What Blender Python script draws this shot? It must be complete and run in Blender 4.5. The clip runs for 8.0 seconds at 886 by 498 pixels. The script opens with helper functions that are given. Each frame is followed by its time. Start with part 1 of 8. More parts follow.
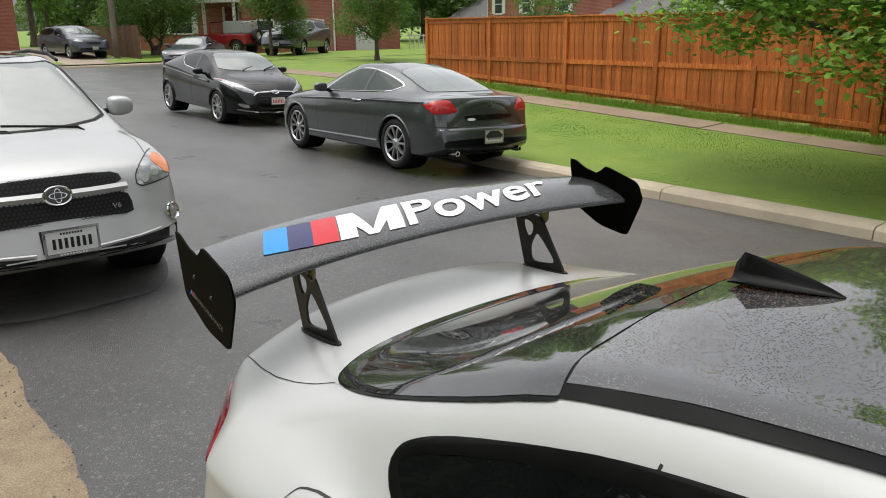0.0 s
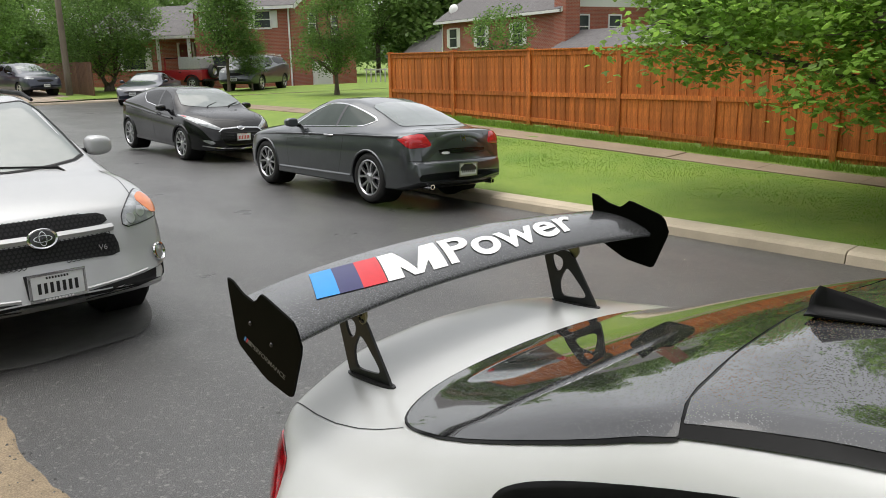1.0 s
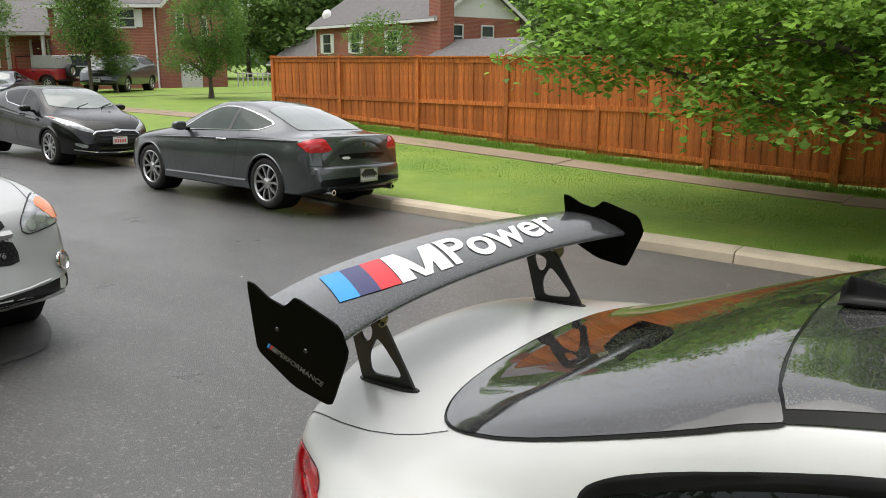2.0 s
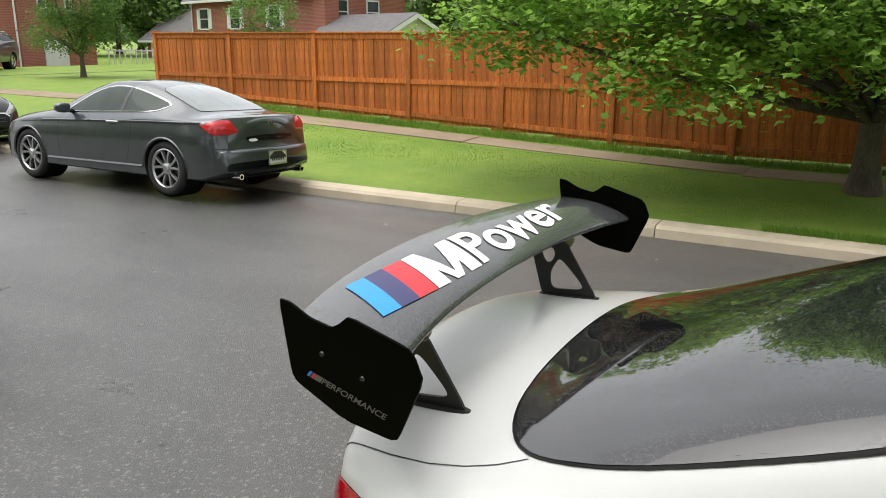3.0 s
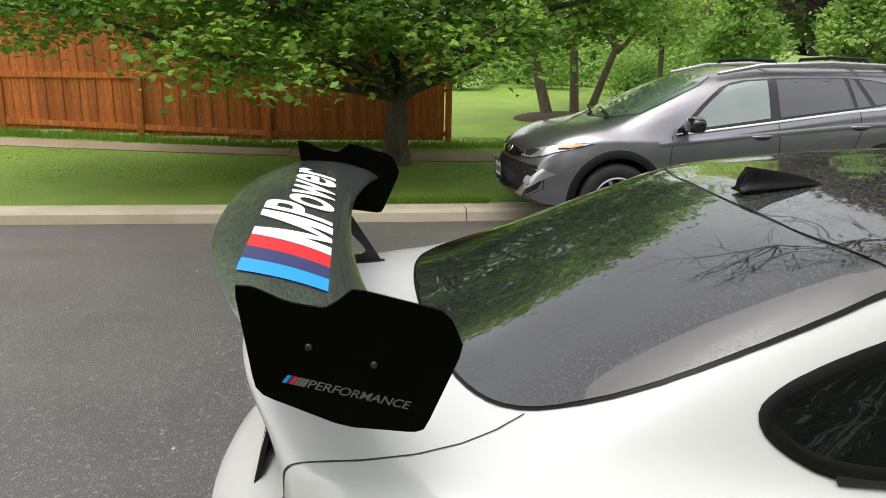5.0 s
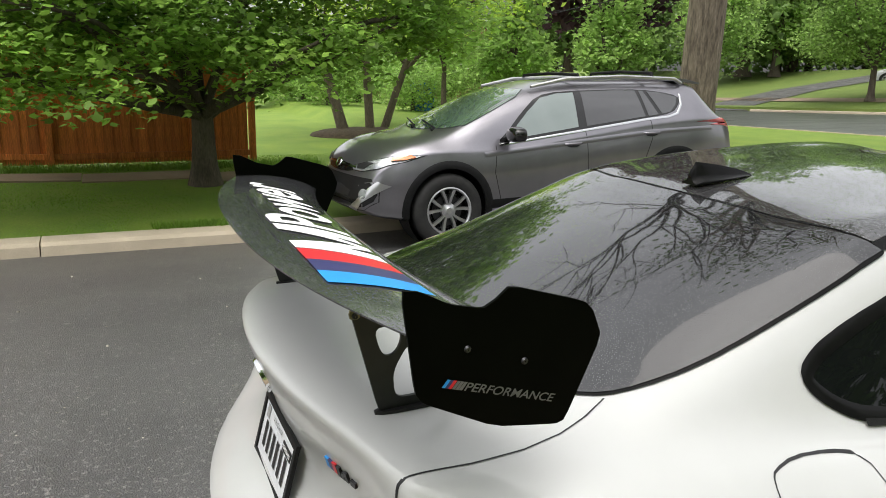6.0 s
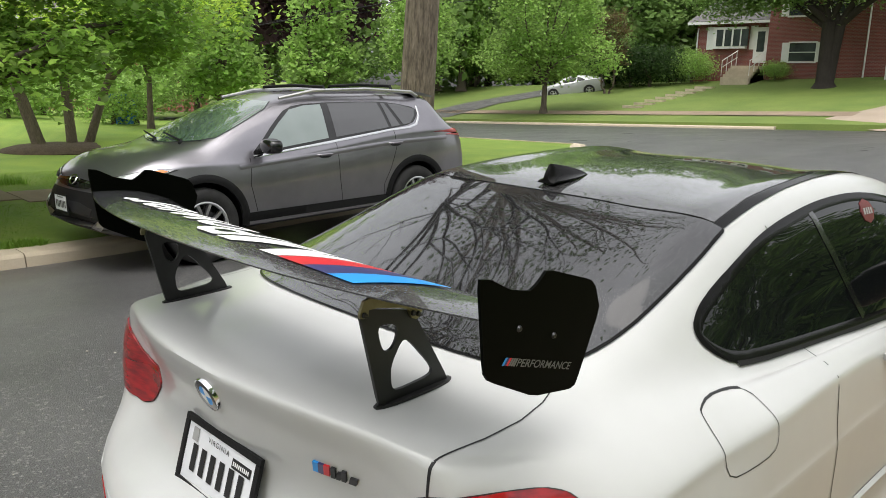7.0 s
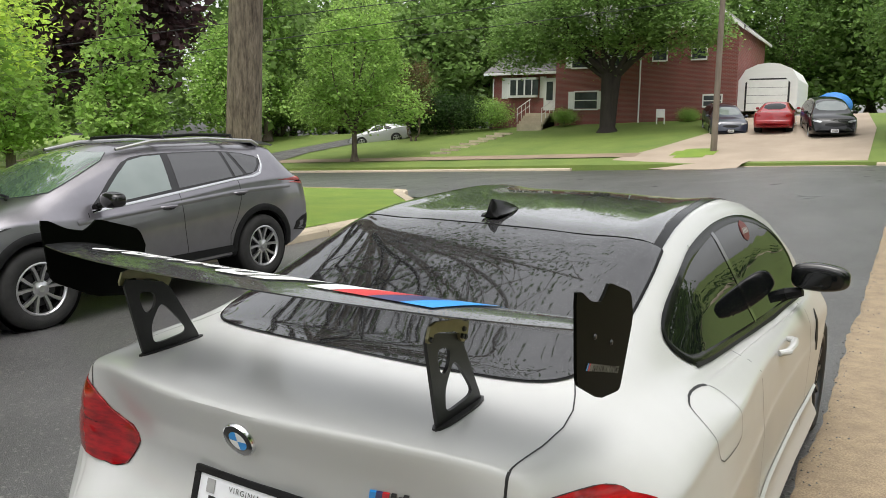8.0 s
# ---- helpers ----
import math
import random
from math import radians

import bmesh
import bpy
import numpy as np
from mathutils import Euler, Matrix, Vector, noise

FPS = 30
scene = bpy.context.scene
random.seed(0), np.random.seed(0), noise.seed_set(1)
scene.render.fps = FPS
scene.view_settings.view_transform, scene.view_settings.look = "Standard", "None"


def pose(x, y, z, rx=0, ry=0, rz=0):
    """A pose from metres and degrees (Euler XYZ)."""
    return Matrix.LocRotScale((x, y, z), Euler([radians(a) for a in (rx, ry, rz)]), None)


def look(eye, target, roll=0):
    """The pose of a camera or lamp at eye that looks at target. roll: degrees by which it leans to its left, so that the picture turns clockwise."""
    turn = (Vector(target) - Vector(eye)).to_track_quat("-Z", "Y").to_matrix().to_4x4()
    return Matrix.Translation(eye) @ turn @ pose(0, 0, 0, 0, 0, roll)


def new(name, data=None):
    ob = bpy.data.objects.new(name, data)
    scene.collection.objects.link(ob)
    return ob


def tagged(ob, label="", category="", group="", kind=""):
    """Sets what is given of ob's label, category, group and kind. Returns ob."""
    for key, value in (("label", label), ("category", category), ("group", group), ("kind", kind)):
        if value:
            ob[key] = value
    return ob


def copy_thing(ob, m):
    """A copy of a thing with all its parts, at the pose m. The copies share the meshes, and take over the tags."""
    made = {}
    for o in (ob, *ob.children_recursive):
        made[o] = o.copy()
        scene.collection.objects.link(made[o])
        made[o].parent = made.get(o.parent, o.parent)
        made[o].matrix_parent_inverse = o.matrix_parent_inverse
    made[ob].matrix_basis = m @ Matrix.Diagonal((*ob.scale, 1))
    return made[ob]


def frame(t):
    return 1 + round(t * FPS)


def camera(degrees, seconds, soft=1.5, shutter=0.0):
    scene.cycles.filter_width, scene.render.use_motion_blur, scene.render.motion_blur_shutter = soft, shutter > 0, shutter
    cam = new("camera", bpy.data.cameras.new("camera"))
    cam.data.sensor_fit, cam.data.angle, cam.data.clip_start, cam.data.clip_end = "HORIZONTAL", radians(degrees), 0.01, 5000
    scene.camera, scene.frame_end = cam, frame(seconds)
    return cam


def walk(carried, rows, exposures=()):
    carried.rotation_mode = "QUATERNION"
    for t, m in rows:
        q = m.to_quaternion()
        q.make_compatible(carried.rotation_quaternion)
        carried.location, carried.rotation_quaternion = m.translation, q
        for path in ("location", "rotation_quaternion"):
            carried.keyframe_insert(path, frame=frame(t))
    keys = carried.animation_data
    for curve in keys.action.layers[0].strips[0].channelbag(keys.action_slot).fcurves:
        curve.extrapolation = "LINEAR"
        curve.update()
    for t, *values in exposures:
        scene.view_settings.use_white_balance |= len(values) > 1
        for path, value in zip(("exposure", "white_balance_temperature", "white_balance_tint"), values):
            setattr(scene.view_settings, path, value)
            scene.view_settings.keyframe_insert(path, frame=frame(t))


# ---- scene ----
cam = camera(59.2, 8.0, 0.9)
PATH = [
    (0, (1.477, 2.19, 1.89), (0.272, 0.691, 1.341), -0.6),
    (0.5, (1.548, 2.119, 1.891), (0.308, 0.631, 1.391), -1.4),
    (1, (1.667, 2.011, 1.914), (0.364, 0.569, 1.441), -1.1),
    (1.5, (1.799, 1.86, 1.906), (0.365, 0.542, 1.451), 0.3),
    (1.7, (1.886, 1.8, 1.89), (0.405, 0.532, 1.442), 0.5),
    (2.8, (1.941, 1.336, 1.887), (0.303, 0.31, 1.373), -0.0),
    (3, (1.927, 1.23, 1.882), (0.248, 0.272, 1.371), 0.3),
    (3.5, (1.905, 0.965, 1.835), (0.133, 0.198, 1.315), 0.5),
    (4, (1.919, 0.756, 1.807), (0.066, 0.211, 1.286), 0.2),
    (4.5, (1.886, 0.583, 1.757), (-0.04, 0.402, 1.249), 0.7),
    (5, (1.887, 0.357, 1.719), (-0.033, 0.595, 1.212), 1.1),
    (5.2, (1.901, 0.23, 1.711), (0.004, 0.613, 1.208), 1.6),
    (6.3, (1.698, -0.322, 1.668), (-0.003, 0.636, 1.233), 0.8),
    (6.5, (1.667, -0.428, 1.66), (0.056, 0.679, 1.237), 1.0),
    (7, (1.558, -0.682, 1.665), (0.18, 0.71, 1.258), 1.8),
    (7.5, (1.387, -0.867, 1.658), (0.176, 0.683, 1.299), 0.5),
    (8, (1.25, -1.06, 1.631), (0.24, 0.644, 1.355), 0.8),
]
walk(cam, [(t, look(eye, target, roll)) for t, eye, target, roll in PATH], [(0, -0.09), (1.5, 0.05), (4, 0.32), (6.5, 0.30), (8, 0.26)])

# ---- light ----
def build_world():
    w = bpy.data.worlds.new("overcast_sky")
    scene.world = w
    w.use_nodes = True
    nt = w.node_tree
    nt.nodes.clear()
    sky = nt.nodes.new("ShaderNodeTexSky")
    sky.sky_type = "NISHITA"
    sky.sun_disc = False
    sky.sun_elevation = radians(77)
    sky.sun_rotation = radians(153)
    sky.air_density = 1.0
    sky.dust_density = 4.0
    sky.ozone_density = 1.0
    hs = nt.nodes.new("ShaderNodeHueSaturation")
    hs.inputs["Saturation"].default_value = 0.12
    hs.inputs["Value"].default_value = 1.7
    cl = nt.nodes.new("ShaderNodeTexNoise")
    cl.inputs["Scale"].default_value = 2.4
    cl.inputs["Detail"].default_value = 5
    rm = nt.nodes.new("ShaderNodeMapRange")
    rm.inputs["From Min"].default_value = 0.3
    rm.inputs["From Max"].default_value = 0.7
    rm.inputs["To Min"].default_value = 0.78
    rm.inputs["To Max"].default_value = 1.2
    mul = nt.nodes.new("ShaderNodeMixRGB")
    mul.blend_type = "MULTIPLY"
    mul.inputs[0].default_value = 1.0
    bg = nt.nodes.new("ShaderNodeBackground")
    bg.inputs["Strength"].default_value = SKY
    out = nt.nodes.new("ShaderNodeOutputWorld")
    tc = nt.nodes.new("ShaderNodeTexCoord")
    nt.links.new(tc.outputs["Generated"], cl.inputs["Vector"])
    nt.links.new(cl.outputs["Fac"], rm.inputs["Value"])
    nt.links.new(sky.outputs[0], hs.inputs["Color"])
    nt.links.new(hs.outputs[0], mul.inputs[1])
    nt.links.new(rm.outputs[0], mul.inputs[2])
    nt.links.new(mul.outputs[0], bg.inputs["Color"])
    nt.links.new(bg.outputs[0], out.inputs["Surface"])
    sun = bpy.data.lights.new("sun", "SUN")
    sun.energy = SUN
    sun.angle = radians(75)
    sun.color = (1.0, 0.94, 0.84)
    ob = new("sun", sun)
    ob.matrix_world = look((1.2, -2.4, 12), (0, 0, 0))


SKY, SUN = 0.145, 0.90
build_world()


# ---- materials ----
def surf(name, c1, c2=None, scale=6.0, rough=0.6, rough2=None, metal=0.0, bump=0.0, bscale=60.0, coat=0.0, island=0.0,
         detail=4.0, trans=0.0, ior=1.45, spec=0.5, fine=0.0, fscale=200.0, stretch=None, sheen=0.0, emit=0.0):
    """A procedural surface: two colours mixed by noise, a finer grain, roughness that varies, and a bump."""
    m = bpy.data.materials.new(name)
    m.use_nodes = True
    nt = m.node_tree
    b = nt.nodes["Principled BSDF"]
    c2 = c2 or c1
    tc = nt.nodes.new("ShaderNodeTexCoord")
    vec = tc.outputs["Object"]
    if stretch:
        mp = nt.nodes.new("ShaderNodeMapping")
        mp.inputs["Scale"].default_value = stretch
        nt.links.new(vec, mp.inputs["Vector"])
        vec = mp.outputs[0]
    n = nt.nodes.new("ShaderNodeTexNoise")
    n.inputs["Scale"].default_value = scale
    n.inputs["Detail"].default_value = detail
    n.inputs["Roughness"].default_value = 0.6
    nt.links.new(vec, n.inputs["Vector"])
    r = nt.nodes.new("ShaderNodeMapRange")
    r.inputs["From Min"].default_value = 0.3
    r.inputs["From Max"].default_value = 0.7
    nt.links.new(n.outputs["Fac"], r.inputs["Value"])
    mix = nt.nodes.new("ShaderNodeMixRGB")
    mix.inputs[1].default_value = (*c1, 1)
    mix.inputs[2].default_value = (*c2, 1)
    nt.links.new(r.outputs[0], mix.inputs[0])
    col = mix.outputs[0]
    if fine:
        f = nt.nodes.new("ShaderNodeTexNoise")
        f.inputs["Scale"].default_value = fscale
        f.inputs["Detail"].default_value = 2
        nt.links.new(vec, f.inputs["Vector"])
        fr = nt.nodes.new("ShaderNodeMapRange")
        fr.inputs["From Min"].default_value = 0.25
        fr.inputs["From Max"].default_value = 0.75
        fr.inputs["To Min"].default_value = 1 - fine
        fr.inputs["To Max"].default_value = 1 + fine
        nt.links.new(f.outputs["Fac"], fr.inputs["Value"])
        mu = nt.nodes.new("ShaderNodeMixRGB")
        mu.blend_type = "MULTIPLY"
        mu.inputs[0].default_value = 1
        nt.links.new(col, mu.inputs[1])
        nt.links.new(fr.outputs[0], mu.inputs[2])
        col = mu.outputs[0]
    if island:
        src = nt.nodes.new("ShaderNodeNewGeometry").outputs["Random Per Island"] if island > 0 else nt.nodes.new("ShaderNodeObjectInfo").outputs["Random"]
        ir = nt.nodes.new("ShaderNodeMapRange")
        ir.inputs["To Min"].default_value = 1 - abs(island)
        ir.inputs["To Max"].default_value = 1 + abs(island)
        nt.links.new(src, ir.inputs["Value"])
        mu = nt.nodes.new("ShaderNodeMixRGB")
        mu.blend_type = "MULTIPLY"
        mu.inputs[0].default_value = 1
        nt.links.new(col, mu.inputs[1])
        nt.links.new(ir.outputs[0], mu.inputs[2])
        col = mu.outputs[0]
    nt.links.new(col, b.inputs["Base Color"])
    b.inputs["Metallic"].default_value = metal
    b.inputs["IOR"].default_value = ior
    b.inputs["Specular IOR Level"].default_value = spec
    b.inputs["Coat Weight"].default_value = coat
    b.inputs["Coat Roughness"].default_value = 0.04
    b.inputs["Transmission Weight"].default_value = trans
    if rough2 is None:
        b.inputs["Roughness"].default_value = rough
    else:
        rr = nt.nodes.new("ShaderNodeMapRange")
        rr.inputs["To Min"].default_value = rough
        rr.inputs["To Max"].default_value = rough2
        nt.links.new(r.outputs[0], rr.inputs["Value"])
        nt.links.new(rr.outputs[0], b.inputs["Roughness"])
    if bump:
        bn = nt.nodes.new("ShaderNodeTexNoise")
        bn.inputs["Scale"].default_value = bscale
        bn.inputs["Detail"].default_value = 3
        nt.links.new(vec, bn.inputs["Vector"])
        bp = nt.nodes.new("ShaderNodeBump")
        bp.inputs["Strength"].default_value = bump
        bp.inputs["Distance"].default_value = 0.01
        nt.links.new(bn.outputs["Fac"], bp.inputs["Height"])
        nt.links.new(bp.outputs[0], b.inputs["Normal"])
    if emit:
        b.inputs["Emission Color"].default_value = (*c1, 1)
        b.inputs["Emission Strength"].default_value = emit
    return m


def drops(m, scale=130.0, strength=0.35, limit=0.32):
    """Rain drops standing on a smooth sheet: small round bumps."""
    nt = m.node_tree
    b = nt.nodes["Principled BSDF"]
    tc = nt.nodes.new("ShaderNodeTexCoord")
    v = nt.nodes.new("ShaderNodeTexVoronoi")
    v.inputs["Scale"].default_value = scale
    nt.links.new(tc.outputs["Object"], v.inputs["Vector"])
    r = nt.nodes.new("ShaderNodeMapRange")
    r.interpolation_type = "SMOOTHSTEP"
    r.inputs["From Min"].default_value = limit
    r.inputs["From Max"].default_value = 0.05
    nt.links.new(v.outputs["Distance"], r.inputs["Value"])
    patch = nt.nodes.new("ShaderNodeTexNoise")
    patch.inputs["Scale"].default_value = 3.0
    nt.links.new(tc.outputs["Object"], patch.inputs["Vector"])
    pr = nt.nodes.new("ShaderNodeMapRange")
    pr.inputs["From Min"].default_value = 0.30
    pr.inputs["From Max"].default_value = 0.52
    nt.links.new(patch.outputs["Fac"], pr.inputs["Value"])
    mu = nt.nodes.new("ShaderNodeMath")
    mu.operation = "MULTIPLY"
    nt.links.new(r.outputs[0], mu.inputs[0])
    nt.links.new(pr.outputs[0], mu.inputs[1])
    bp = nt.nodes.new("ShaderNodeBump")
    bp.inputs["Strength"].default_value = strength
    bp.inputs["Distance"].default_value = 0.004
    nt.links.new(mu.outputs[0], bp.inputs["Height"])
    nt.links.new(bp.outputs[0], b.inputs["Normal"])
    if b.inputs["Coat Weight"].default_value > 0:
        nt.links.new(bp.outputs[0], b.inputs["Coat Normal"])
    return m


M = {}
M["white"] = surf("pearl_white_paint", (0.51, 0.515, 0.505), (0.475, 0.48, 0.47), 3, 0.28, metal=0.0, coat=0.5, spec=0.3, fine=0.03, fscale=900)
M["white"].node_tree.nodes["Principled BSDF"].inputs["Coat Roughness"].default_value = 0.09
M["silver"] = surf("silver_paint", (0.45, 0.455, 0.46), (0.42, 0.425, 0.43), 3, 0.38, metal=0.25, coat=1.0, fine=0.06, fscale=900)
M["charcoal"] = surf("charcoal_paint", (0.105, 0.113, 0.12), (0.09, 0.097, 0.103), 4, 0.30, metal=0.7, coat=1.0, fine=0.1, fscale=900)
M["black"] = surf("black_paint", (0.006, 0.006, 0.007), (0.009, 0.009, 0.01), 4, 0.2, coat=0.35, ior=1.4)
M["grey"] = surf("grey_paint", (0.27, 0.26, 0.285), (0.235, 0.225, 0.25), 4, 0.32, metal=0.85, coat=1.0, fine=0.08, fscale=900)
M["redpaint"] = surf("red_paint", (0.32, 0.015, 0.02), (0.28, 0.012, 0.018), 4, 0.3, coat=1.0)
M["navy"] = surf("navy_paint", (0.02, 0.026, 0.045), (0.025, 0.03, 0.05), 4, 0.3, coat=1.0)
M["tint"] = drops(surf("tinted_glass", (0.008, 0.008, 0.009), (0.012, 0.012, 0.013), 2, 0.015, coat=1.0, ior=1.55), 205, 0.26, 0.32)
M["sideglass"] = surf("dark_side_glass", (0.004, 0.0045, 0.005), (0.007, 0.008, 0.008), 3, 0.02, ior=1.45, spec=0.30)
# pale green patches in the base colour stand for reflected trees and sky
M["screen"] = surf("tree_sheen_glass", (0.05, 0.095, 0.065), (0.13, 0.18, 0.14), 1.2, 0.02, ior=1.9, coat=1.0)
# lightened base colour stands for pale sky reflected in the door glass
M["doorglass"] = surf("sky_sheen_door_glass", (0.17, 0.21, 0.20), (0.24, 0.28, 0.27), 1.0, 0.02, ior=1.7, coat=1.0)
M["privacy"] = surf("privacy_glass", (0.012, 0.012, 0.013), (0.02, 0.02, 0.021), 2, 0.02, ior=1.9, coat=1.0)
M["greenglass"] = surf("green_car_glass", (0.02, 0.034, 0.026), (0.04, 0.055, 0.045), 1.5, 0.05, ior=1.36)
# car glass with the sky's reflection painted in as a pale base
M["skyglass"] = surf("sky_sheen_glass", (0.10, 0.125, 0.115), (0.17, 0.195, 0.185), 1.2, 0.04, ior=1.7, coat=1.0)
M["carbonroof"] = drops(surf("black_roof_gloss", (0.02, 0.02, 0.021), (0.035, 0.034, 0.034), 260, 0.03, coat=1.0, ior=1.7), 200, 0.36, 0.36)
M["rubber"] = surf("tyre_rubber", (0.018, 0.018, 0.018), (0.03, 0.029, 0.028), 14, 0.75, bump=0.3, bscale=120)
M["plastic"] = surf("black_plastic", (0.008, 0.008, 0.0085), (0.013, 0.013, 0.0135), 20, 0.55, spec=0.25, bump=0.15, bscale=300)
M["gloss"] = surf("gloss_black", (0.008, 0.008, 0.008), (0.012, 0.012, 0.012), 10, 0.12, coat=0.5)
M["finblack"] = surf("fin_black", (0.006, 0.006, 0.006), (0.009, 0.009, 0.009), 10, 0.14, spec=0.10)
M["anod"] = surf("black_powder_coat", (0.012, 0.012, 0.012), (0.018, 0.018, 0.018), 30, 0.42, bump=0.08, bscale=500)
M["endplate"] = surf("matt_black_sheet", (0.0012, 0.0016, 0.0009), (0.002, 0.0026, 0.0014), 12, 0.5, spec=0.04)
M["gold"] = surf("bronze_bracket", (0.26, 0.24, 0.14), (0.2, 0.18, 0.1), 20, 0.4, metal=0.8)
M["chrome"] = surf("chrome", (0.75, 0.76, 0.77), (0.7, 0.7, 0.71), 8, 0.1, metal=1.0)
M["alloy"] = surf("machined_alloy", (0.62, 0.62, 0.63), (0.5, 0.5, 0.51), 10, 0.28, metal=0.9)
M["darkalloy"] = surf("dark_alloy", (0.06, 0.06, 0.065), (0.05, 0.05, 0.052), 10, 0.35, metal=0.7)
M["redlens"] = surf("red_lens", (0.40, 0.004, 0.008), (0.12, 0.002, 0.004), 16, 0.1, coat=0.5, stretch=(1, 1, 5))
M["brightlens"] = surf("bright_red_lens", (0.68, 0.03, 0.04), (0.46, 0.014, 0.02), 22, 0.1, coat=0.8, stretch=(1, 1, 4))
M["pinklens"] = surf("pale_red_lens", (0.75, 0.22, 0.22), (0.6, 0.1, 0.1), 12, 0.1, coat=1.0)
M["amber"] = surf("amber_lens", (0.8, 0.25, 0.05), (0.65, 0.16, 0.04), 12, 0.12, coat=1.0)
M["lens"] = surf("headlamp_lens", (0.55, 0.57, 0.58), (0.2, 0.21, 0.22), 14, 0.06, metal=0.4, coat=1.0)
M["platewhite"] = surf("plate_white", (0.78, 0.79, 0.80), (0.72, 0.73, 0.76), 12, 0.4)
M["ink"] = surf("black_ink", (0.015, 0.015, 0.016), None, 8, 0.5)
M["letter"] = surf("white_vinyl", (0.82, 0.82, 0.81), (0.76, 0.76, 0.76), 20, 0.35)
M["pale"] = surf("grey_print", (0.38, 0.38, 0.37), (0.3, 0.3, 0.3), 20, 0.4)
M["dimprint"] = surf("dim_grey_print", (0.15, 0.15, 0.145), (0.11, 0.11, 0.11), 20, 0.45)
M["blue"] = surf("light_blue_vinyl", (0.02, 0.29, 0.75), (0.018, 0.26, 0.68), 20, 0.35)
M["navystripe"] = surf("dark_blue_vinyl", (0.035, 0.035, 0.13), (0.03, 0.03, 0.11), 20, 0.35)
M["red"] = surf("red_vinyl", (0.62, 0.02, 0.03), (0.55, 0.018, 0.026), 20, 0.35)
M["doorred"] = surf("dark_red_enamel", (0.16, 0.03, 0.03), (0.12, 0.022, 0.022), 4, 0.4)


# ---- tools ----
def link(name, bm, material, parent=None, label="", smooth=30.0):
    me = bpy.data.meshes.new(name)
    bm.to_mesh(me)
    bm.free()
    return link_mesh(name, me, material, parent, label, smooth)


def link_mesh(name, me, material, parent=None, label="", smooth=30.0):
    if material is not None:
        me.materials.append(M[material])
    if smooth:
        me.shade_smooth()
        me.set_sharp_from_angle(angle=radians(smooth))
    ob = new(name, me)
    if parent is not None:
        ob.parent = parent
    if label:
        ob["label"] = label
    return ob


def part(name, bm, material, parent, label="", smooth=30.0):
    return link(name, bm, material, parent, label, smooth)


def thing(name, m, label, category, group="", kind=""):
    ob = new(name)
    ob.empty_display_size = 0.1
    ob.matrix_world = m
    return tagged(ob, label, category, group, kind)


def box(bm, x0, x1, y0, y1, z0, z1, bevel=0.0, m=None):
    r = bmesh.ops.create_cube(bm, size=1.0)
    vs = r["verts"]
    for v in vs:
        v.co = Vector(((x0 + x1) / 2 + v.co.x * (x1 - x0), (y0 + y1) / 2 + v.co.y * (y1 - y0), (z0 + z1) / 2 + v.co.z * (z1 - z0)))
    if bevel:
        es = {e for v in vs for e in v.link_edges}
        g = bmesh.ops.bevel(bm, geom=list(es), offset=bevel, segments=2, affect="EDGES", profile=0.7)
        vs = list({v for f in g["faces"] for v in f.verts} | {v for v in vs if v.is_valid})
    if m is not None:
        for v in vs:
            v.co = m @ v.co
    return vs


def bbox(*a, bevel=0.0, m=None):
    bm = bmesh.new()
    box(bm, *a, bevel=bevel, m=m)
    return bm


def tube(bm, pts, radii, seg=8, cap=True):
    """A tapered tube along points."""
    pts = [Vector(p) for p in pts]
    if not hasattr(radii, "__len__"):
        radii = [radii] * len(pts)
    rings = []
    up = Vector((0.31, 0.17, 0.93)).normalized()
    for i, p in enumerate(pts):
        d = (pts[min(i + 1, len(pts) - 1)] - pts[max(i - 1, 0)])
        d = d.normalized() if d.length > 1e-6 else Vector((0, 0, 1))
        a = d.cross(up)
        if a.length < 0.05:
            a = d.cross(Vector((1, 0, 0)))
        a.normalize()
        b = d.cross(a)
        rings.append([bm.verts.new(p + (a * math.cos(2 * math.pi * k / seg) + b * math.sin(2 * math.pi * k / seg)) * radii[i]) for k in range(seg)])
    for r0, r1 in zip(rings, rings[1:]):
        for k in range(seg):
            bm.faces.new((r0[k], r0[(k + 1) % seg], r1[(k + 1) % seg], r1[k]))
    if cap:
        bm.faces.new(rings[0])
        bm.faces.new(rings[-1][::-1])
    return rings


def lathe(bm, prof, seg=40, axis="x", m=None):
    """Turns a profile of (radius, height along the axis) round that axis."""
    rings = []
    for r, h in prof:
        ring = []
        for k in range(seg):
            a = 2 * math.pi * k / seg
            c, s = r * math.cos(a), r * math.sin(a)
            co = Vector((h, c, s)) if axis == "x" else Vector((c, h, s)) if axis == "y" else Vector((c, s, h))
            ring.append(bm.verts.new(m @ co if m is not None else co))
        rings.append(ring)
    for r0, r1 in zip(rings, rings[1:]):
        for k in range(seg):
            bm.faces.new((r0[k], r0[(k + 1) % seg], r1[(k + 1) % seg], r1[k]))
    return rings


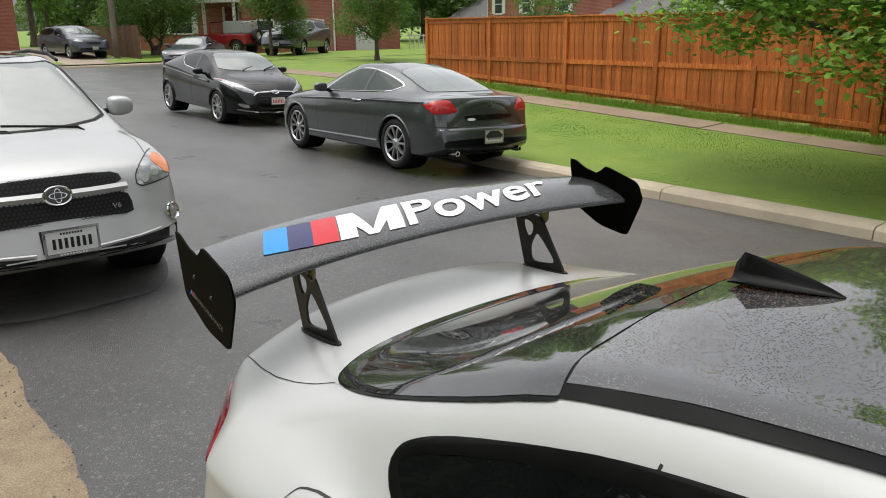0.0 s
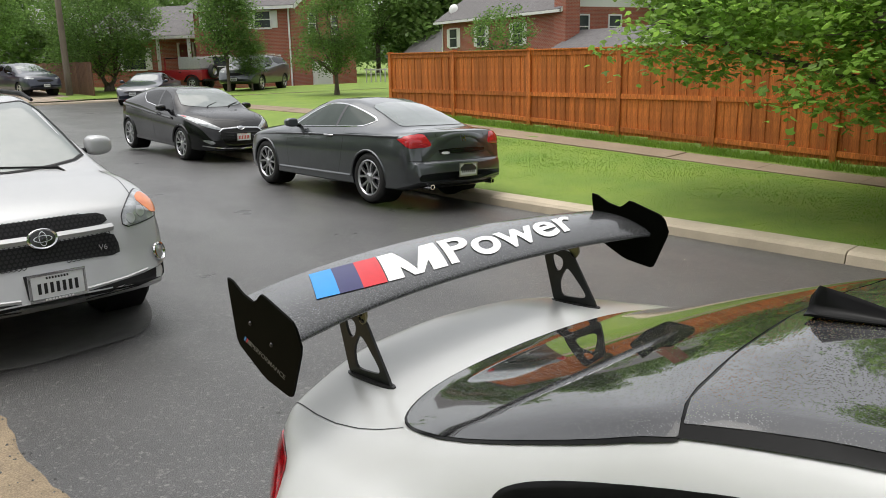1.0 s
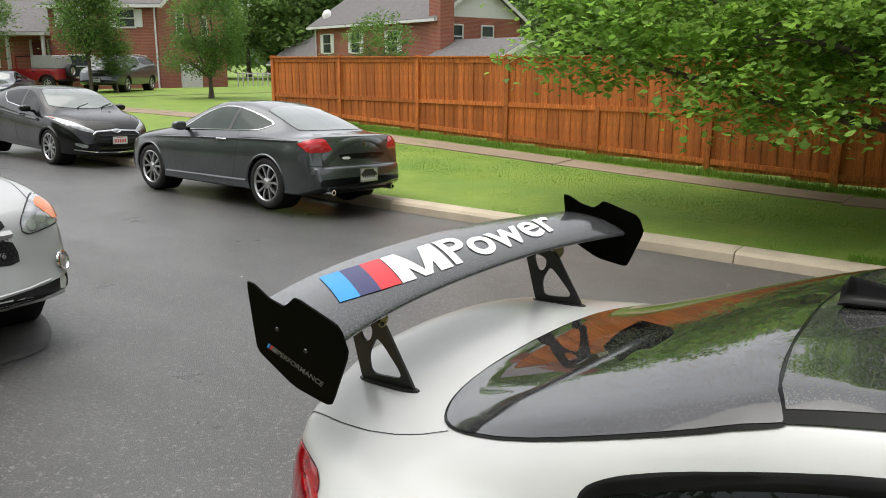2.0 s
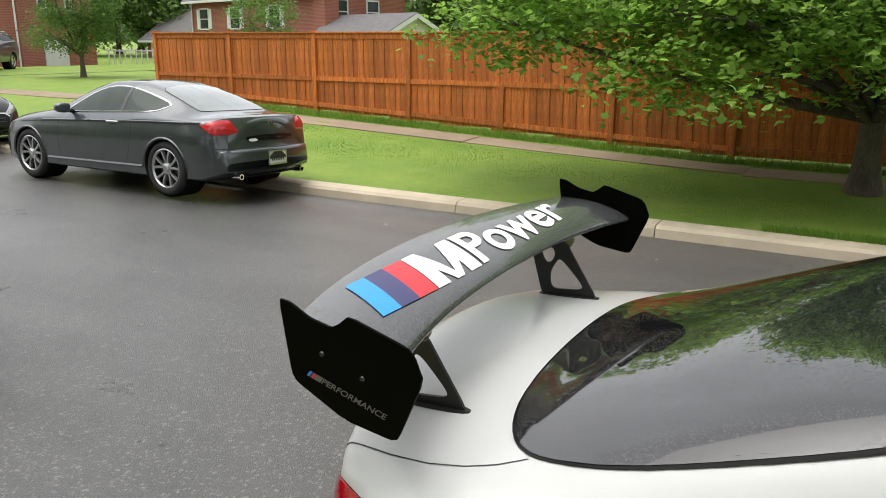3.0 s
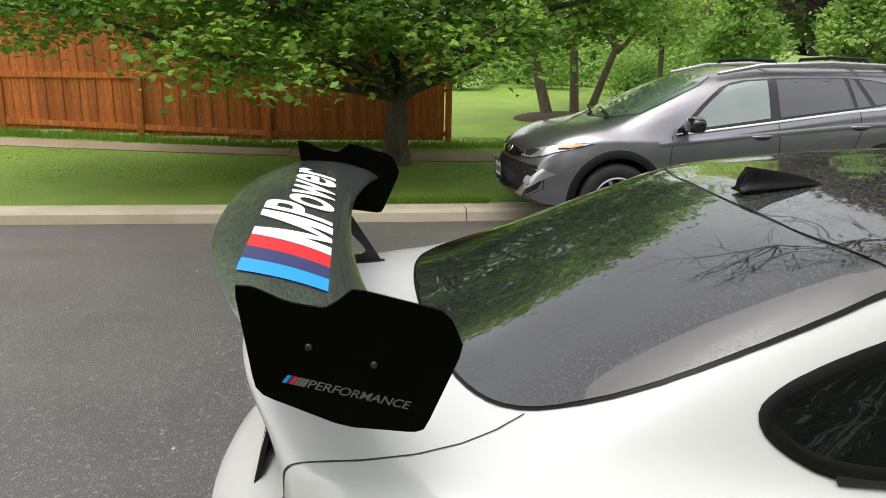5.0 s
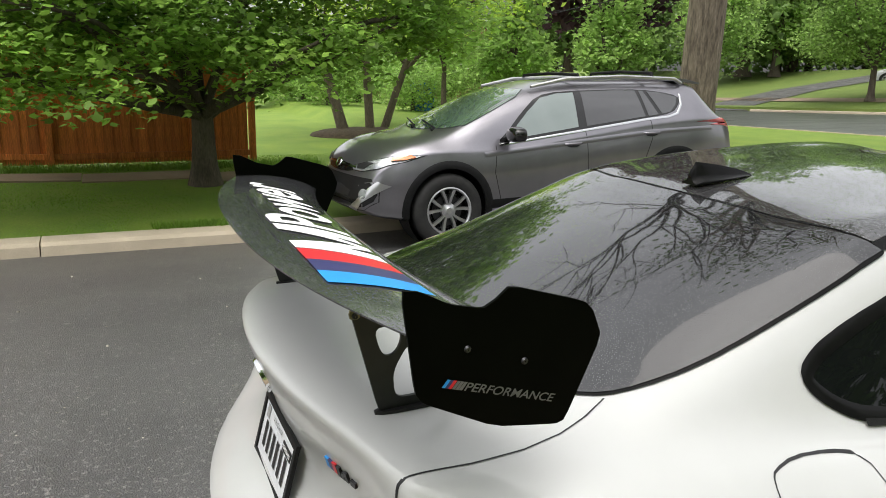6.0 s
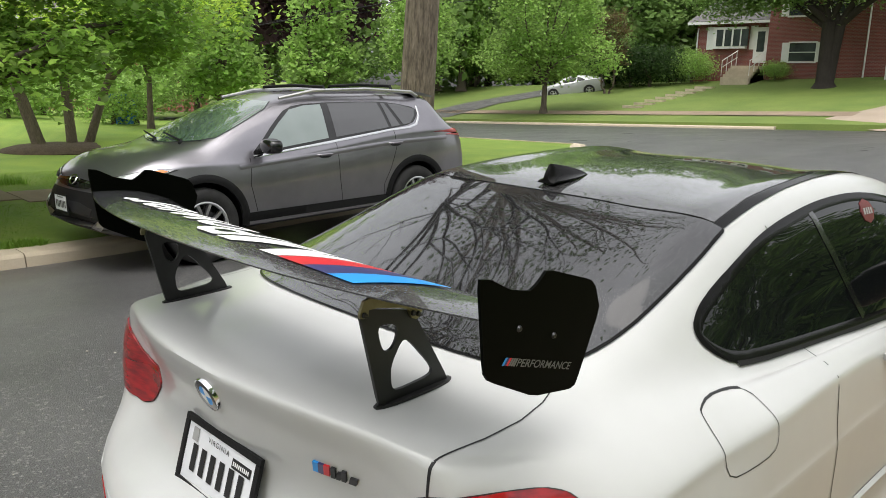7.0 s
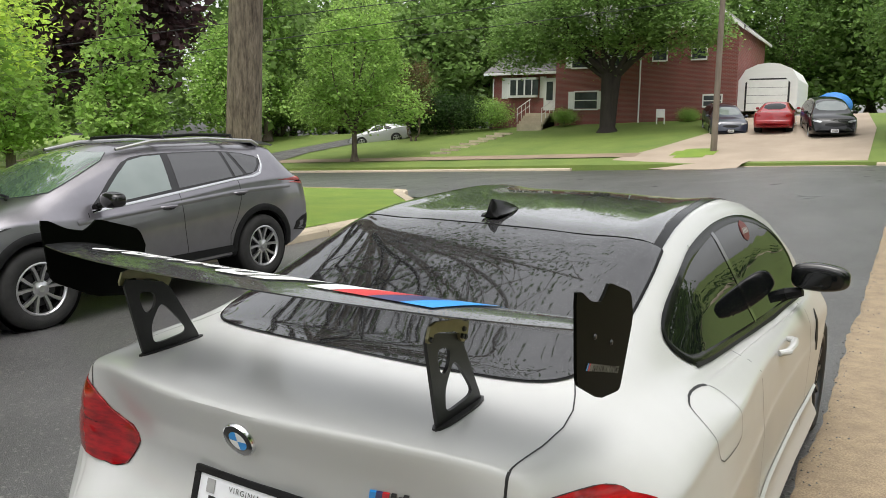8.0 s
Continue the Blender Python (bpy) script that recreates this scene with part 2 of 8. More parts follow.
def prism(bm, pts, axis, a, b):
    """A flat outline given some thickness along an axis; pts in the other two axes, in order."""
    def co(p, h):
        return Vector((h, p[0], p[1])) if axis == "x" else Vector((p[0], h, p[1])) if axis == "y" else Vector((p[0], p[1], h))
    lo = [bm.verts.new(co(p, a)) for p in pts]
    hi = [bm.verts.new(co(p, b)) for p in pts]
    bm.faces.new(lo[::-1])
    bm.faces.new(hi)
    n = len(pts)
    for k in range(n):
        bm.faces.new((lo[k], lo[(k + 1) % n], hi[(k + 1) % n], hi[k]))
    bmesh.ops.recalc_face_normals(bm, faces=bm.faces)


def pairs(text):
    return [tuple(float(c) for c in q.split(",")) for q in text.split()]


def keyed(text):
    """'y:value y:value' as a smooth function of y that does not overshoot."""
    rows = [tuple(float(c) for c in q.split(":")) for q in text.split()]
    xs, ys = np.array([r[0] for r in rows]), np.array([r[1] for r in rows])
    if len(xs) == 1:
        return lambda t: float(ys[0])
    h, d = np.diff(xs), np.diff(ys) / np.diff(xs)
    s = np.zeros(len(xs))
    s[0], s[-1] = d[0], d[-1]
    for i in range(1, len(xs) - 1):
        if d[i - 1] * d[i] > 0:
            w1, w2 = 2 * h[i] + h[i - 1], h[i] + 2 * h[i - 1]
            s[i] = (w1 + w2) / (w1 / d[i - 1] + w2 / d[i])

    def f(t):
        if t <= xs[0]:
            return float(ys[0])
        if t >= xs[-1]:
            return float(ys[-1])
        i = int(np.searchsorted(xs, t) - 1)
        u = (t - xs[i]) / h[i]
        return float((2 * u**3 - 3 * u**2 + 1) * ys[i] + (u**3 - 2 * u**2 + u) * h[i] * s[i] + (-2 * u**3 + 3 * u**2) * ys[i + 1] + (u**3 - u**2) * h[i] * s[i + 1])
    return f


def spline(pts, k, closed=False):
    """Points on a smooth curve through pts, k to a stretch."""
    P = [np.array(p, float) for p in pts]
    n = len(P)
    out = []
    for i in range(n if closed else n - 1):
        p0 = P[(i - 1) % n] if closed or i > 0 else 2 * P[0] - P[1]
        p1, p2 = P[i], P[(i + 1) % n]
        p3 = P[(i + 2) % n] if closed or i + 2 < n else 2 * P[-1] - P[-2]
        for j in range(k):
            u = j / k
            out.append(0.5 * (2 * p1 + (p2 - p0) * u + (2 * p0 - 5 * p1 + 4 * p2 - p3) * u * u + (3 * p1 - p0 - 3 * p2 + p3) * u**3))
    if not closed:
        out.append(P[-1])
    return out


def rounded(pts, times=2, cut=0.25):
    """Corners of a closed outline cut round."""
    P = [np.array(p, float) for p in pts]
    for _ in range(times):
        Q = []
        for i, p in enumerate(P):
            q = P[(i + 1) % len(P)]
            Q += [p + (q - p) * cut, q - (q - p) * cut]
        P = Q
    return P


def dense(pts, step, closed=True):
    P = [np.array(p, float) for p in pts]
    out = []
    for i in range(len(P) if closed else len(P) - 1):
        p, q = P[i], P[(i + 1) % len(P)]
        n = max(1, int(np.ceil(np.linalg.norm(q - p) / step)))
        out += [p + (q - p) * j / n for j in range(n)]
    if not closed:
        out.append(P[-1])
    return out


def smooth01(t):
    t = min(1.0, max(0.0, t))
    return t * t * (3 - 2 * t)


# ---- car shells ----
from mathutils.bvhtree import BVHTree


class Shell:
    """A car body, lofted from sections along y (rear at 0, front at its length), with wheel arches cut out. Decals, panes and
    lamps are laid on its surface."""

    def __init__(self, ob, bm):
        self.ob = ob
        self.tree = BVHTree.FromBMesh(bm)

    def at(self, axis, a, b):
        far = 4.0
        o, d = {"x+": ((far, a, b), (-1, 0, 0)), "x-": ((-far, a, b), (1, 0, 0)), "y-": ((a, -far, b), (0, 1, 0)),
                "y+": ((a, 9, b), (0, -1, 0)), "z": ((a, b, far), (0, 0, -1))}[axis]
        p, n, _, _ = self.tree.ray_cast(Vector(o), Vector(d))
        if p is None:
            q = {"x+": (0.8, a, b), "x-": (-0.8, a, b), "y-": (a, 0, b), "y+": (a, 4.4, b), "z": (a, b, 1.0)}[axis]
            p, n, _, _ = self.tree.find_nearest(Vector(q))
        if n.dot(Vector(d)) > 0:
            n = -n
        return p, n

    def pane(self, name, outline, axis, material, parent, off=0.004, rings=6, turns=2, label="", step=0.03, thick=0.006, dome=0.0, even=False):
        """A sheet laid on the body inside an outline; even: the sheet is a smooth polynomial face instead of following each facet."""
        o = dense(rounded(outline, turns) if turns else outline, step)
        c = sum(o) / len(o)
        fit = None
        if even:
            def terms(x, y):
                x, y = x * x, y - c[1]
                return [1, x, x * x, x ** 3, y, y * y, y ** 3, x * y, x * y * y, x * x * y]
            pts = [c + (p - c) * r / 12 for r in range(1, 12) for p in o]
            at = np.array([self.at(axis, q[0], q[1])[0].z for q in pts])
            rows = np.array([terms(*q) for q in pts])
            coef = np.linalg.lstsq(rows, at, rcond=None)[0]
            gap = min(0.006, float(np.max(at - rows @ coef))) + 0.002

            def fit(h, n, r):
                """The body's own face at the rim, the smooth face further in."""
                w = smooth01((1 - r) / 0.28)
                p = h + n * off
                return Vector((p.x, p.y, p.z * (1 - w) + w * (float(np.dot(terms(p.x, p.y), coef)) + gap)))
        bm = bmesh.new()
        rows = []
        for r in range(rings, 0, -1):
            row = []
            for p in o:
                q = c + (p - c) * r / rings
                h, n = self.at(axis, q[0], q[1])
                row.append(bm.verts.new(fit(h, n, r / rings) if even else h + n * (off + dome * (1 - (r / rings) ** 2))))
            rows.append(row)
        edge = []
        for p in o:
            h, n = self.at(axis, p[0], p[1])
            edge.append(bm.verts.new(h + n * (off - thick)))
        rows.insert(0, edge)
        h, n = self.at(axis, c[0], c[1])
        mid = bm.verts.new(fit(h, n, 0) if even else h + n * (off + dome))
        k = len(o)
        for r0, r1 in zip(rows, rows[1:]):
            for i in range(k):
                bm.faces.new((r0[i], r0[(i + 1) % k], r1[(i + 1) % k], r1[i]))
        for i in range(k):
            bm.faces.new((rows[-1][i], rows[-1][(i + 1) % k], mid))
        self.face(bm, axis)
        return part(name, bm, material, parent, label, 50)

    def face(self, bm, axis):
        d = {"x+": (1, 0, 0), "x-": (-1, 0, 0), "y-": (0, -1, 0), "y+": (0, 1, 0), "z": (0, 0, 1)}[axis]
        bm.normal_update()
        if sum(f.normal.dot(Vector(d)) * f.calc_area() for f in bm.faces) < 0:
            for f in bm.faces:
                f.normal_flip()

    def strip(self, name, line, axis, width, material, parent, off=0.003, closed=False, turns=0, label="", step=0.03, high=0.0):
        """A narrow band along a line on the body: a seam, a trim or a rubber."""
        o = rounded(line, turns) if (turns and closed) else [np.array(p, float) for p in line]
        o = dense(o, step, closed)
        k = len(o)
        bm = bmesh.new()
        rows = ([], [], [])
        for i, p in enumerate(o):
            a = o[(i - 1) % k] if closed or i else o[0]
            b = o[(i + 1) % k] if closed or i < k - 1 else o[-1]
            t = (b - a) / max(1e-9, np.linalg.norm(b - a))
            w = np.array((-t[1], t[0])) * width / 2
            for row, q, lift in zip(rows, (p + w, p, p - w), (0, high, 0)):
                h, n = self.at(axis, q[0], q[1])
                row.append(bm.verts.new(h + n * (off + lift)))
        for r0, r1 in zip(rows, rows[1:]):
            for i in range(k if closed else k - 1):
                bm.faces.new((r0[i], r0[(i + 1) % k], r1[(i + 1) % k], r1[i]))
        self.face(bm, axis)
        return part(name, bm, material, parent, label, 50)


def loft_body(ys, section, arches, name, material, parent, label="", dent=None, k=4):
    """Lofts sections (half outlines from the top's middle to the bottom's middle), closes them and cuts the arches."""
    bm = bmesh.new()
    rows = []
    for y in ys:
        half = spline(section(y), k)
        full = [(x, z) for x, z in half] + [(-x, z) for x, z in half[-2:0:-1]]
        rows.append([bm.verts.new((x, y + (dent(x, y, z) if dent else 0), z)) for x, z in full])
    n = len(rows[0])
    for r0, r1 in zip(rows, rows[1:]):
        for i in range(n):
            bm.faces.new((r0[i], r0[(i + 1) % n], r1[(i + 1) % n], r1[i]))
    bm.faces.new(rows[0])
    bm.faces.new(rows[-1][::-1])
    bmesh.ops.recalc_face_normals(bm, faces=bm.faces)
    if sum(v.co.dot(v.normal) for v in bm.verts) < 0:
        bmesh.ops.reverse_faces(bm, faces=bm.faces)
    whole = bm.copy()
    ob = part(name, bm, material, parent, label, 40)
    cut = bmesh.new()
    for y, z, r, w in arches:
        for s in (1, -1):
            m = Matrix.Translation((s * w, y, z))
            ring = lathe(cut, [(0.001, -0.32), (r, -0.32), (r, 0.32), (0.001, 0.32)], 40, "x", m)
    bmesh.ops.remove_doubles(cut, verts=cut.verts, dist=0.002)
    bmesh.ops.recalc_face_normals(cut, faces=cut.faces)
    me = bpy.data.meshes.new("arch_cut")
    cut.to_mesh(me)
    cut.free()
    tool = new("arch_cut", me)
    tool.parent = parent
    mod = ob.modifiers.new("arches", "BOOLEAN")
    mod.operation, mod.object, mod.solver = "DIFFERENCE", tool, "EXACT"
    bpy.context.view_layer.update()
    done = bpy.data.meshes.new_from_object(ob.evaluated_get(bpy.context.evaluated_depsgraph_get()))
    ob.modifiers.clear()
    if len(done.polygons) > 50:
        ob.data = done
    ob.data.shade_smooth()
    ob.data.set_sharp_from_angle(angle=radians(40))
    bpy.data.objects.remove(tool)
    sh = Shell(ob, whole)
    whole.free()
    return sh


def wheel(parent, y, x, side, radius, rim, width, spokes, style, zc=None, rim_mat="alloy"):
    """A wheel: an alloy rim with its spokes, and its tyre, brake disc and nuts."""
    zc = radius if zc is None else zc
    m = Matrix.Translation((side * x, y, zc))
    o = width / 2

    def X(h):
        return h * side
    bm = bmesh.new()
    lathe(bm, [(rim, X(o - 0.005)), (rim - 0.012, X(o)), (rim - 0.022, X(o - 0.01)), (rim - 0.03, X(o - 0.05)), (rim - 0.04, X(-o * 0.6))], 40, "x", m)
    bmesh.ops.recalc_face_normals(bm, faces=bm.faces)
    wh = part("wheel", bm, rim_mat, parent, "alloy wheel rim with spokes", 35)
    bm = bmesh.new()
    lathe(bm, [(0.001, X(o - 0.012)), (0.03, X(o - 0.012)), (0.036, X(o - 0.018)), (0.075, X(o - 0.03)), (0.08, X(o - 0.055))], 24, "x", m)
    bmesh.ops.recalc_face_normals(bm, faces=bm.faces)
    part("hub", bm, rim_mat, wh, "", 35)
    for i in range(spokes):
        a = 2 * math.pi * i / spokes + 0.3
        for e in ((-1, 1) if style == "twin" else (0,)):
            bm = bmesh.new()
            w0, w1 = (0.011, 0.015) if style == "twin" else (0.022, 0.034)
            sp = e * 0.5 * (2 * math.pi / spokes) * 0.5
            pts = []
            for r, w, h in ((0.06, w0, o - 0.025), (rim * 0.6, (w0 + w1) / 2, o - 0.016), (rim - 0.018, w1, o - 0.012)):
                f = (r - 0.06) / (rim - 0.078)
                c = a + sp * (0.55 + 0.45 * f)
                for s in (-1, 1):
                    pts.append((r, c, s * w, h))
            top = [bm.verts.new(m @ Vector((X(h), r * math.cos(c) - q * math.sin(c), r * math.sin(c) + q * math.cos(c)))) for r, c, q, h in pts]
            low = [bm.verts.new(m @ Vector((X(h - 0.03), r * math.cos(c) - q * 1.25 * math.sin(c), r * math.sin(c) + q * 1.25 * math.cos(c)))) for r, c, q, h in pts]
            for j in (0, 2):
                bm.faces.new((top[j], top[j + 1], top[j + 3], top[j + 2]))
                bm.faces.new((top[j], top[j + 2], low[j + 2], low[j]))
                bm.faces.new((top[j + 1], low[j + 1], low[j + 3], top[j + 3]))
            bmesh.ops.recalc_face_normals(bm, faces=bm.faces)
            part("spoke", bm, rim_mat, wh, "", 35)
    bm = bmesh.new()
    R = radius
    lathe(bm, [(rim - 0.005, X(o - 0.012)), (rim + 0.01, X(o)), ((rim + R) / 2, X(o + 0.006)), (R - 0.025, X(o - 0.004)), (R - 0.008, X(o - 0.02)), (R, X(o - 0.045)),
               (R, X(-o + 0.045)), (R - 0.02, X(-o + 0.01)), (rim, X(-o))], 48, "x", m)
    bmesh.ops.recalc_face_normals(bm, faces=bm.faces)
    part("tyre", bm, "rubber", wh, "", 35)
    bm = bmesh.new()
    lathe(bm, [(0.001, X(o - 0.07)), (rim * 0.66, X(o - 0.07)), (rim * 0.66, X(o - 0.085)), (0.001, X(o - 0.085))], 32, "x", m)
    bmesh.ops.recalc_face_normals(bm, faces=bm.faces)
    part("brake_disc", bm, "darkalloy", wh)
    bm = bmesh.new()
    lathe(bm, [(0.001, X(o - 0.10)), (rim - 0.05, X(o - 0.10)), (rim - 0.026, X(o - 0.024)), (rim - 0.03, X(o - 0.1))], 32, "x", m)
    bmesh.ops.recalc_face_normals(bm, faces=bm.faces)
    part("rim_well", bm, "gloss", wh, "black rim well")
    return wh


def puffed(bm, c, r, power, side=1, taper=0.18):
    """A rounded block, between a box and a ball, a little slimmer at its outer end."""
    g = bmesh.ops.create_uvsphere(bm, u_segments=24, v_segments=14, radius=1.0)
    for v in g["verts"]:
        q = [math.copysign(abs(a) ** power, a) for a in v.co]
        k = 1 - taper * max(0.0, q[0] * side)
        v.co = Vector((c[0] + q[0] * r[0], c[1] + q[1] * r[1] * (1.0 if q[1] > 0 else .45), c[2] + q[2] * r[2] * k))


def writing(text, size_x, size_y, place, slant=0.0, bold=0.0, step=0.02, gap=1.0):
    """Lettering in the built-in font as a mesh: fitted into size_x by size_y (capital height), cut fine and put down by place(u, v)."""
    cu = bpy.data.curves.new("lettering", "FONT")
    cu.body, cu.size, cu.offset, cu.space_character = text, 1.0, bold, gap
    ob = new("lettering", cu)
    bpy.context.view_layer.update()
    me = bpy.data.meshes.new_from_object(ob.evaluated_get(bpy.context.evaluated_depsgraph_get()))
    bpy.data.objects.remove(ob)
    bm = bmesh.new()
    bm.from_mesh(me)
    bpy.data.meshes.remove(me)
    xs, zs = [v.co.x for v in bm.verts], [v.co.y for v in bm.verts]
    x0, z0, kx, kz = min(xs), min(zs), size_x / (max(xs) - min(xs)), size_y / (max(zs) - min(zs))
    for v in bm.verts:
        b = (v.co.y - z0) * kz
        v.co = Vector(((v.co.x - x0) * kx + slant * b, b, 0))
    bmesh.ops.triangulate(bm, faces=bm.faces[:])
    for _ in range(5):
        long = [e for e in bm.edges if e.calc_length() > step]
        if not long:
            break
        bmesh.ops.subdivide_edges(bm, edges=long, cuts=1)
        bmesh.ops.triangulate(bm, faces=bm.faces[:])
    for v in bm.verts:
        v.co = place(v.co.x, v.co.y)
    bm.normal_update()
    return bm


def arch_liner(parent, y, z, r, w, side):
    bm = bmesh.new()
    m = Matrix.Translation((side * w, y, z))
    lathe(bm, [(r - 0.004, side * 0.0), (r - 0.004, side * -0.3), (0.01, side * -0.3)], 36, "x", m)
    return part("wheel_arch_liner", bm, "plastic", parent)


def bars(bm, axis_fn, x0, x1, z0, z1, n, gap=0.3, slant=0.0):
    """Plain upright bars in place of writing; axis_fn maps (u, v) to a point."""
    w = (x1 - x0) / n
    for i in range(n):
        a, b = x0 + i * w + w * gap / 2, x0 + (i + 1) * w - w * gap / 2
        vs = [bm.verts.new(axis_fn(*p)) for p in ((a, z0), (b, z0), (b + slant, z1), (a + slant, z1))]
        bm.faces.new(vs)


def plate(parent, centre, yaw, w=0.305, h=0.152, tilt=0.0, frame_mat="plastic", n=7, name="number_plate", ink="ink", lab="white number plate with a dark frame", small=True):
    """A number plate with its frame and plain bars for the writing; it faces -y before the yaw."""
    m = pose(*centre, tilt, 0, yaw)
    bm = bbox(-w / 2, w / 2, -0.004, 0.0, -h / 2, h / 2, bevel=0.0015, m=m)
    p = part(name, bm, "platewhite", parent, lab)
    bm = bmesh.new()
    for a in ((-w / 2 - 0.012, w / 2 + 0.012, -h / 2 - 0.016, -h / 2 + 0.006), (-w / 2 - 0.012, w / 2 + 0.012, h / 2 - 0.006, h / 2 + 0.01),
              (-w / 2 - 0.012, -w / 2 + 0.005, -h / 2 + 0.0065, h / 2 - 0.0065), (w / 2 - 0.005, w / 2 + 0.012, -h / 2 + 0.0065, h / 2 - 0.0065)):
        box(bm, a[0], a[1], -0.009, 0.002, a[2], a[3], bevel=0.002, m=m)
    part("plate_frame", bm, frame_mat, p)
    bm = bmesh.new()
    bars(bm, lambda u, v: m @ Vector((u, -0.006, v)), -w * 0.4, w * 0.4, -h * 0.28, h * 0.16, n, 0.45)
    if small:
        bars(bm, lambda u, v: m @ Vector((u, -0.006, v)), -w * 0.22, w * 0.22, h * 0.31, h * 0.4, 8, 0.35)
    part("plate_print", bm, ink, p, "dark bars of writing", 0)
    return p


# ---- ground ----
M["asphalt"] = surf("wet_asphalt", (0.05, 0.049, 0.0495), (0.077, 0.0755, 0.075), 0.9, 0.26, 0.42, bump=0.9, bscale=120, fine=0.85, fscale=170, detail=8)


def asphalt_grain(m, scale=95, least=0.86, tone=0.24):
    """Pale stone chips and dark pits in the asphalt."""
    nt = m.node_tree
    b = nt.nodes["Principled BSDF"]
    col = b.inputs["Base Color"].links[0].from_socket
    tc = nt.nodes.new("ShaderNodeTexCoord")
    v = nt.nodes.new("ShaderNodeTexVoronoi")
    v.inputs["Scale"].default_value = scale
    v.inputs["Randomness"].default_value = 1.0
    nt.links.new(tc.outputs["Object"], v.inputs["Vector"])
    cr = nt.nodes.new("ShaderNodeSeparateColor")
    nt.links.new(v.outputs["Color"], cr.inputs[0])
    r = nt.nodes.new("ShaderNodeMapRange")
    r.inputs["From Min"].default_value = least
    r.inputs["From Max"].default_value = 1.0
    r.inputs["To Max"].default_value = 0.85
    nt.links.new(cr.outputs[0], r.inputs["Value"])
    mix = nt.nodes.new("ShaderNodeMixRGB")
    mix.inputs[2].default_value = (tone, tone * 0.96, tone * 0.9, 1)
    nt.links.new(r.outputs[0], mix.inputs[0])
    nt.links.new(col, mix.inputs[1])
    nt.links.new(mix.outputs[0], b.inputs["Base Color"])
    return m


def wet_film(m, most=1.0, rough=0.38):
    """A thin film of rain water in drawn-out patches."""
    nt = m.node_tree
    b = nt.nodes["Principled BSDF"]
    tc = nt.nodes.new("ShaderNodeTexCoord")
    mp = nt.nodes.new("ShaderNodeMapping")
    mp.inputs["Scale"].default_value = (1.0, 0.35, 1.0)
    nt.links.new(tc.outputs["Object"], mp.inputs["Vector"])
    n = nt.nodes.new("ShaderNodeTexNoise")
    n.inputs["Scale"].default_value = 1.1
    n.inputs["Detail"].default_value = 7
    nt.links.new(mp.outputs[0], n.inputs["Vector"])
    r = nt.nodes.new("ShaderNodeMapRange")
    r.inputs["From Min"].default_value = 0.40
    r.inputs["From Max"].default_value = 0.62
    r.inputs["To Min"].default_value = 0.65
    r.inputs["To Max"].default_value = most
    nt.links.new(n.outputs["Fac"], r.inputs["Value"])
    nt.links.new(r.outputs[0], b.inputs["Coat Weight"])
    b.inputs["Coat Roughness"].default_value = rough
    b.inputs["Coat IOR"].default_value = 1.4
    bn = nt.nodes.new("ShaderNodeTexNoise")
    bn.inputs["Scale"].default_value = 115
    bn.inputs["Detail"].default_value = 4
    nt.links.new(tc.outputs["Object"], bn.inputs["Vector"])
    bp = nt.nodes.new("ShaderNodeBump")
    bp.inputs["Strength"].default_value = 0.8
    bp.inputs["Distance"].default_value = 0.01
    nt.links.new(bn.outputs["Fac"], bp.inputs["Height"])
    nt.links.new(bp.outputs[0], b.inputs["Coat Normal"])
    return m


asphalt_grain(M["asphalt"])
asphalt_grain(M["asphalt"], 55, 0.965, 0.24)
wet_film(M["asphalt"])
M["patch"] = surf("dry_asphalt", (0.11, 0.108, 0.102), (0.075, 0.074, 0.072), 2.0, 0.5, 0.8, bump=0.4, bscale=150, fine=0.35, fscale=170)
M["gravel"] = surf("tan_gravel", (0.33, 0.255, 0.165), (0.22, 0.17, 0.115), 7, 0.85, bump=0.8, bscale=90, fine=0.35, fscale=120, detail=8)
M["grass"] = surf("lawn_grass", (0.125, 0.215, 0.026), (0.20, 0.275, 0.036), 1.2, 0.8, bump=0.25, bscale=80, fine=0.2, fscale=60, detail=8)
M["fargrass"] = surf("far_lawn", (0.10, 0.155, 0.028), (0.15, 0.20, 0.04), 0.6, 0.8, bump=0.2, bscale=60, fine=0.2, fscale=40, detail=8)
M["concrete"] = surf("kerb_concrete", (0.56, 0.475, 0.355), (0.42, 0.355, 0.265), 2.5, 0.85, bump=0.4, bscale=90, fine=0.16, fscale=140, detail=8, island=-0.08)
M["walk"] = surf("pavement_concrete", (0.31, 0.235, 0.165), (0.22, 0.165, 0.115), 1.2, 0.85, bump=0.3, bscale=80, fine=0.14, fscale=120, detail=8, island=-0.1)
M["drive"] = surf("driveway_concrete", (0.38, 0.31, 0.24), (0.29, 0.235, 0.18), 0.5, 0.85, bump=0.3, bscale=60, fine=0.1, fscale=60, detail=8)


def road_z(x, y):
    z = -0.10 * smooth01((-4.1 - x) / 2.0)
    if y < -6:
        z += 0.011 * (-6 - y)
    z += 0.09 * smooth01((y - 1.5) / 6) * smooth01((-2.5 - x) / 2.5) * (1 - smooth01((y - 9) / 8))
    return z + smooth01((y - 5) / 18) * (0.92 + 0.039 * x)


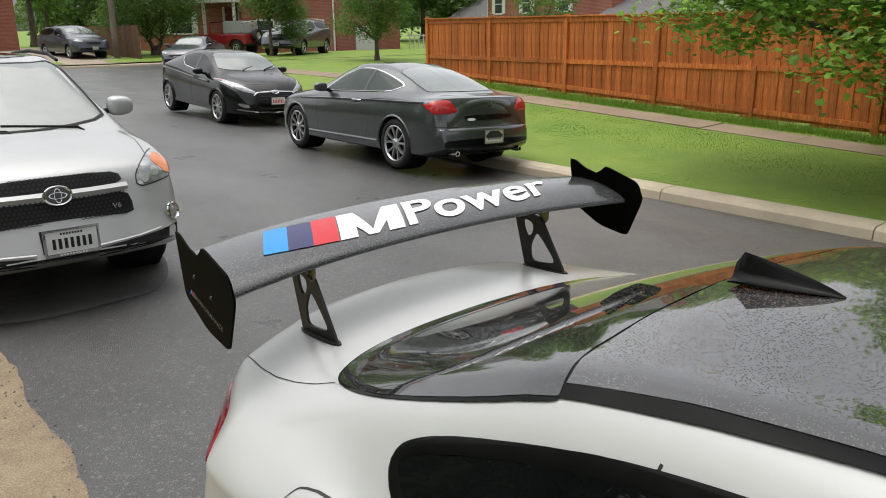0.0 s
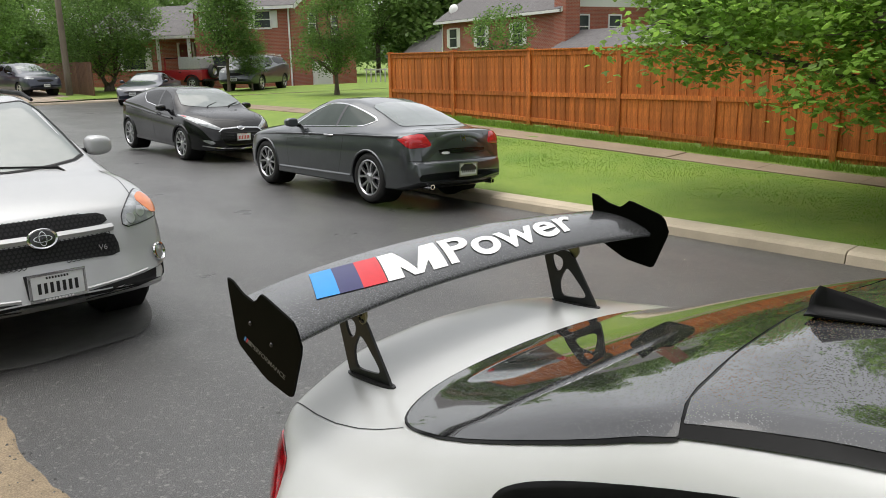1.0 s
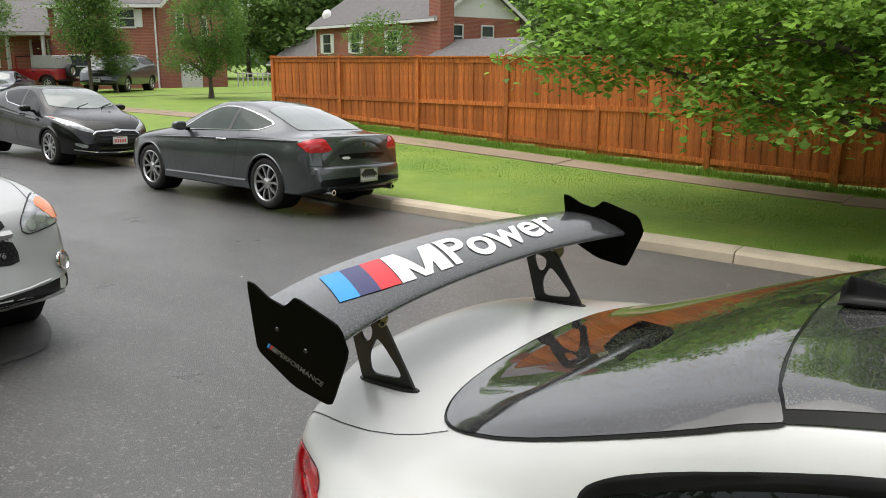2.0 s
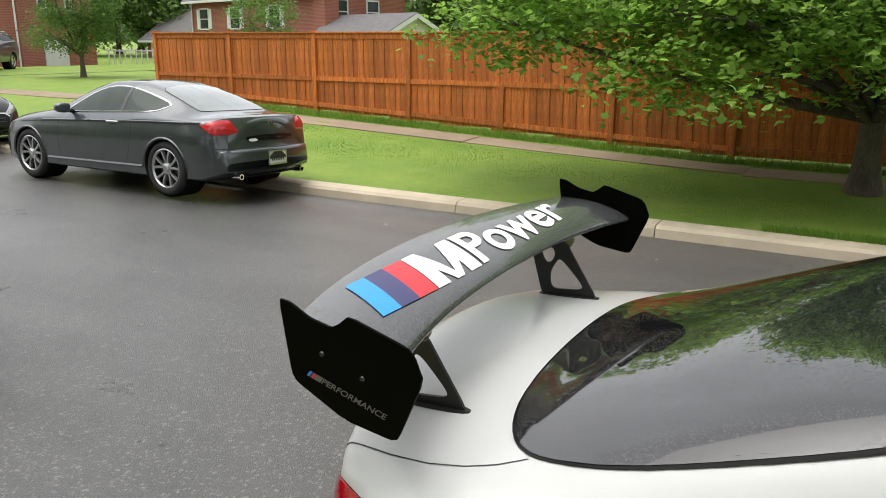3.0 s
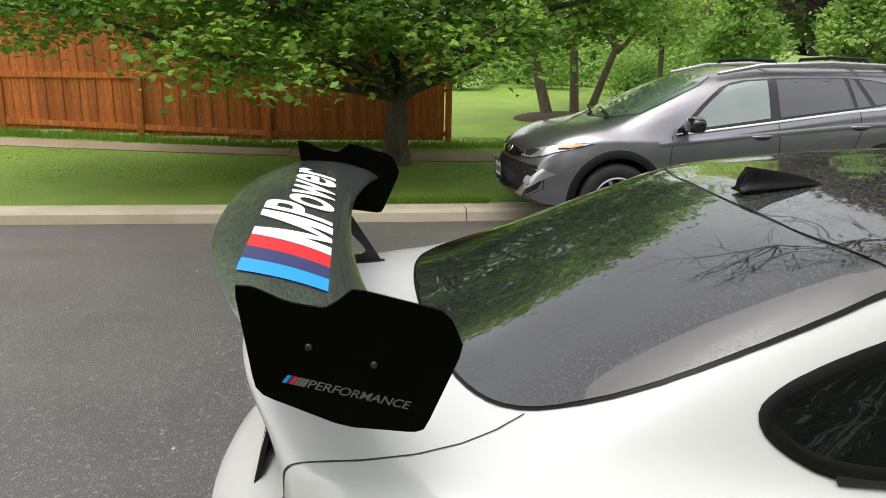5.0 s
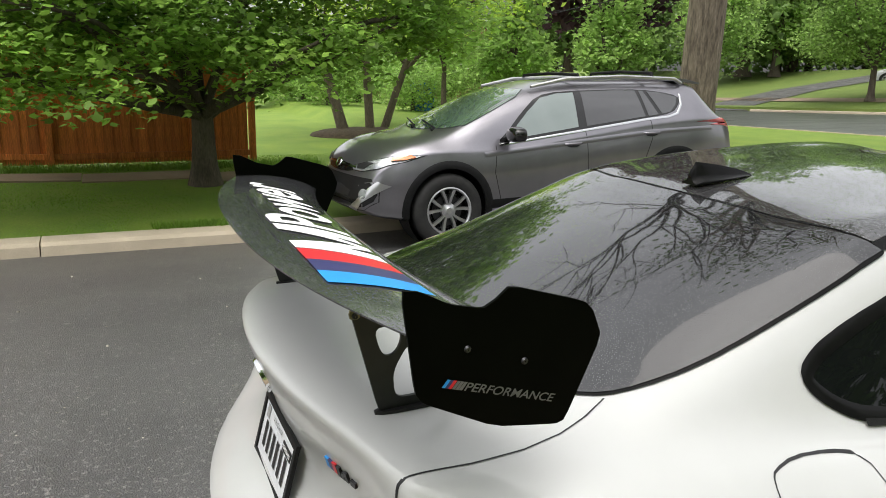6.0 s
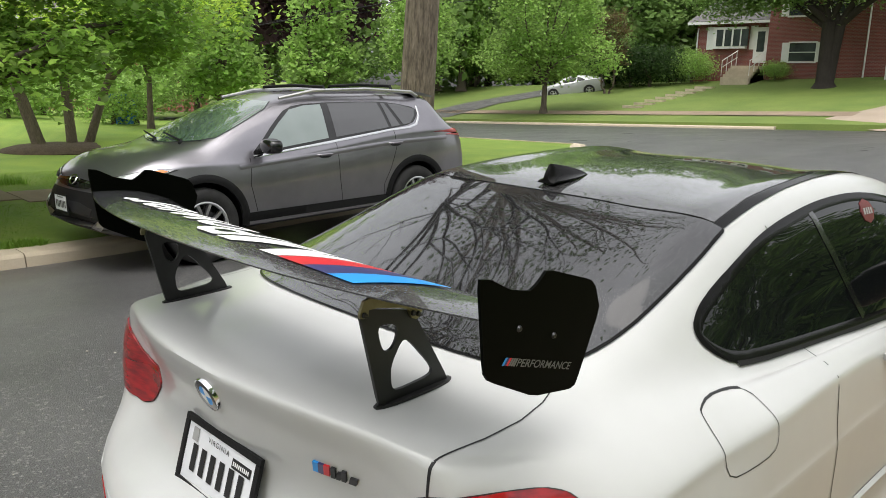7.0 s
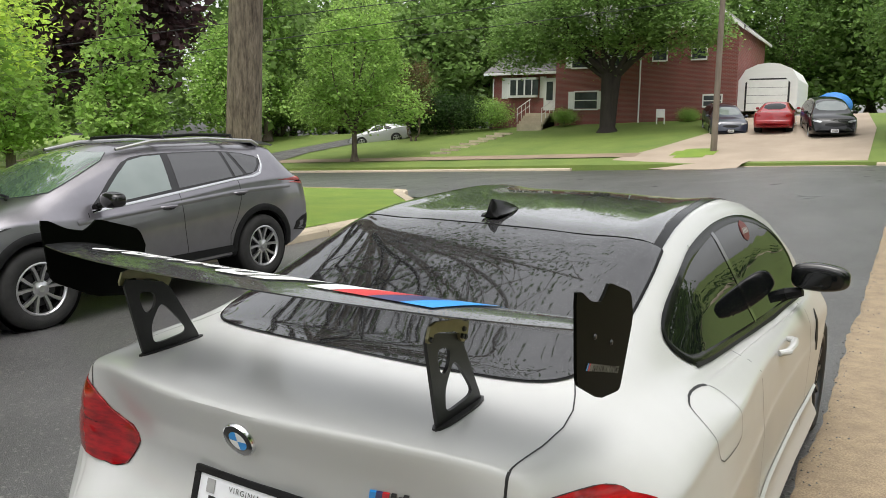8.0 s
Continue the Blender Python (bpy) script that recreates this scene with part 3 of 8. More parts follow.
def verge_z(x, y):
    """Lawn beside the fence: a kerb's height over the road, rising to the fence."""
    f = 0.12 + 0.043 * max(0.0, min(12.0, -1 - y)) + 0.005 * max(0.0, -13 - y)
    e = road_z(-6.1, y) + 0.13
    if y > 6:
        e = road_z(max(-45, x), y) + 0.13
    return e + (f - e if y < 6 else 0.22) * smooth01((-6.2 - x) / 4.2) * (1 - smooth01((y - 6) / 8))


def rise_z(x, y):
    """The front gardens across the far street, which climb to their houses."""
    return 0.92 + 0.039 * max(-45, min(30, x)) + 0.16 * max(0.0, min(15.0, y - 32.0)) + 0.10


def kerb_x(y):
    return -6.12 - 0.035 * max(0.0, -13.0 - y) ** 2 - 0.62 * smooth01((y - 1.0) / 8.0) - 3.0 * smooth01((y - 9.5) / 6.5) ** 2


def sheet(name, xs, ys, fz, material, label, category, keep=None, kind="structure", smooth=60):
    bm = bmesh.new()
    g = {}
    for i, x in enumerate(xs):
        for j, y in enumerate(ys):
            g[i, j] = bm.verts.new((x, y, fz(x, y)))
    for i in range(len(xs) - 1):
        for j in range(len(ys) - 1):
            if keep is None or keep((xs[i] + xs[i + 1]) / 2, (ys[j] + ys[j + 1]) / 2):
                bm.faces.new((g[i, j], g[i + 1, j], g[i + 1, j + 1], g[i, j + 1]))
    bmesh.ops.delete(bm, geom=[v for v in bm.verts if not v.link_faces], context="VERTS")
    return tagged(link(name, bm, material, None, "", smooth), label, category, "", kind)


def span(a, b, step):
    return list(np.linspace(a, b, max(2, int(round((b - a) / step)) + 1)))


def ground_z(x, y):
    if y > 32:
        z = rise_z(x, y)
    elif y < -36:
        z = 0.36 + 0.05 * min(8.0, -36 - y)
    else:
        z = road_z(max(-40, min(30, x)), y)
    return z - 0.35


sheet("ground", [-2500, -900, -300, -120] + span(-70, 60, 5) + [120, 300, 900, 2500], [-2500, -900, -300, -120] + span(-70, 75, 5) + [130, 300, 900, 2500], ground_z, "grass",
      "wide green ground reaching to the horizon", "ground")
sheet("road", span(-60, 40, 0.8), span(-37, 33.5, 0.5), road_z, "asphalt", "dark damp asphalt street with fine pale grit", "road",
      keep=lambda x, y: (-8.6 < x < 3.2 and -37 < y < 33.5) or (-37 < y < -26) or (15 < y < 33.5))

LAWN_Y = span(-26, 1.4, 0.6) + span(2.0, 15.5, 0.5)
bm = bmesh.new()
rows = []
for y in LAWN_Y:
    x0 = kerb_x(y) - 0.30
    rows.append([bm.verts.new((x, y, verge_z(x, y) + 0.012 * noise.noise((x * 1.3, y * 1.3, 0)))) for x in np.linspace(x0, -44, 44)])
for r0, r1 in zip(rows, rows[1:]):
    for i in range(43):
        bm.faces.new((r0[i], r0[i + 1], r1[i + 1], r1[i]))
bmesh.ops.recalc_face_normals(bm, faces=bm.faces)
if sum(f.normal.z for f in bm.faces) < 0:
    bmesh.ops.reverse_faces(bm, faces=bm.faces)
tagged(link("lawn", bm, "grass", None, "", 60), "mown green lawn between the kerb and the wooden fence", "lawn", "", "structure")


def kerb_line(name, pts, zf, label, width=0.30, height=0.13, seg=3.0, inward=-1):
    """Concrete kerb stones along a line, their face to one side, with open joints between them."""
    k = thing(name, Matrix(), label, "kerb", "", "structure")
    P = [np.array(p, float) for p in dense(pts, 0.25, False)]
    n = max(2, int(seg / 0.25))
    for s in range(0, len(P) - 1, n):
        run = P[s:s + n + 1]
        if len(run) < 2:
            continue
        bm = bmesh.new()
        prof = [(-0.02, -0.15), (0.0, 0.0), (0.02, height * 0.75), (0.06, height), (width, height + 0.01), (width, -0.15)]
        rings = []
        for i, p in enumerate(run):
            a, b = run[max(0, i - 1)], run[min(len(run) - 1, i + 1)]
            t = (b - a) / np.linalg.norm(b - a)
            nrm = np.array((-t[1], t[0])) * inward
            q = p + t * (0.006 if i == 0 else -0.006 if i == len(run) - 1 else 0)
            rings.append([bm.verts.new((q[0] + nrm[0] * o, q[1] + nrm[1] * o, zf(q[0], q[1]) + h)) for o, h in prof])
        for r0, r1 in zip(rings, rings[1:]):
            for j in range(len(prof) - 1):
                bm.faces.new((r0[j], r0[j + 1], r1[j + 1], r1[j]))
        bm.faces.new(rings[0])
        bm.faces.new(rings[-1])
        bmesh.ops.recalc_face_normals(bm, faces=bm.faces)
        part("kerb_stone", bm, "concrete", k, "", 35)
    return k


kerb_line("kerb_near_fence", [(kerb_x(y), y) for y in np.arange(-26, 15.7, 0.4)], road_z, "pale tan concrete kerb along the lawn, stained and chipped", inward=1)
kerb_line("kerb_corner", [(x, 15.75) for x in np.arange(-9.9, -44, -0.8)], road_z, "pale concrete kerb along the side street", inward=1)


# ---- the white coupe with the wing ----
def white_coupe():
    car = thing("white_coupe", pose(-0.017, 0, 0, 0, 0.94, 0), "wet pearl white coupe with black roof and large rear wing", "car")
    zt = keyed("0:.60 .012:.66 .03:.72 .05:.82 .07:.93 .085:1.0 .095:1.036 .105:1.052 .125:1.06 .25:1.07 .45:1.077 .55:1.08 .62:1.098 .8:1.165 1.0:1.243 1.2:1.313 1.37:1.357 1.6:1.385 1.9:1.400 2.2:1.407 2.45:1.401 2.65:1.383 2.85:1.33 3.05:1.235 3.25:1.11 3.42:1.005 3.52:.97 3.8:.925 4.3:.84 4.5:.76 4.6:.66 4.67:.5")
    we = keyed("0:.45 .03:.54 .07:.575 .1:.60 .2:.615 .6:.615 1.0:.61 1.37:.60 1.6:.595 1.9:.60 2.3:.62 2.7:.655 3.0:.71 3.3:.75 3.5:.745 4.0:.68 4.4:.58 4.6:.45 4.67:.35")
    ze = keyed("0:.585 .02:.66 .05:.79 .07:.90 .085:.965 .1:1.006 .12:1.016 .2:1.022 .4:1.034 .6:1.052 .8:1.105 1.0:1.172 1.2:1.242 1.37:1.298 1.6:1.330 1.9:1.350 2.15:1.360 2.4:1.364 2.6:1.352 2.8:1.312 3.0:1.232 3.2:1.125 3.4:.995 3.52:.94 3.8:.895 4.3:.80 4.5:.72 4.6:.62 4.67:.49")
    wb = keyed("0:.54 .03:.62 .07:.65 .1:.67 .2:.695 .6:.722 .85:.742 1.05:.762 1.2:.772 1.8:.78 2.6:.808 3.2:.835 3.4:.835 4.0:.79 4.4:.68 4.6:.52 4.67:.40")
    zb = keyed("0:.57 .03:.66 .05:.75 .08:.89 .1:.968 .13:.982 .25:.995 .6:1.025 .85:1.03 1.05:1.02 1.2:1.005 1.8:.965 2.6:.935 3.2:.92 3.4:.91 4.0:.85 4.3:.77 4.5:.68 4.6:.60 4.67:.48")
    w2 = keyed("0:.58 .03:.635 .07:.668 .1:.69 .2:.738 .6:.81 .85:.825 1.05:.835 1.4:.83 2.0:.835 2.6:.856 3.2:.872 4.0:.845 4.4:.73 4.6:.56 4.67:.43")
    z2 = keyed("0:.55 .05:.71 .08:.85 .1:.925 .16:.945 .25:.957 .6:.985 .85:.985 1.05:.983 1.4:.965 2.0:.935 2.6:.905 3.2:.88 4.0:.81 4.3:.73 4.5:.65 4.6:.57 4.67:.47")
    w3 = keyed("0:.61 .03:.66 .07:.70 .1:.725 .2:.79 .6:.90 .88:.905 1.1:.915 1.5:.90 2.0:.888 2.6:.895 3.2:.915 3.7:.92 4.2:.86 4.5:.70 4.67:.48")
    z3 = keyed("0:.52 .05:.65 .1:.80 .2:.84 .6:.880 1.1:.893 1.5:.883 2.0:.862 2.6:.83 3.2:.77 4.0:.70 4.5:.58 4.67:.44")
    wm = keyed("0:.66 .03:.72 .07:.765 .1:.79 .2:.845 .6:.925 .95:.935 1.3:.93 2.0:.905 2.6:.91 3.2:.925 3.7:.93 4.2:.87 4.5:.72 4.67:.5")
    zm = keyed("0:.46 .1:.62 .25:.66 .95:.70 2.0:.66 3.4:.62 4.3:.55 4.67:.40")
    zs = keyed("0:.38 .06:.30 .2:.24 .6:.21 4.2:.19 4.55:.24 4.67:.3")

    def section(y):
        t, e, h, b, s = zt(y), we(y), ze(y), wb(y), zs(y)
        m = wm(y)
        return [(0, t), (e * 0.55, t - (t - h) * 0.2), (e, h), (b, zb(y)), (w2(y), z2(y)), (w3(y) - .010, z3(y) + .040), (w3(y) + .003, z3(y) - .004), (m - .004, zm(y) + .07), (m, zm(y)), (m * 0.985, s + 0.13), (m * 0.93, s), (0, s)]

    def dent(x, y, z):
        # the tail is bowed in plan, tucks in under its lip and comes out again at the bumper
        d = 0.62 * max(0.0, min(0.2, 1.045 - z)) * smooth01((z - 0.60) / 0.15)
        return d * (1 - smooth01((y - 0.10) / 0.35)) * (1 - smooth01((abs(x) - 0.45) / 0.3)) + 0.33 * x * x * (1 - smooth01((y - 0.05) / 0.6))
    ys = [0, .005, .012, .02, .03, .04, .05, .06, .07, .078, .085, .09, .095, .1, .105, .112, .125, .145, .18, .22, .27, .33] + span(.4, 4.2, .07) + [4.28, 4.36, 4.43, 4.5, 4.55, 4.6, 4.64, 4.67]
    arches = [(0.97, 0.335, 0.365, 0.87), (3.78, 0.335, 0.365, 0.87)]
    sh = loft_body(ys, section, arches, "body", "white", car, "", dent, 5)
    for y, z, r, w in arches:
        for s in (1, -1):
            arch_liner(car, y, z, r, w, s)
            wheel(car, y, 0.80, s, 0.335, 0.245, 0.235, 5, "twin", rim_mat="darkalloy")
    # rear window, roof panel and seams
    half = pairs(".2,.540 .36,.558 .455,.582 .52,.612 .57,.654 .60,.715 .616,.80 .621,.9 .619,1.0 .612,1.15 .604,1.28 .597,1.35 .593,1.385 .590,1.396")
    top = pairs(".58,1.392 .5,1.356 .3,1.322")
    glass = [(0, .536)] + half + top + [(0, 1.306)] + [(-x, y) for x, y in top[::-1]] + [(-x, y) for x, y in half[::-1]]
    sh.strip("rear_window_seal", glass, "z", 0.015, "finblack", car, 0.0035, True, 1)
    sh.pane("rear_window", glass, "z", "tint", car, 0.005, 24, 1, "dark tinted rear window with rain drops", 0.04, even=True)
    roof = pairs("-.566,1.392 -.5,1.366 -.3,1.332 0,1.316 .3,1.332 .5,1.366 .566,1.392 .540,1.65 .526,1.85 .512,2.2 .512,2.68 .3,2.76 0,2.79 -.3,2.76 -.512,2.68 -.512,2.2 -.526,1.85 -.540,1.65")
    sh.pane("roof_panel", roof, "z", "carbonroof", car, 0.006, 24, 0, "glossy black roof panel beaded with rain", 0.05, even=True)
    for s in (1, -1):
        sh.strip("roof_moulding", [(s * .580, 1.392), (s * .555, 1.65), (s * .541, 1.85), (s * .527, 2.2), (s * .527, 2.68)], "z", 0.026, "finblack", car, 0.0045)
    sh.pane("windscreen", pairs("-.57,2.76 -.3,2.82 0,2.84 .3,2.82 .57,2.76 .64,3.2 .655,3.32 .3,3.44 0,3.47 -.3,3.44 -.655,3.32 -.64,3.2"), "z", "sideglass", car, 0.005, 6, 1)
    # trunk lid seam, fuel door, side windows
    for s, ax in ((1, "x+"), (-1, "x-")):
        sh.strip("boot_lid_seam", [(s * .597, .675), (s * .62, .62), (s * .643, .55), (s * .653, .47), (s * .648, .37), (s * .632, .248)], "z", 0.0035, "ink", car, 0.0012, False, 0, "", 0.012)
        sh.strip("boot_lid_seam", [(s * .632, 1.006), (s * .632, .98), (s * .630, .93)], "y-", 0.006, "ink", car, 0.0012, False, 0, "", 0.01)
        win = pairs("1.075,1.098 1.11,1.06 1.19,1.022 1.35,1.005 1.6,.985 2.0,.958 2.4,.94 3.06,.93 3.09,.95 3.06,1.04 2.98,1.15 2.8,1.25 2.6,1.31 2.35,1.338 2.1,1.334 1.88,1.315 1.64,1.283 1.45,1.245 1.25,1.183 1.12,1.132")
        sh.strip("window_trim", win, ax, 0.028, "finblack", car, 0.004, True, 2, "gloss black window surround", 0.02, 0.004)
        sh.pane("side_window", win, ax, "sideglass", car, 0.004, 8, 2, "dark tinted side window", 0.04)
        if s > 0:
            sh.pane("window_sticker", [(2.36 + .055 * math.cos(k * math.pi / 4), 1.285 + .04 * math.sin(k * math.pi / 4)) for k in range(8)], ax, "doorred", car, 0.007, 3, 0, "red octagonal sticker with pale bars")
            for k in range(4):
                sh.pane("sticker_bar", [(2.325 + k * .02, 1.275), (2.337 + k * .02, 1.275), (2.337 + k * .02, 1.297), (2.325 + k * .02, 1.297)], ax, "pale", car, 0.0085, 1, 0)
        sh.strip("window_pillar", [(1.93, 1.315), (1.97, 1.22), (2.05, 1.08), (2.12, .965)], ax, 0.035, "gloss", car, 0.006)
        sh.strip("window_trim", [(1.19, 1.010), (1.35, .993), (1.6, .973), (2.0, .946), (2.4, .926), (3.05, .916)], ax, 0.014, "plastic", car, 0.006)
        sh.strip("door_seam", [(1.62, 1.30), (1.60, 1.0), (1.58, .8), (1.62, .5), (1.68, .3)], ax, 0.006, "ink", car, 0.001)
        sh.strip("door_seam", [(2.95, .90), (2.98, .7), (2.95, .3)], ax, 0.006, "ink", car, 0.001)
        sh.strip("sill_crease", [(1.35, .42), (3.35, .40)], ax, 0.02, "white", car, 0.002, False, 0, "", 0.05, 0.012)
        h, n = sh.at(ax, 2.15, .875)
        bm = bmesh.new()
        tube(bm, [(h.x + s * .004, 2.03, .872), (h.x + s * .034, 2.06, .878), (h.x + s * .04, 2.15, .882), (h.x + s * .034, 2.24, .882), (h.x + s * .004, 2.27, .878)], [.012, .014, .016, .014, .012], 10)
        part("door_handle", bm, "white", car, "white door handle")
        # mirror
        bm = bmesh.new()
        puffed(bm, (s * .948, 2.78, 1.060), (.122, .08, .064), .62, s)
        mi = part("door_mirror", bm, "gloss", car, "gloss black door mirror")
        bm = bmesh.new()
        puffed(bm, (s * .948, 2.71, 1.062), (.103, .016, .050), .55, s)
        # near-black glass in place of a mirror, standing for its dark reflection
        part("mirror_glass", bm, "sideglass", mi, "mirror glass painted with a dark reflection")
        sh.pane("wing_vent", pairs("3.18,.80 3.22,.83 3.26,.70 3.22,.62 3.17,.68"), ax, "plastic", car, .004, 3, 0, "black side vent")
        bm = bmesh.new()
        tube(bm, [(s * .80, 2.80, .96), (s * .88, 2.79, .985)], [.03, .022], 8)
        part("mirror_stalk", bm, "plastic", mi)
        # tail lamp: on the side and round to the back
        sh.pane("tail_lamp", [(s * a, b) for a, b in pairs(".43,.836 .50,.862 .548,.885 .585,.915 .63,.94 .71,.955 .78,.952 .825,.92 .84,.87 .81,.81 .74,.765 .62,.742 .505,.733 .46,.79")], "y-", "redlens", car, 0.006, 5, 1, "red tail lamp wrapping the corner", 0.025, 0.008, 0.012)
        sh.strip("lamp_seam", [(s * a, b) for a, b in pairs(".43,.836 .50,.862 .548,.885 .585,.915 .63,.94 .71,.955 .78,.952 .825,.92 .84,.87 .81,.81 .74,.765 .62,.742 .505,.733 .46,.79")], "y-", 0.004, "ink", car, 0.0015, True, 2, "", 0.02)
        sh.pane("side_lamp", pairs(".285,.82 .285,.90 .33,.938 .40,.944 .48,.925 .52,.895 .46,.85 .37,.81"), ax, "redlens", car, 0.005, 5, 2, "red tail lamp carried onto the flank", 0.025, 0.008, 0.01)
        sh.pane("reflector", [(s * a, b) for a, b in pairs(".50,.47 .68,.48 .68,.455 .50,.44")], "y-", "redlens", car, 0.004, 2, 0)
        sh.pane("headlamp", [(s * a, b) for a, b in pairs(".40,.68 .75,.74 .80,.68 .5,.60")], "y+", "lens", car, 0.006, 3, 1)
    fuel = pairs(".90,.99 .96,.998 1.05,.994 1.118,.985 1.122,.94 1.128,.88 1.10,.855 .98,.852 .89,.858 .868,.90 .872,.95 .885,.98")
    sh.strip("fuel_door_seam", fuel, "x+", 0.0028, "ink", car, 0.001, True, 1, "", 0.012)
    sh.pane("diffuser", pairs("-.55,.40 -.3,.46 .3,.46 .55,.40 .5,.36 -.5,.36"), "y-", "plastic", car, 0.01, 3, 0)
    for x in (-.45, -.34, .34, .45):
        bm = bmesh.new()
        lathe(bm, [(.028, -.06), (.042, -.06), (.045, -.04), (.045, .12)], 20, "y", Matrix.Translation((x, .06, .33)))
        part("tailpipe", bm, "chrome", car, "chrome tailpipe")
    sh.pane("grille", pairs("-.32,.60 .32,.60 .30,.40 -.30,.40"), "y+", "plastic", car, 0.006, 3, 1)
    # badge on the lid: a dark ring with plain blue and white quarters
    p0, p1 = sh.at("y-", 0.040, 0.940)[0], sh.at("y-", 0.040, 1.016)[0]
    n = Vector((0, -(p1.z - p0.z), p1.y - p0.y)).normalized()
    m = Matrix.Translation((p0 + p1) / 2 + n * 0.003) @ n.to_track_quat("Z", "Y").to_matrix().to_4x4()
    bm = bmesh.new()
    lathe(bm, [(.043, -.024), (.043, .003), (.0415, .006), (.0395, .005)], 36, "z", m)
    badge = part("badge", bm, "chrome", car, "round badge with blue and white quarters")
    bm = bmesh.new()
    lathe(bm, [(.0395, .005), (.033, .006), (.025, .006)], 36, "z", m)
    part("badge_ring", bm, "gloss", badge)
    for i in range(4):
        bm = bmesh.new()
        c = bm.verts.new(m @ Vector((0, 0, .007)))
        arc = [bm.verts.new(m @ Vector((.025 * math.cos(a), .025 * math.sin(a), .006))) for a in np.linspace(i * math.pi / 2, (i + 1) * math.pi / 2, 9)]
        for a, b in zip(arc, arc[1:]):
            bm.faces.new((c, a, b))
        part("badge_quarter", bm, "blue" if i % 2 else "letter", badge, "", 0)
    # model badge: three colour slashes and two dark plain blocks
    for i, mt in enumerate(("blue", "navystripe", "red")):
        x = .335 + i * .014
        sh.pane("badge_slash", [(x, .888), (x + .014, .888), (x + .024, .916), (x + .010, .916)], "y-", mt, car, 0.005, 2, 0, "", 0.02)
    for a, b, top in ((.381, .392, .916), (.394, .404, .908), (.407, .418, .916), (.424, .442, .905)):
        sh.pane("badge_block", [(a, .888), (b, .888), (b + .010, top), (a + .010, top)], "y-", "ink", car, 0.006, 2, 0, "", 0.02)
    # number plate in its frame
    h, n = sh.at("y-", 0.0, 0.84)
    p = plate(car, (0.022, h.y - 0.020, 0.775), 0, w=0.31, h=0.152, tilt=-14, n=6, small=False)
    m = pose(0.022, h.y - 0.020, 0.775, -14, 0, 0)
    bm = bmesh.new()
    bars(bm, lambda u, v: m @ Vector((u, -0.010, v)), -.13, .15, -.091, -.079, 12, 0.3)
    part("frame_print", bm, "letter", p, "white bars of writing", 0)
    bm = writing("VIRGINIA", .095, .0125, lambda u, v: m @ Vector((u - .055, -.0062, v + .046)), 0, 0, .05, 1.3)
    part("state_name", bm, "ink", p, "small printed word", 0)
    part("date_box", bbox(.058, .135, -.0066, -.005, .028, .050, m=m), "ink", p, "black expiry box", 0)
    bm = bmesh.new()
    bars(bm, lambda u, v: m @ Vector((u, -.0072, v)), .062, .131, .034, .044, 9, .35)
    part("date_print", bm, "letter", p, "white bars of writing", 0)
    part("seal_mark", bbox(-.125, -.10, -.0066, -.005, .030, .062, m=m), "pale", p, "grey printed seal", 0)
    # fin aerial
    bm = bmesh.new()
    rows = []
    for f in np.linspace(0, 1, 11):
        y = 1.36 + 0.22 * f
        hgt = 0.062 * (1 - f) ** 0.8 * min(1, 0.55 + f * 6)
        wd = 0.036 * math.sin(math.pi * min(0.98, 0.28 + 0.70 * f)) + 0.004
        base = sh.at("z", 0, y)[0].z + 0.003
        side = ((1.0, 0.0), (1.0, .10), (.60, .17), (.32, .42), (.20, .86))
        half = [(wd * a, .010 * (1 - f) + hgt * b) for a, b in side]
        rows.append([bm.verts.new((x, y - hgt * 0.25, base + z)) for x, z in [(-a, b) for a, b in half] + [(0, hgt + .012 * (1 - f) + .002)] + half[::-1]])
    for r0, r1 in zip(rows, rows[1:]):
        for i in range(10):
            bm.faces.new((r0[i], r1[i], r1[i + 1], r0[i + 1]))
    bm.faces.new(rows[0])
    bm.faces.new(rows[-1][::-1])
    bmesh.ops.recalc_face_normals(bm, faces=bm.faces)
    part("shark_fin_aerial", bm, "finblack", car, "gloss black shark fin aerial", 50)
    rear_wing(car, sh)
    return sh


def wing_edges(a):
    """Where the wing's leading and trailing edges lie, a from its middle (0) to its ends (1)."""
    return 0.362 + 0.1 * a ** 2.5, 0.065 + 0.14 * a ** 2.3


def wing_at(x, f, side=1):
    """A point of the wing: x across, f from the leading edge (0) to the trailing edge (1), on its upper (1) or lower (-1) skin."""
    a = abs(x) / 0.78
    y0, y1 = wing_edges(a)
    z0, z1 = 1.278 - 0.016 * a * a, 1.331 - 0.012 * a * a
    y = y0 + (y1 - y0) * f
    z = z0 + (z1 - z0) * f + 0.008 * math.sin(math.pi * f)
    t = 0.030 * (2.6 * math.sqrt(max(f, 0)) * (1 - f)) * (0.5 if side > 0 else -0.7) + 0.0015 * side
    return Vector((x, y, z + t))


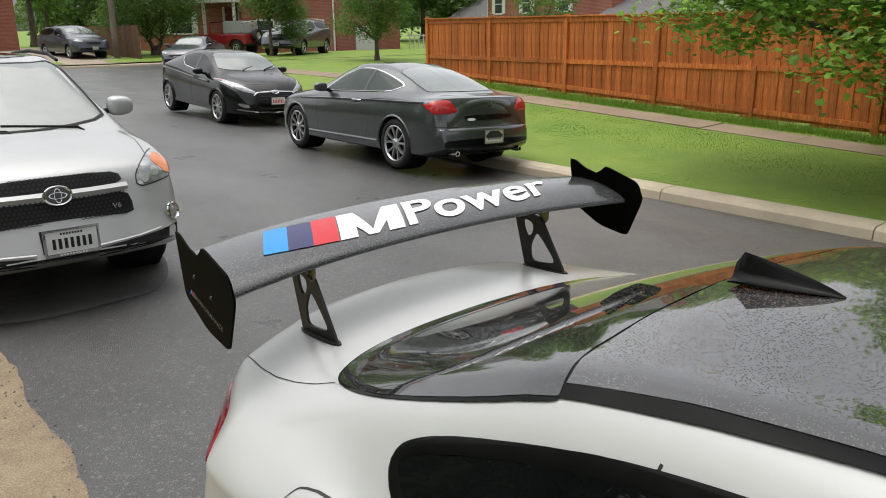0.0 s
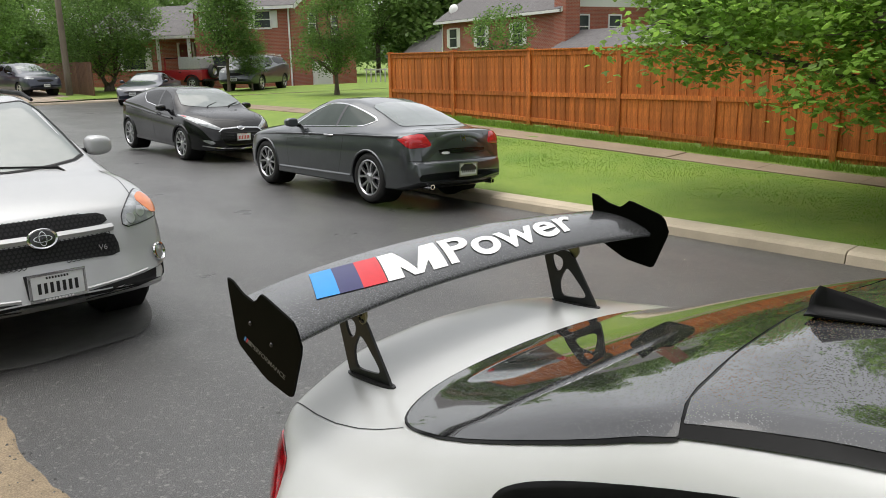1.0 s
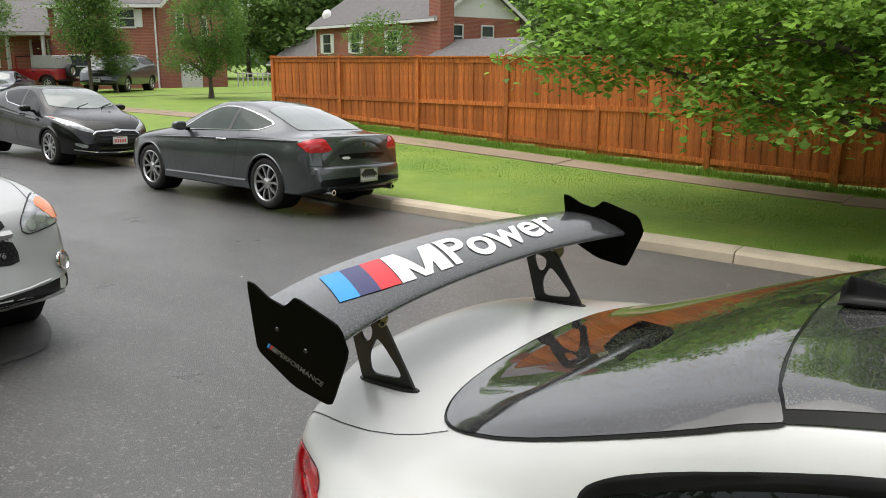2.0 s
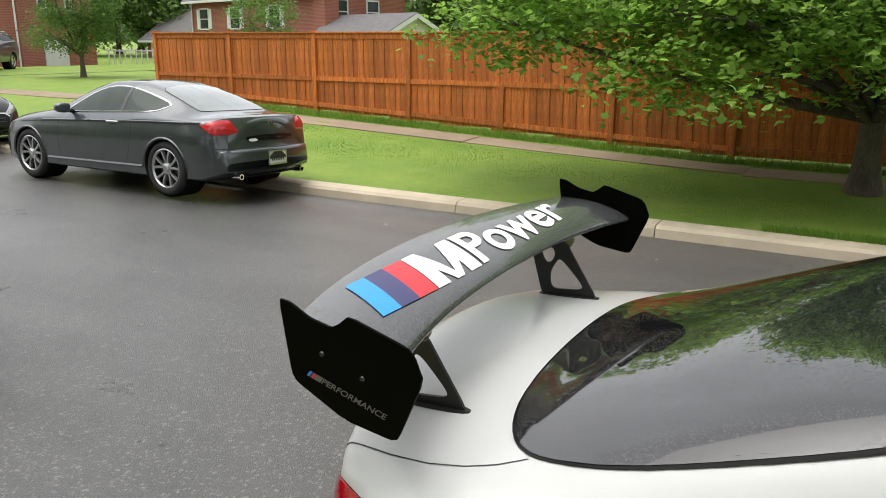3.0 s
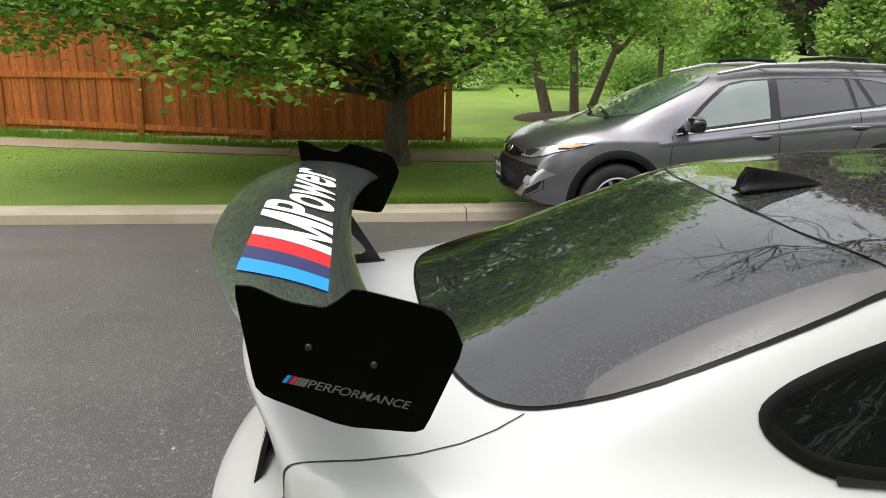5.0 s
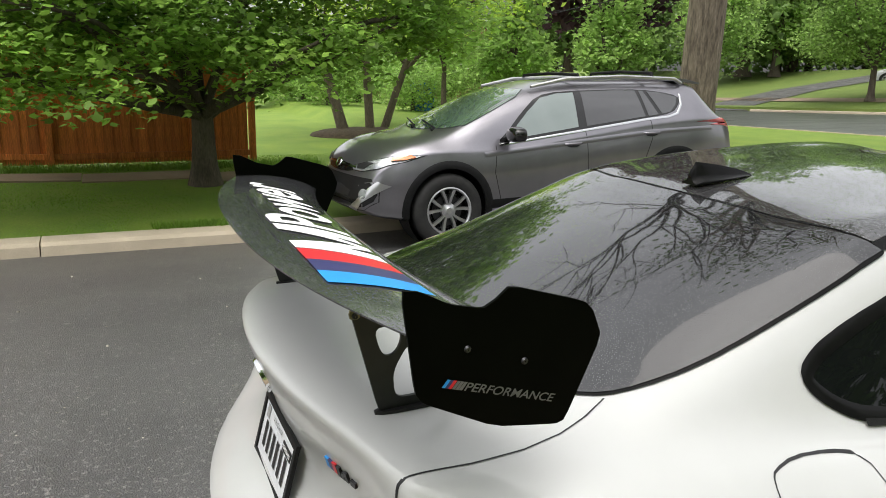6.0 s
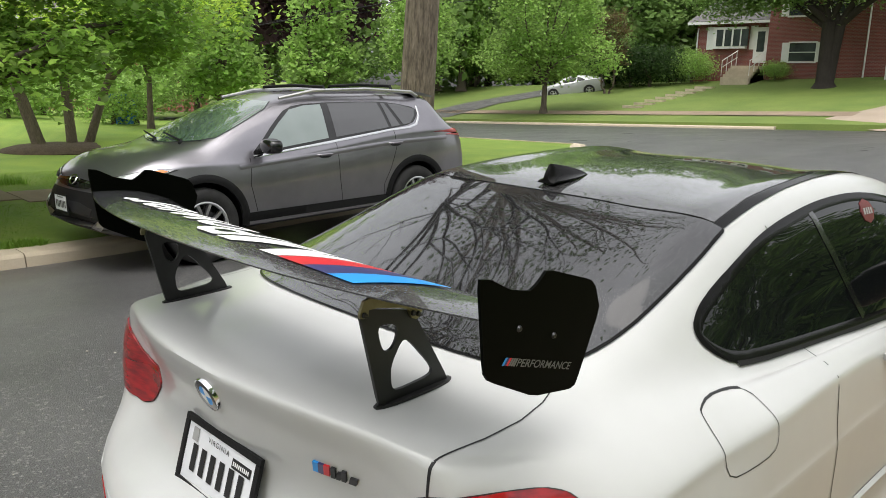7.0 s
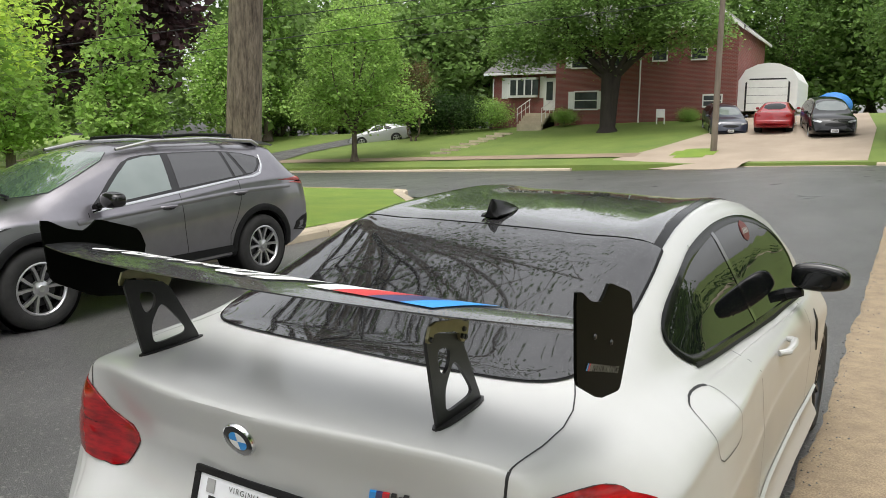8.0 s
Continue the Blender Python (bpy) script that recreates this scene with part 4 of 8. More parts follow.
def rear_wing(car, sh):
    M["carbon"] = drops(surf("carbon_weave", (0.008, 0.0085, 0.009), (0.075, 0.077, 0.079), 150, 0.24, coat=1.0, fine=0.7, fscale=420, detail=6), 160, 0.35, 0.34)
    xs, fs = np.linspace(-0.766, 0.766, 57), [0, .01, .03, .07, .13, .2, .3, .4, .5, .6, .7, .8, .9, .96, 1.0]
    bm = bmesh.new()
    rows = []
    for x in xs:
        rows.append([bm.verts.new(wing_at(x, f, 1)) for f in fs] + [bm.verts.new(wing_at(x, f, -1)) for f in fs[::-1]])
    n = len(rows[0])
    for r0, r1 in zip(rows, rows[1:]):
        for i in range(n):
            bm.faces.new((r0[i], r0[(i + 1) % n], r1[(i + 1) % n], r1[i]))
    bm.faces.new(rows[0])
    bm.faces.new(rows[-1])
    bmesh.ops.recalc_face_normals(bm, faces=bm.faces)
    wing = part("wing", bm, "carbon", car, "carbon fibre wing with coloured stripes and white blocks", 50)

    def vinyl(name, quad, mat, lab=""):
        """A flat shape of vinyl on the wing; quad in (x, f), in order."""
        bm = bmesh.new()
        k = 8
        g = [[None] * (k + 1) for _ in range(k + 1)]
        q = [np.array(p) for p in quad]
        for i in range(k + 1):
            for j in range(k + 1):
                u, v = i / k, j / k
                p = (q[0] * (1 - u) + q[1] * u) * (1 - v) + (q[3] * (1 - u) + q[2] * u) * v
                g[i][j] = bm.verts.new(wing_at(p[0], p[1], 1) + Vector((0, 0, 0.0025)))
        for i in range(k):
            for j in range(k):
                bm.faces.new((g[i][j], g[i + 1][j], g[i + 1][j + 1], g[i][j + 1]))
        bmesh.ops.recalc_face_normals(bm, faces=bm.faces)
        if sum(f.normal.z for f in bm.faces) < 0:
            bmesh.ops.reverse_faces(bm, faces=bm.faces)
        part(name, bm, mat, wing, lab, 50)
    def on_wing(x, y):
        """The point of the wing's upper skin over the place (x, y)."""
        a = abs(x) / 0.78
        y0, y1 = wing_edges(a)
        return x, min(1.0, max(0.0, (y0 - y) / (y0 - y1)))
    LOW, CAP, LEAN = .320, .166, .50

    def decal(u, v):
        """A point of the straight band of lettering: u across from its start, v up from its foot line."""
        return on_wing(.588 - u - LEAN * v, LOW - v)
    for a, b, mt in ((0, .075, "blue"), (.075, .155, "navystripe"), (.155, .240, "red")):
        vinyl("stripe", [decal(a, 0), decal(b, 0), decal(b, CAP), decal(a, CAP)], mt)
    # the white mark: two upright strokes and two slanting ones between them
    M0, M1 = .244, .475
    w = (M1 - M0) / 10
    for quad in (((0, 0), (2.6, 0), (2.6, 1), (0, 1)), ((2.6, .34), (4.2, 0), (5.4, 0), (2.6, 1)), ((4.6, 0), (5.8, 0), (7.4, .34), (7.4, 1)), ((7.4, 0), (10, 0), (10, 1), (7.4, 1))):
        vinyl("letter_stroke", [decal(M0 + p * w, q * CAP) for p, q in quad], "letter")

    def lift(u, v):
        x, f = decal(u, v)
        return wing_at(x, f, 1) + Vector((0, 0, .003))
    bm = writing("Power", .632, CAP, lambda u, v: lift(.490 + u, v), 0, .022, .018)
    if sum(f.normal.z for f in bm.faces) < 0:
        bmesh.ops.reverse_faces(bm, faces=bm.faces[:])
    part("lettering", bm, "letter", wing, "white vinyl word", 0)
    # end plates
    ep = pairs(".188,1.380 .215,1.377 .265,1.352 .318,1.341 .338,1.352 .362,1.372 .495,1.334 .512,1.318 .531,1.272 .472,1.136 .455,1.131 .345,1.146 .225,1.203 .212,1.220")
    for s in (1, -1):
        bm = bmesh.new()
        prism(bm, dense(rounded([(a, b + 0.008) for a, b in ep], 1, 0.12), 0.05), "x", s * 0.766, s * 0.772)
        e = part("end_plate", bm, "endplate", car, "flat black notched end plate", 20)
        for y, z in ((.294, 1.288), (.392, 1.256)):
            bm = bmesh.new()
            lathe(bm, [(.001, s * .7755), (.004, s * .7755), (.006, s * .772)], 14, "x", Matrix.Translation((0, y, z)))
            part("bolt", bm, "darkalloy", e)
        mt = Matrix.Translation((s * 0.7735, 0.352, 1.213)) @ Matrix.Rotation(radians(-15.5), 4, "X")
        for i, c in enumerate(("blue", "navystripe", "red")):
            bm = bmesh.new()
            bars(bm, lambda u, v: mt @ Vector((0, s * u, v)), -.101 + i * .0055, -.0955 + i * .0055, -.007, .007, 1, 0, .006)
            part("slash", bm, c, e, "", 0)
        bm = bmesh.new()
        bars(bm, lambda u, v: mt @ Vector((0, s * u, v)), -.084, -.066, -.007, .007, 3, .1, .006)
        part("print_mark", bm, "dimprint", e, "grey slanted mark", 0)
        bm = writing("PERFORMANCE", .160, .014, lambda u, v: mt @ Vector((s * .0003, s * (u - .063), v - .007)), .3, .012, .05)
        if sum(f.normal.x for f in bm.faces) * s < 0:
            bmesh.ops.reverse_faces(bm, faces=bm.faces[:])
        part("print", bm, "dimprint", e, "grey printed word", 0)
        # bracket: a cut-out upright plate with a foot
        x = s * 0.455
        bm = bmesh.new()
        outer = pairs(".205,1.262 .345,1.235 .455,1.062 .435,1.052 .275,1.048 .262,1.055")
        hole1 = pairs(".252,1.222 .300,1.215 .308,1.192 .296,1.165 .276,1.160 .262,1.178")
        hole2 = pairs(".318,1.178 .338,1.172 .408,1.098 .402,1.082 .312,1.072 .294,1.082 .290,1.128")
        plate_with_holes(bm, rounded(outer, 1, .1), [rounded(hole1, 2), rounded(hole2, 2, .2)], x - .004, x + .004)
        b = part("wing_bracket", bm, "anod", car, "black cut-out wing bracket bolted to the boot lid", 20)
        bm = bmesh.new()
        fz = [sh.at("z", x, y)[0].z for y in (.255, .465)]
        prism(bm, rounded([(x - .018, .255), (x + .018, .255), (x + .018, .465), (x - .018, .465)], 2), "z", 0.0, .006)
        for v in bm.verts:
            v.co.z += fz[0] + (fz[1] - fz[0]) * (v.co.y - .255) / .21 - .001
        part("foot", bm, "anod", b)
        bm = bmesh.new()
        arm = pairs(".200,1.245 .215,1.285 .31,1.272 .365,1.262 .368,1.24 .352,1.215 .335,1.222 .325,1.245 .225,1.262 .222,1.242")
        prism(bm, rounded(arm, 1, .2), "x", x + s * .005, x + s * .012)
        ar = part("adjuster_arm", bm, "gold", b, "bronze anodised adjuster arm", 20)
        for y, z in ((.213, 1.250), (.345, 1.246), (.352, 1.228), (.338, 1.232)):
            bm = bmesh.new()
            lathe(bm, [(.001, x + s * .017), (.005, x + s * .017), (.006, x + s * .012)], 10, "x", Matrix.Translation((0, y, z)))
            part("bolt", bm, "ink", ar)


def plate_with_holes(bm, outer, holes, a, b):
    """An upright plate in the y-z plane with holes through it."""
    loops = []
    for pts in [outer] + holes:
        vs = [bm.verts.new((a, p[0], p[1])) for p in pts]
        es = [bm.edges.new((vs[i], vs[(i + 1) % len(vs)])) for i in range(len(vs))]
        loops.append(es)
    g = bmesh.ops.triangle_fill(bm, use_beauty=True, use_dissolve=False, edges=[e for l in loops for e in l])
    faces = [f for f in g["geom"] if isinstance(f, bmesh.types.BMFace)]
    # drop triangles that fill a hole
    kill = []
    for f in faces:
        c = f.calc_center_median()
        for h in holes:
            if inside((c.y, c.z), h):
                kill.append(f)
                break
    if kill:
        bmesh.ops.delete(bm, geom=kill, context="FACES_ONLY")
    r = bmesh.ops.extrude_face_region(bm, geom=bm.faces[:])
    for v in r["geom"]:
        if isinstance(v, bmesh.types.BMVert):
            v.co.x = b
    bmesh.ops.recalc_face_normals(bm, faces=bm.faces)


def inside(p, poly):
    c = False
    n = len(poly)
    for i in range(n):
        a, b = poly[i], poly[(i + 1) % n]
        if (a[1] > p[1]) != (b[1] > p[1]) and p[0] < (b[0] - a[0]) * (p[1] - a[1]) / (b[1] - a[1]) + a[0]:
            c = not c
    return c


white_coupe()


# ---- other cars ----
class Spec:
    """The lines of a car body along its length, from its tail (0) forward."""

    def __init__(self, length, top, belt, edge, drop, half, sill="0:.3 .3:.22 4:.22 4.6:.28", bow=0.12):
        self.length, self.bow = length, bow
        self.top, self.belt, self.edge, self.drop, self.half, self.sill = (keyed(q) for q in (top, belt, edge, drop, half, sill))

    def section(self, y):
        t, b, e, m, s = self.top(y), self.belt(y), self.edge(y), self.half(y), self.sill(y)
        h = t - self.drop(y)
        e = min(e, m * 0.88)
        b = min(b, h - 0.012)
        c = b - s
        return [(0, t), (e * 0.55, t - (t - h) * 0.2), (e, h), (m * 0.935, b), (m * 0.972, b - 0.10 * c), (m, b - 0.32 * c), (m, s + 0.42 * c), (m * 0.975, s + 0.13 * c), (m * 0.86, s), (0, s)]

    def bend(self, x, y, z):
        L = self.length
        return self.bow * x * x * ((1 - smooth01(y / 0.9)) - (1 - smooth01((L - y) / 0.9)))


SEDAN = Spec(4.75, "0:.47 .01:.575 .03:.605 .07:.62 .085:.68 .11:.83 .14:.94 .175:.984 .3:1.0 .52:1.005 .64:1.025 .9:1.12 1.25:1.245 1.6:1.335 1.95:1.385 2.3:1.378 2.6:1.31 2.95:1.155 3.2:1.04 3.35:.99 3.5:.96 4.1:.865 4.45:.765 4.65:.62 4.75:.46",
             "0:.45 .03:.57 .08:.65 .115:.83 .16:.905 .22:.92 .5:.94 1.3:.955 2.0:.93 2.9:.89 3.4:.87 4.1:.785 4.45:.68 4.65:.55 4.75:.43", "0:.55 .1:.67 .5:.655 1.0:.60 1.6:.555 2.0:.55 2.6:.585 3.2:.68 4:.68 4.5:.60 4.75:.45",
             "0:.015 .5:.02 .9:.045 1.5:.065 2.3:.07 2.8:.055 3.4:.03 4.75:.015", "0:.74 .04:.80 .12:.855 .4:.90 .9:.922 3.6:.922 4.2:.89 4.5:.80 4.75:.62", "0:.34 .15:.26 .4:.21 4:.20 4.5:.24 4.75:.3", bow=0.26)
HATCH = Spec(4.3, "0:.50 .02:.66 .05:.80 .1:.95 .18:1.06 .3:1.13 .5:1.21 .7:1.275 1.0:1.34 1.4:1.39 1.9:1.405 2.3:1.38 2.6:1.29 2.9:1.14 3.12:1.035 3.25:.99 3.7:.92 4.0:.83 4.18:.70 4.26:.58 4.3:.46",
             "0:.48 .06:.85 .2:1.0 .6:1.06 1.2:1.03 2:.95 3:.89 3.7:.80 4.05:.70 4.3:.44", "0:.5 .1:.60 .5:.58 1:.56 1.8:.56 2.3:.57 2.9:.68 3.6:.67 4.0:.60 4.3:.45",
             "0:.015 .3:.04 1:.07 2.2:.07 3:.035 4.3:.015", "0:.72 .06:.82 .3:.885 .7:.905 1.6:.885 2.6:.885 3.4:.90 3.8:.865 4.1:.77 4.3:.62", bow=0.22)
SUV = Spec(4.62, "0:0.7 .02:0.86 .06:0.99 .12:1.09 .2:1.181 .32:1.316 .44:1.442 .5:1.51 .56:1.532 .8:1.559 1.4:1.586 2.0:1.591 2.4:1.573 2.65:1.527 2.9:1.442 3.2:1.307 3.5:1.177 3.68:1.109 3.8:1.085 4.1:1.035 4.35:0.95 4.46:0.87 4.54:0.74 4.6:0.6 4.62:0.52",
           "0:.68 .04:.9 .1:1.02 .25:1.12 .5:1.165 1.05:1.15 2.2:1.045 3.2:.955 3.8:.955 4.2:.90 4.45:.79 4.62:.50", "0:.58 .1:.64 .3:.64 .5:.62 1:.63 2.3:.61 2.8:.63 3.4:.71 4.2:.71 4.62:.55",
           "0:.015 .3:.05 .55:.08 1.0:.115 2.4:.115 2.9:.09 3.5:.05 4.62:.015", "0:.78 .06:.85 .25:.895 .7:.925 1.4:.915 3.0:.915 3.7:.93 4.2:.90 4.5:.82 4.62:.74", "0:.48 .2:.38 .5:.30 4:.28 4.45:.33 4.62:.42", bow=0.16)
NOSE = Spec(4.6, "0:.72 .015:.95 .04:1.15 .08:1.3 .16:1.47 .3:1.575 .5:1.635 1.0:1.675 1.8:1.70 2.3:1.69 2.55:1.655 2.75:1.585 3.0:1.455 3.25:1.31 3.45:1.205 3.6:1.15 3.8:1.12 4.05:1.07 4.25:1.015 4.36:.97 4.42:.935 4.455:.86 4.48:.76 4.51:.64 4.55:.55 4.6:.43",
            "0:.70 .03:.9 .08:1.02 .25:1.08 1:1.10 2.5:1.06 3.4:1.05 3.8:1.03 4.1:.985 4.3:.93 4.42:.86 4.5:.68 4.6:.41", "0:.58 .08:.62 .3:.61 1:.61 2.3:.58 2.75:.60 3.4:.70 4.0:.72 4.3:.68 4.45:.62 4.6:.56",
            "0:.015 .15:.03 .5:.06 2.3:.075 3:.055 3.5:.035 4.6:.02", "0:.78 .06:.85 .25:.895 .9:.9225 3.7:.9225 4.15:.905 4.35:.87 4.5:.82 4.6:.74", "0:.45 .2:.34 .5:.27 4:.27 4.45:.33 4.6:.40", bow=0.17)


def body(spec, car, paint, arches, n=46):
    L = spec.length
    ys = [0, .008, .02, .035, .05, .065, .08, .1, .13, .17, .22, .28] + span(.35, L - .4, .09) + [L - .32, L - .25, L - .19, L - .14, L - .1, L - .07, L - .045, L - .025, L - .01, L]
    sh = loft_body(ys, spec.section, arches, "body", paint, car, "", spec.bend, 4)
    for y, z, r, w in arches:
        for s in (1, -1):
            arch_liner(car, y, z, r, w, s)
    return sh


def mirrors(car, x, y, z, mat, w=.11, h=.075, d=.075):
    for s in (1, -1):
        bm = bmesh.new()
        puffed(bm, (s * x, y, z), (w, d, h), .6, s)
        m = part("door_mirror", bm, mat, car)
        bm = bmesh.new()
        tube(bm, [(s * (x - w - .06), y + .02, z - .05), (s * (x - w + .05), y, z - .03)], [.03, .022], 8)
        part("mirror_stalk", bm, "plastic", m)


def handle(car, sh, s, y, z, mat):
    h, n = sh.at("x+" if s > 0 else "x-", y, z)
    bm = bmesh.new()
    tube(bm, [(h.x + s * o, y + d, z) for o, d in ((.0, -.10), (.03, -.075), (.035, 0), (.03, .075), (0, .10))], [.010, .013, .014, .013, .010], 8)
    grip = part("door_handle", bm, mat, car)
    ax = "x+" if s > 0 else "x-"
    # flat black oval painted on the door as the handle's shade
    sh.pane("handle_cup", [(y + .085 * math.cos(a), z - .008 + .030 * math.sin(a)) for a in np.linspace(0, 2 * math.pi, 17)[:-1]], ax, "ink", grip, .003, 3, 0, "black oval painted as shade behind the handle", .03)


def dark_coupe():
    car = thing("charcoal_coupe", pose(-5.53, -5.43, 0.0, 0, 2.2, 180), "charcoal grey two-door coupe parked at the kerb, wet", "car", "parked cars")
    A = [(1.02, .34, .365, .86), (3.71, .34, .365, .86)]
    sh = body(SEDAN, car, "charcoal", A)
    for y, z, r, w in A:
        for s in (1, -1):
            wheel(car, y, .80, s, .338, .245, .215, 5, "twin")
            ring = [(y + (r + .006) * math.cos(a), z + (r + .006) * math.sin(a)) for a in np.linspace(0.0, math.pi, 26)]
            sh.strip("arch_lip", ring, "x+" if s > 0 else "x-", .03, "charcoal", car, .001, False, 0, "", .03, .012)
    sh.pane("rear_window", pairs("-.54,.72 -.3,.675 0,.66 .3,.675 .54,.72 .57,.80 .52,1.25 .49,1.46 .25,1.53 0,1.55 -.25,1.53 -.49,1.46 -.52,1.25 -.57,.80"), "z", "skyglass", car, .005, 6, 1, "rear window with pale sky reflection painted in")
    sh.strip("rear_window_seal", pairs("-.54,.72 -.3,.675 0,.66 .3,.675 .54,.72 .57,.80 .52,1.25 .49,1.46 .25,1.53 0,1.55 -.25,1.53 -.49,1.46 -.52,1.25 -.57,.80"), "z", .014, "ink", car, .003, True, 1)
    sh.pane("windscreen", pairs("-.50,2.42 0,2.50 .50,2.42 .62,2.95 .63,3.15 0,3.30 -.63,3.15 -.62,2.95"), "z", "skyglass", car, .005, 6, 1)
    sh.strip("boot_lip", [(-.66, .19), (-.4, .155), (0, .145), (.4, .155), (.66, .19)], "z", .035, "charcoal", car, .001, False, 0, "", .05, .014)
    for s, ax in ((1, "x+"), (-1, "x-")):
        w = pairs("1.09,1.105 1.16,1.055 1.30,1.01 1.9,.985 2.88,.94 2.96,.965 2.78,1.09 2.55,1.215 2.3,1.29 2.05,1.30 1.8,1.275 1.45,1.20")
        sh.strip("window_trim", w, ax, .015, "chrome", car, .004, True, 1, "bright chrome window surround", .03, .005)
        sh.pane("side_window", w, ax, "greenglass", car, .0035, 6, 1, "greenish side window")
        sh.strip("window_pillar", [(1.90, 1.29), (1.89, 1.15), (1.86, .99)], ax, .06, "gloss", car, .006)
        # black band below the raised crease: its shade drawn in colour
        sh.strip("side_crease", [(.45, .90), (1.2, .885), (2.4, .845), (3.4, .80), (3.9, .765)], ax, .014, "ink", car, .001)
        sh.strip("side_crease", [(.45, .918), (1.2, .903), (2.4, .863), (3.4, .818)], ax, .02, "charcoal", car, .001, False, 0, "", .05, .008)
        sh.strip("door_seam", [(1.62, .98), (1.60, .8), (1.64, .55), (1.72, .33)], ax, .007, "ink", car, .001)
        sh.strip("door_seam", [(3.02, .90), (3.06, .7), (3.02, .33)], ax, .007, "ink", car, .001)
        sh.strip("sill_line", [(1.42, .34), (3.3, .32)], ax, .035, "charcoal", car, .002, False, 0, "", .05, .014)
        handle(car, sh, s, 1.95, .865, "chrome")
        lamp = pairs(".50,.80 .545,.87 .59,.945 .66,.955 .74,.945 .82,.92 .862,.885 .855,.85 .84,.80 .80,.775 .6,.785")
        sh.pane("tail_lamp", [(s * a, b) for a, b in lamp], "y-", "brightlens", car, .008, 5, 0, "bright red tail lamp wrapping the corner", .03, .01, .012)
        sh.strip("lamp_seam", [(s * a, b) for a, b in lamp], "y-", .008, "ink", car, .003, True, 0, "", .03)
        sh.pane("headlamp", [(s * a, b) for a, b in pairs(".45,.66 .76,.74 .84,.70 .55,.60")], "y+", "lens", car, .006, 3, 1)
    sh.pane("boot_garnish", pairs("-.42,.765 .42,.765 .40,.70 -.40,.70"), "y-", "gloss", car, .004, 3, 1)
    sh.strip("boot_seam", pairs("-.43,.955 -.44,.80 -.40,.69 .40,.69 .44,.80 .43,.955"), "y-", .008, "ink", car, .002)
    sh.strip("bumper_seam", pairs("-.82,.615 -.4,.612 0,.612 .4,.612 .82,.615"), "y-", .008, "ink", car, .002)
    h, n = sh.at("y-", 0, .89)
    for x0, x1, z0, z1 in ((-.034, -.020, -.04, .04), (.020, .034, -.04, .04), (-.022, .022, -.008, .008)):
        bm = bbox(x0, x1, -.008, .0, z0, z1, bevel=.003, m=Matrix.Translation(h + n * .004) @ Matrix.Rotation(radians(-8), 4, "X"))
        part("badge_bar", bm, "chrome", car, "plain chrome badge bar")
    sh.pane("dealer_sticker", pairs("-.38,.725 -.26,.725 -.26,.69 -.38,.69"), "y-", "letter", car, .008, 2, 1)
    h, n = sh.at("y-", 0, .46)
    plate(car, (0, h.y - .030, .485), 0, frame_mat="alloy")
    sh.pane("bumper_vent", pairs("-.60,.30 .60,.30 .66,.27 -.66,.27"), "y-", "plastic", car, .006, 2, 0)
    for x in (-.56, .56):
        bm = bmesh.new()
        lathe(bm, [(.024, -.04), (.036, -.04), (.038, .0), (.038, .2)], 18, "y", Matrix.Translation((x, .13, .275)))
        part("tailpipe", bm, "chrome", car)
    mirrors(car, .985, 2.80, 1.0, "charcoal", .10, .065, .09)


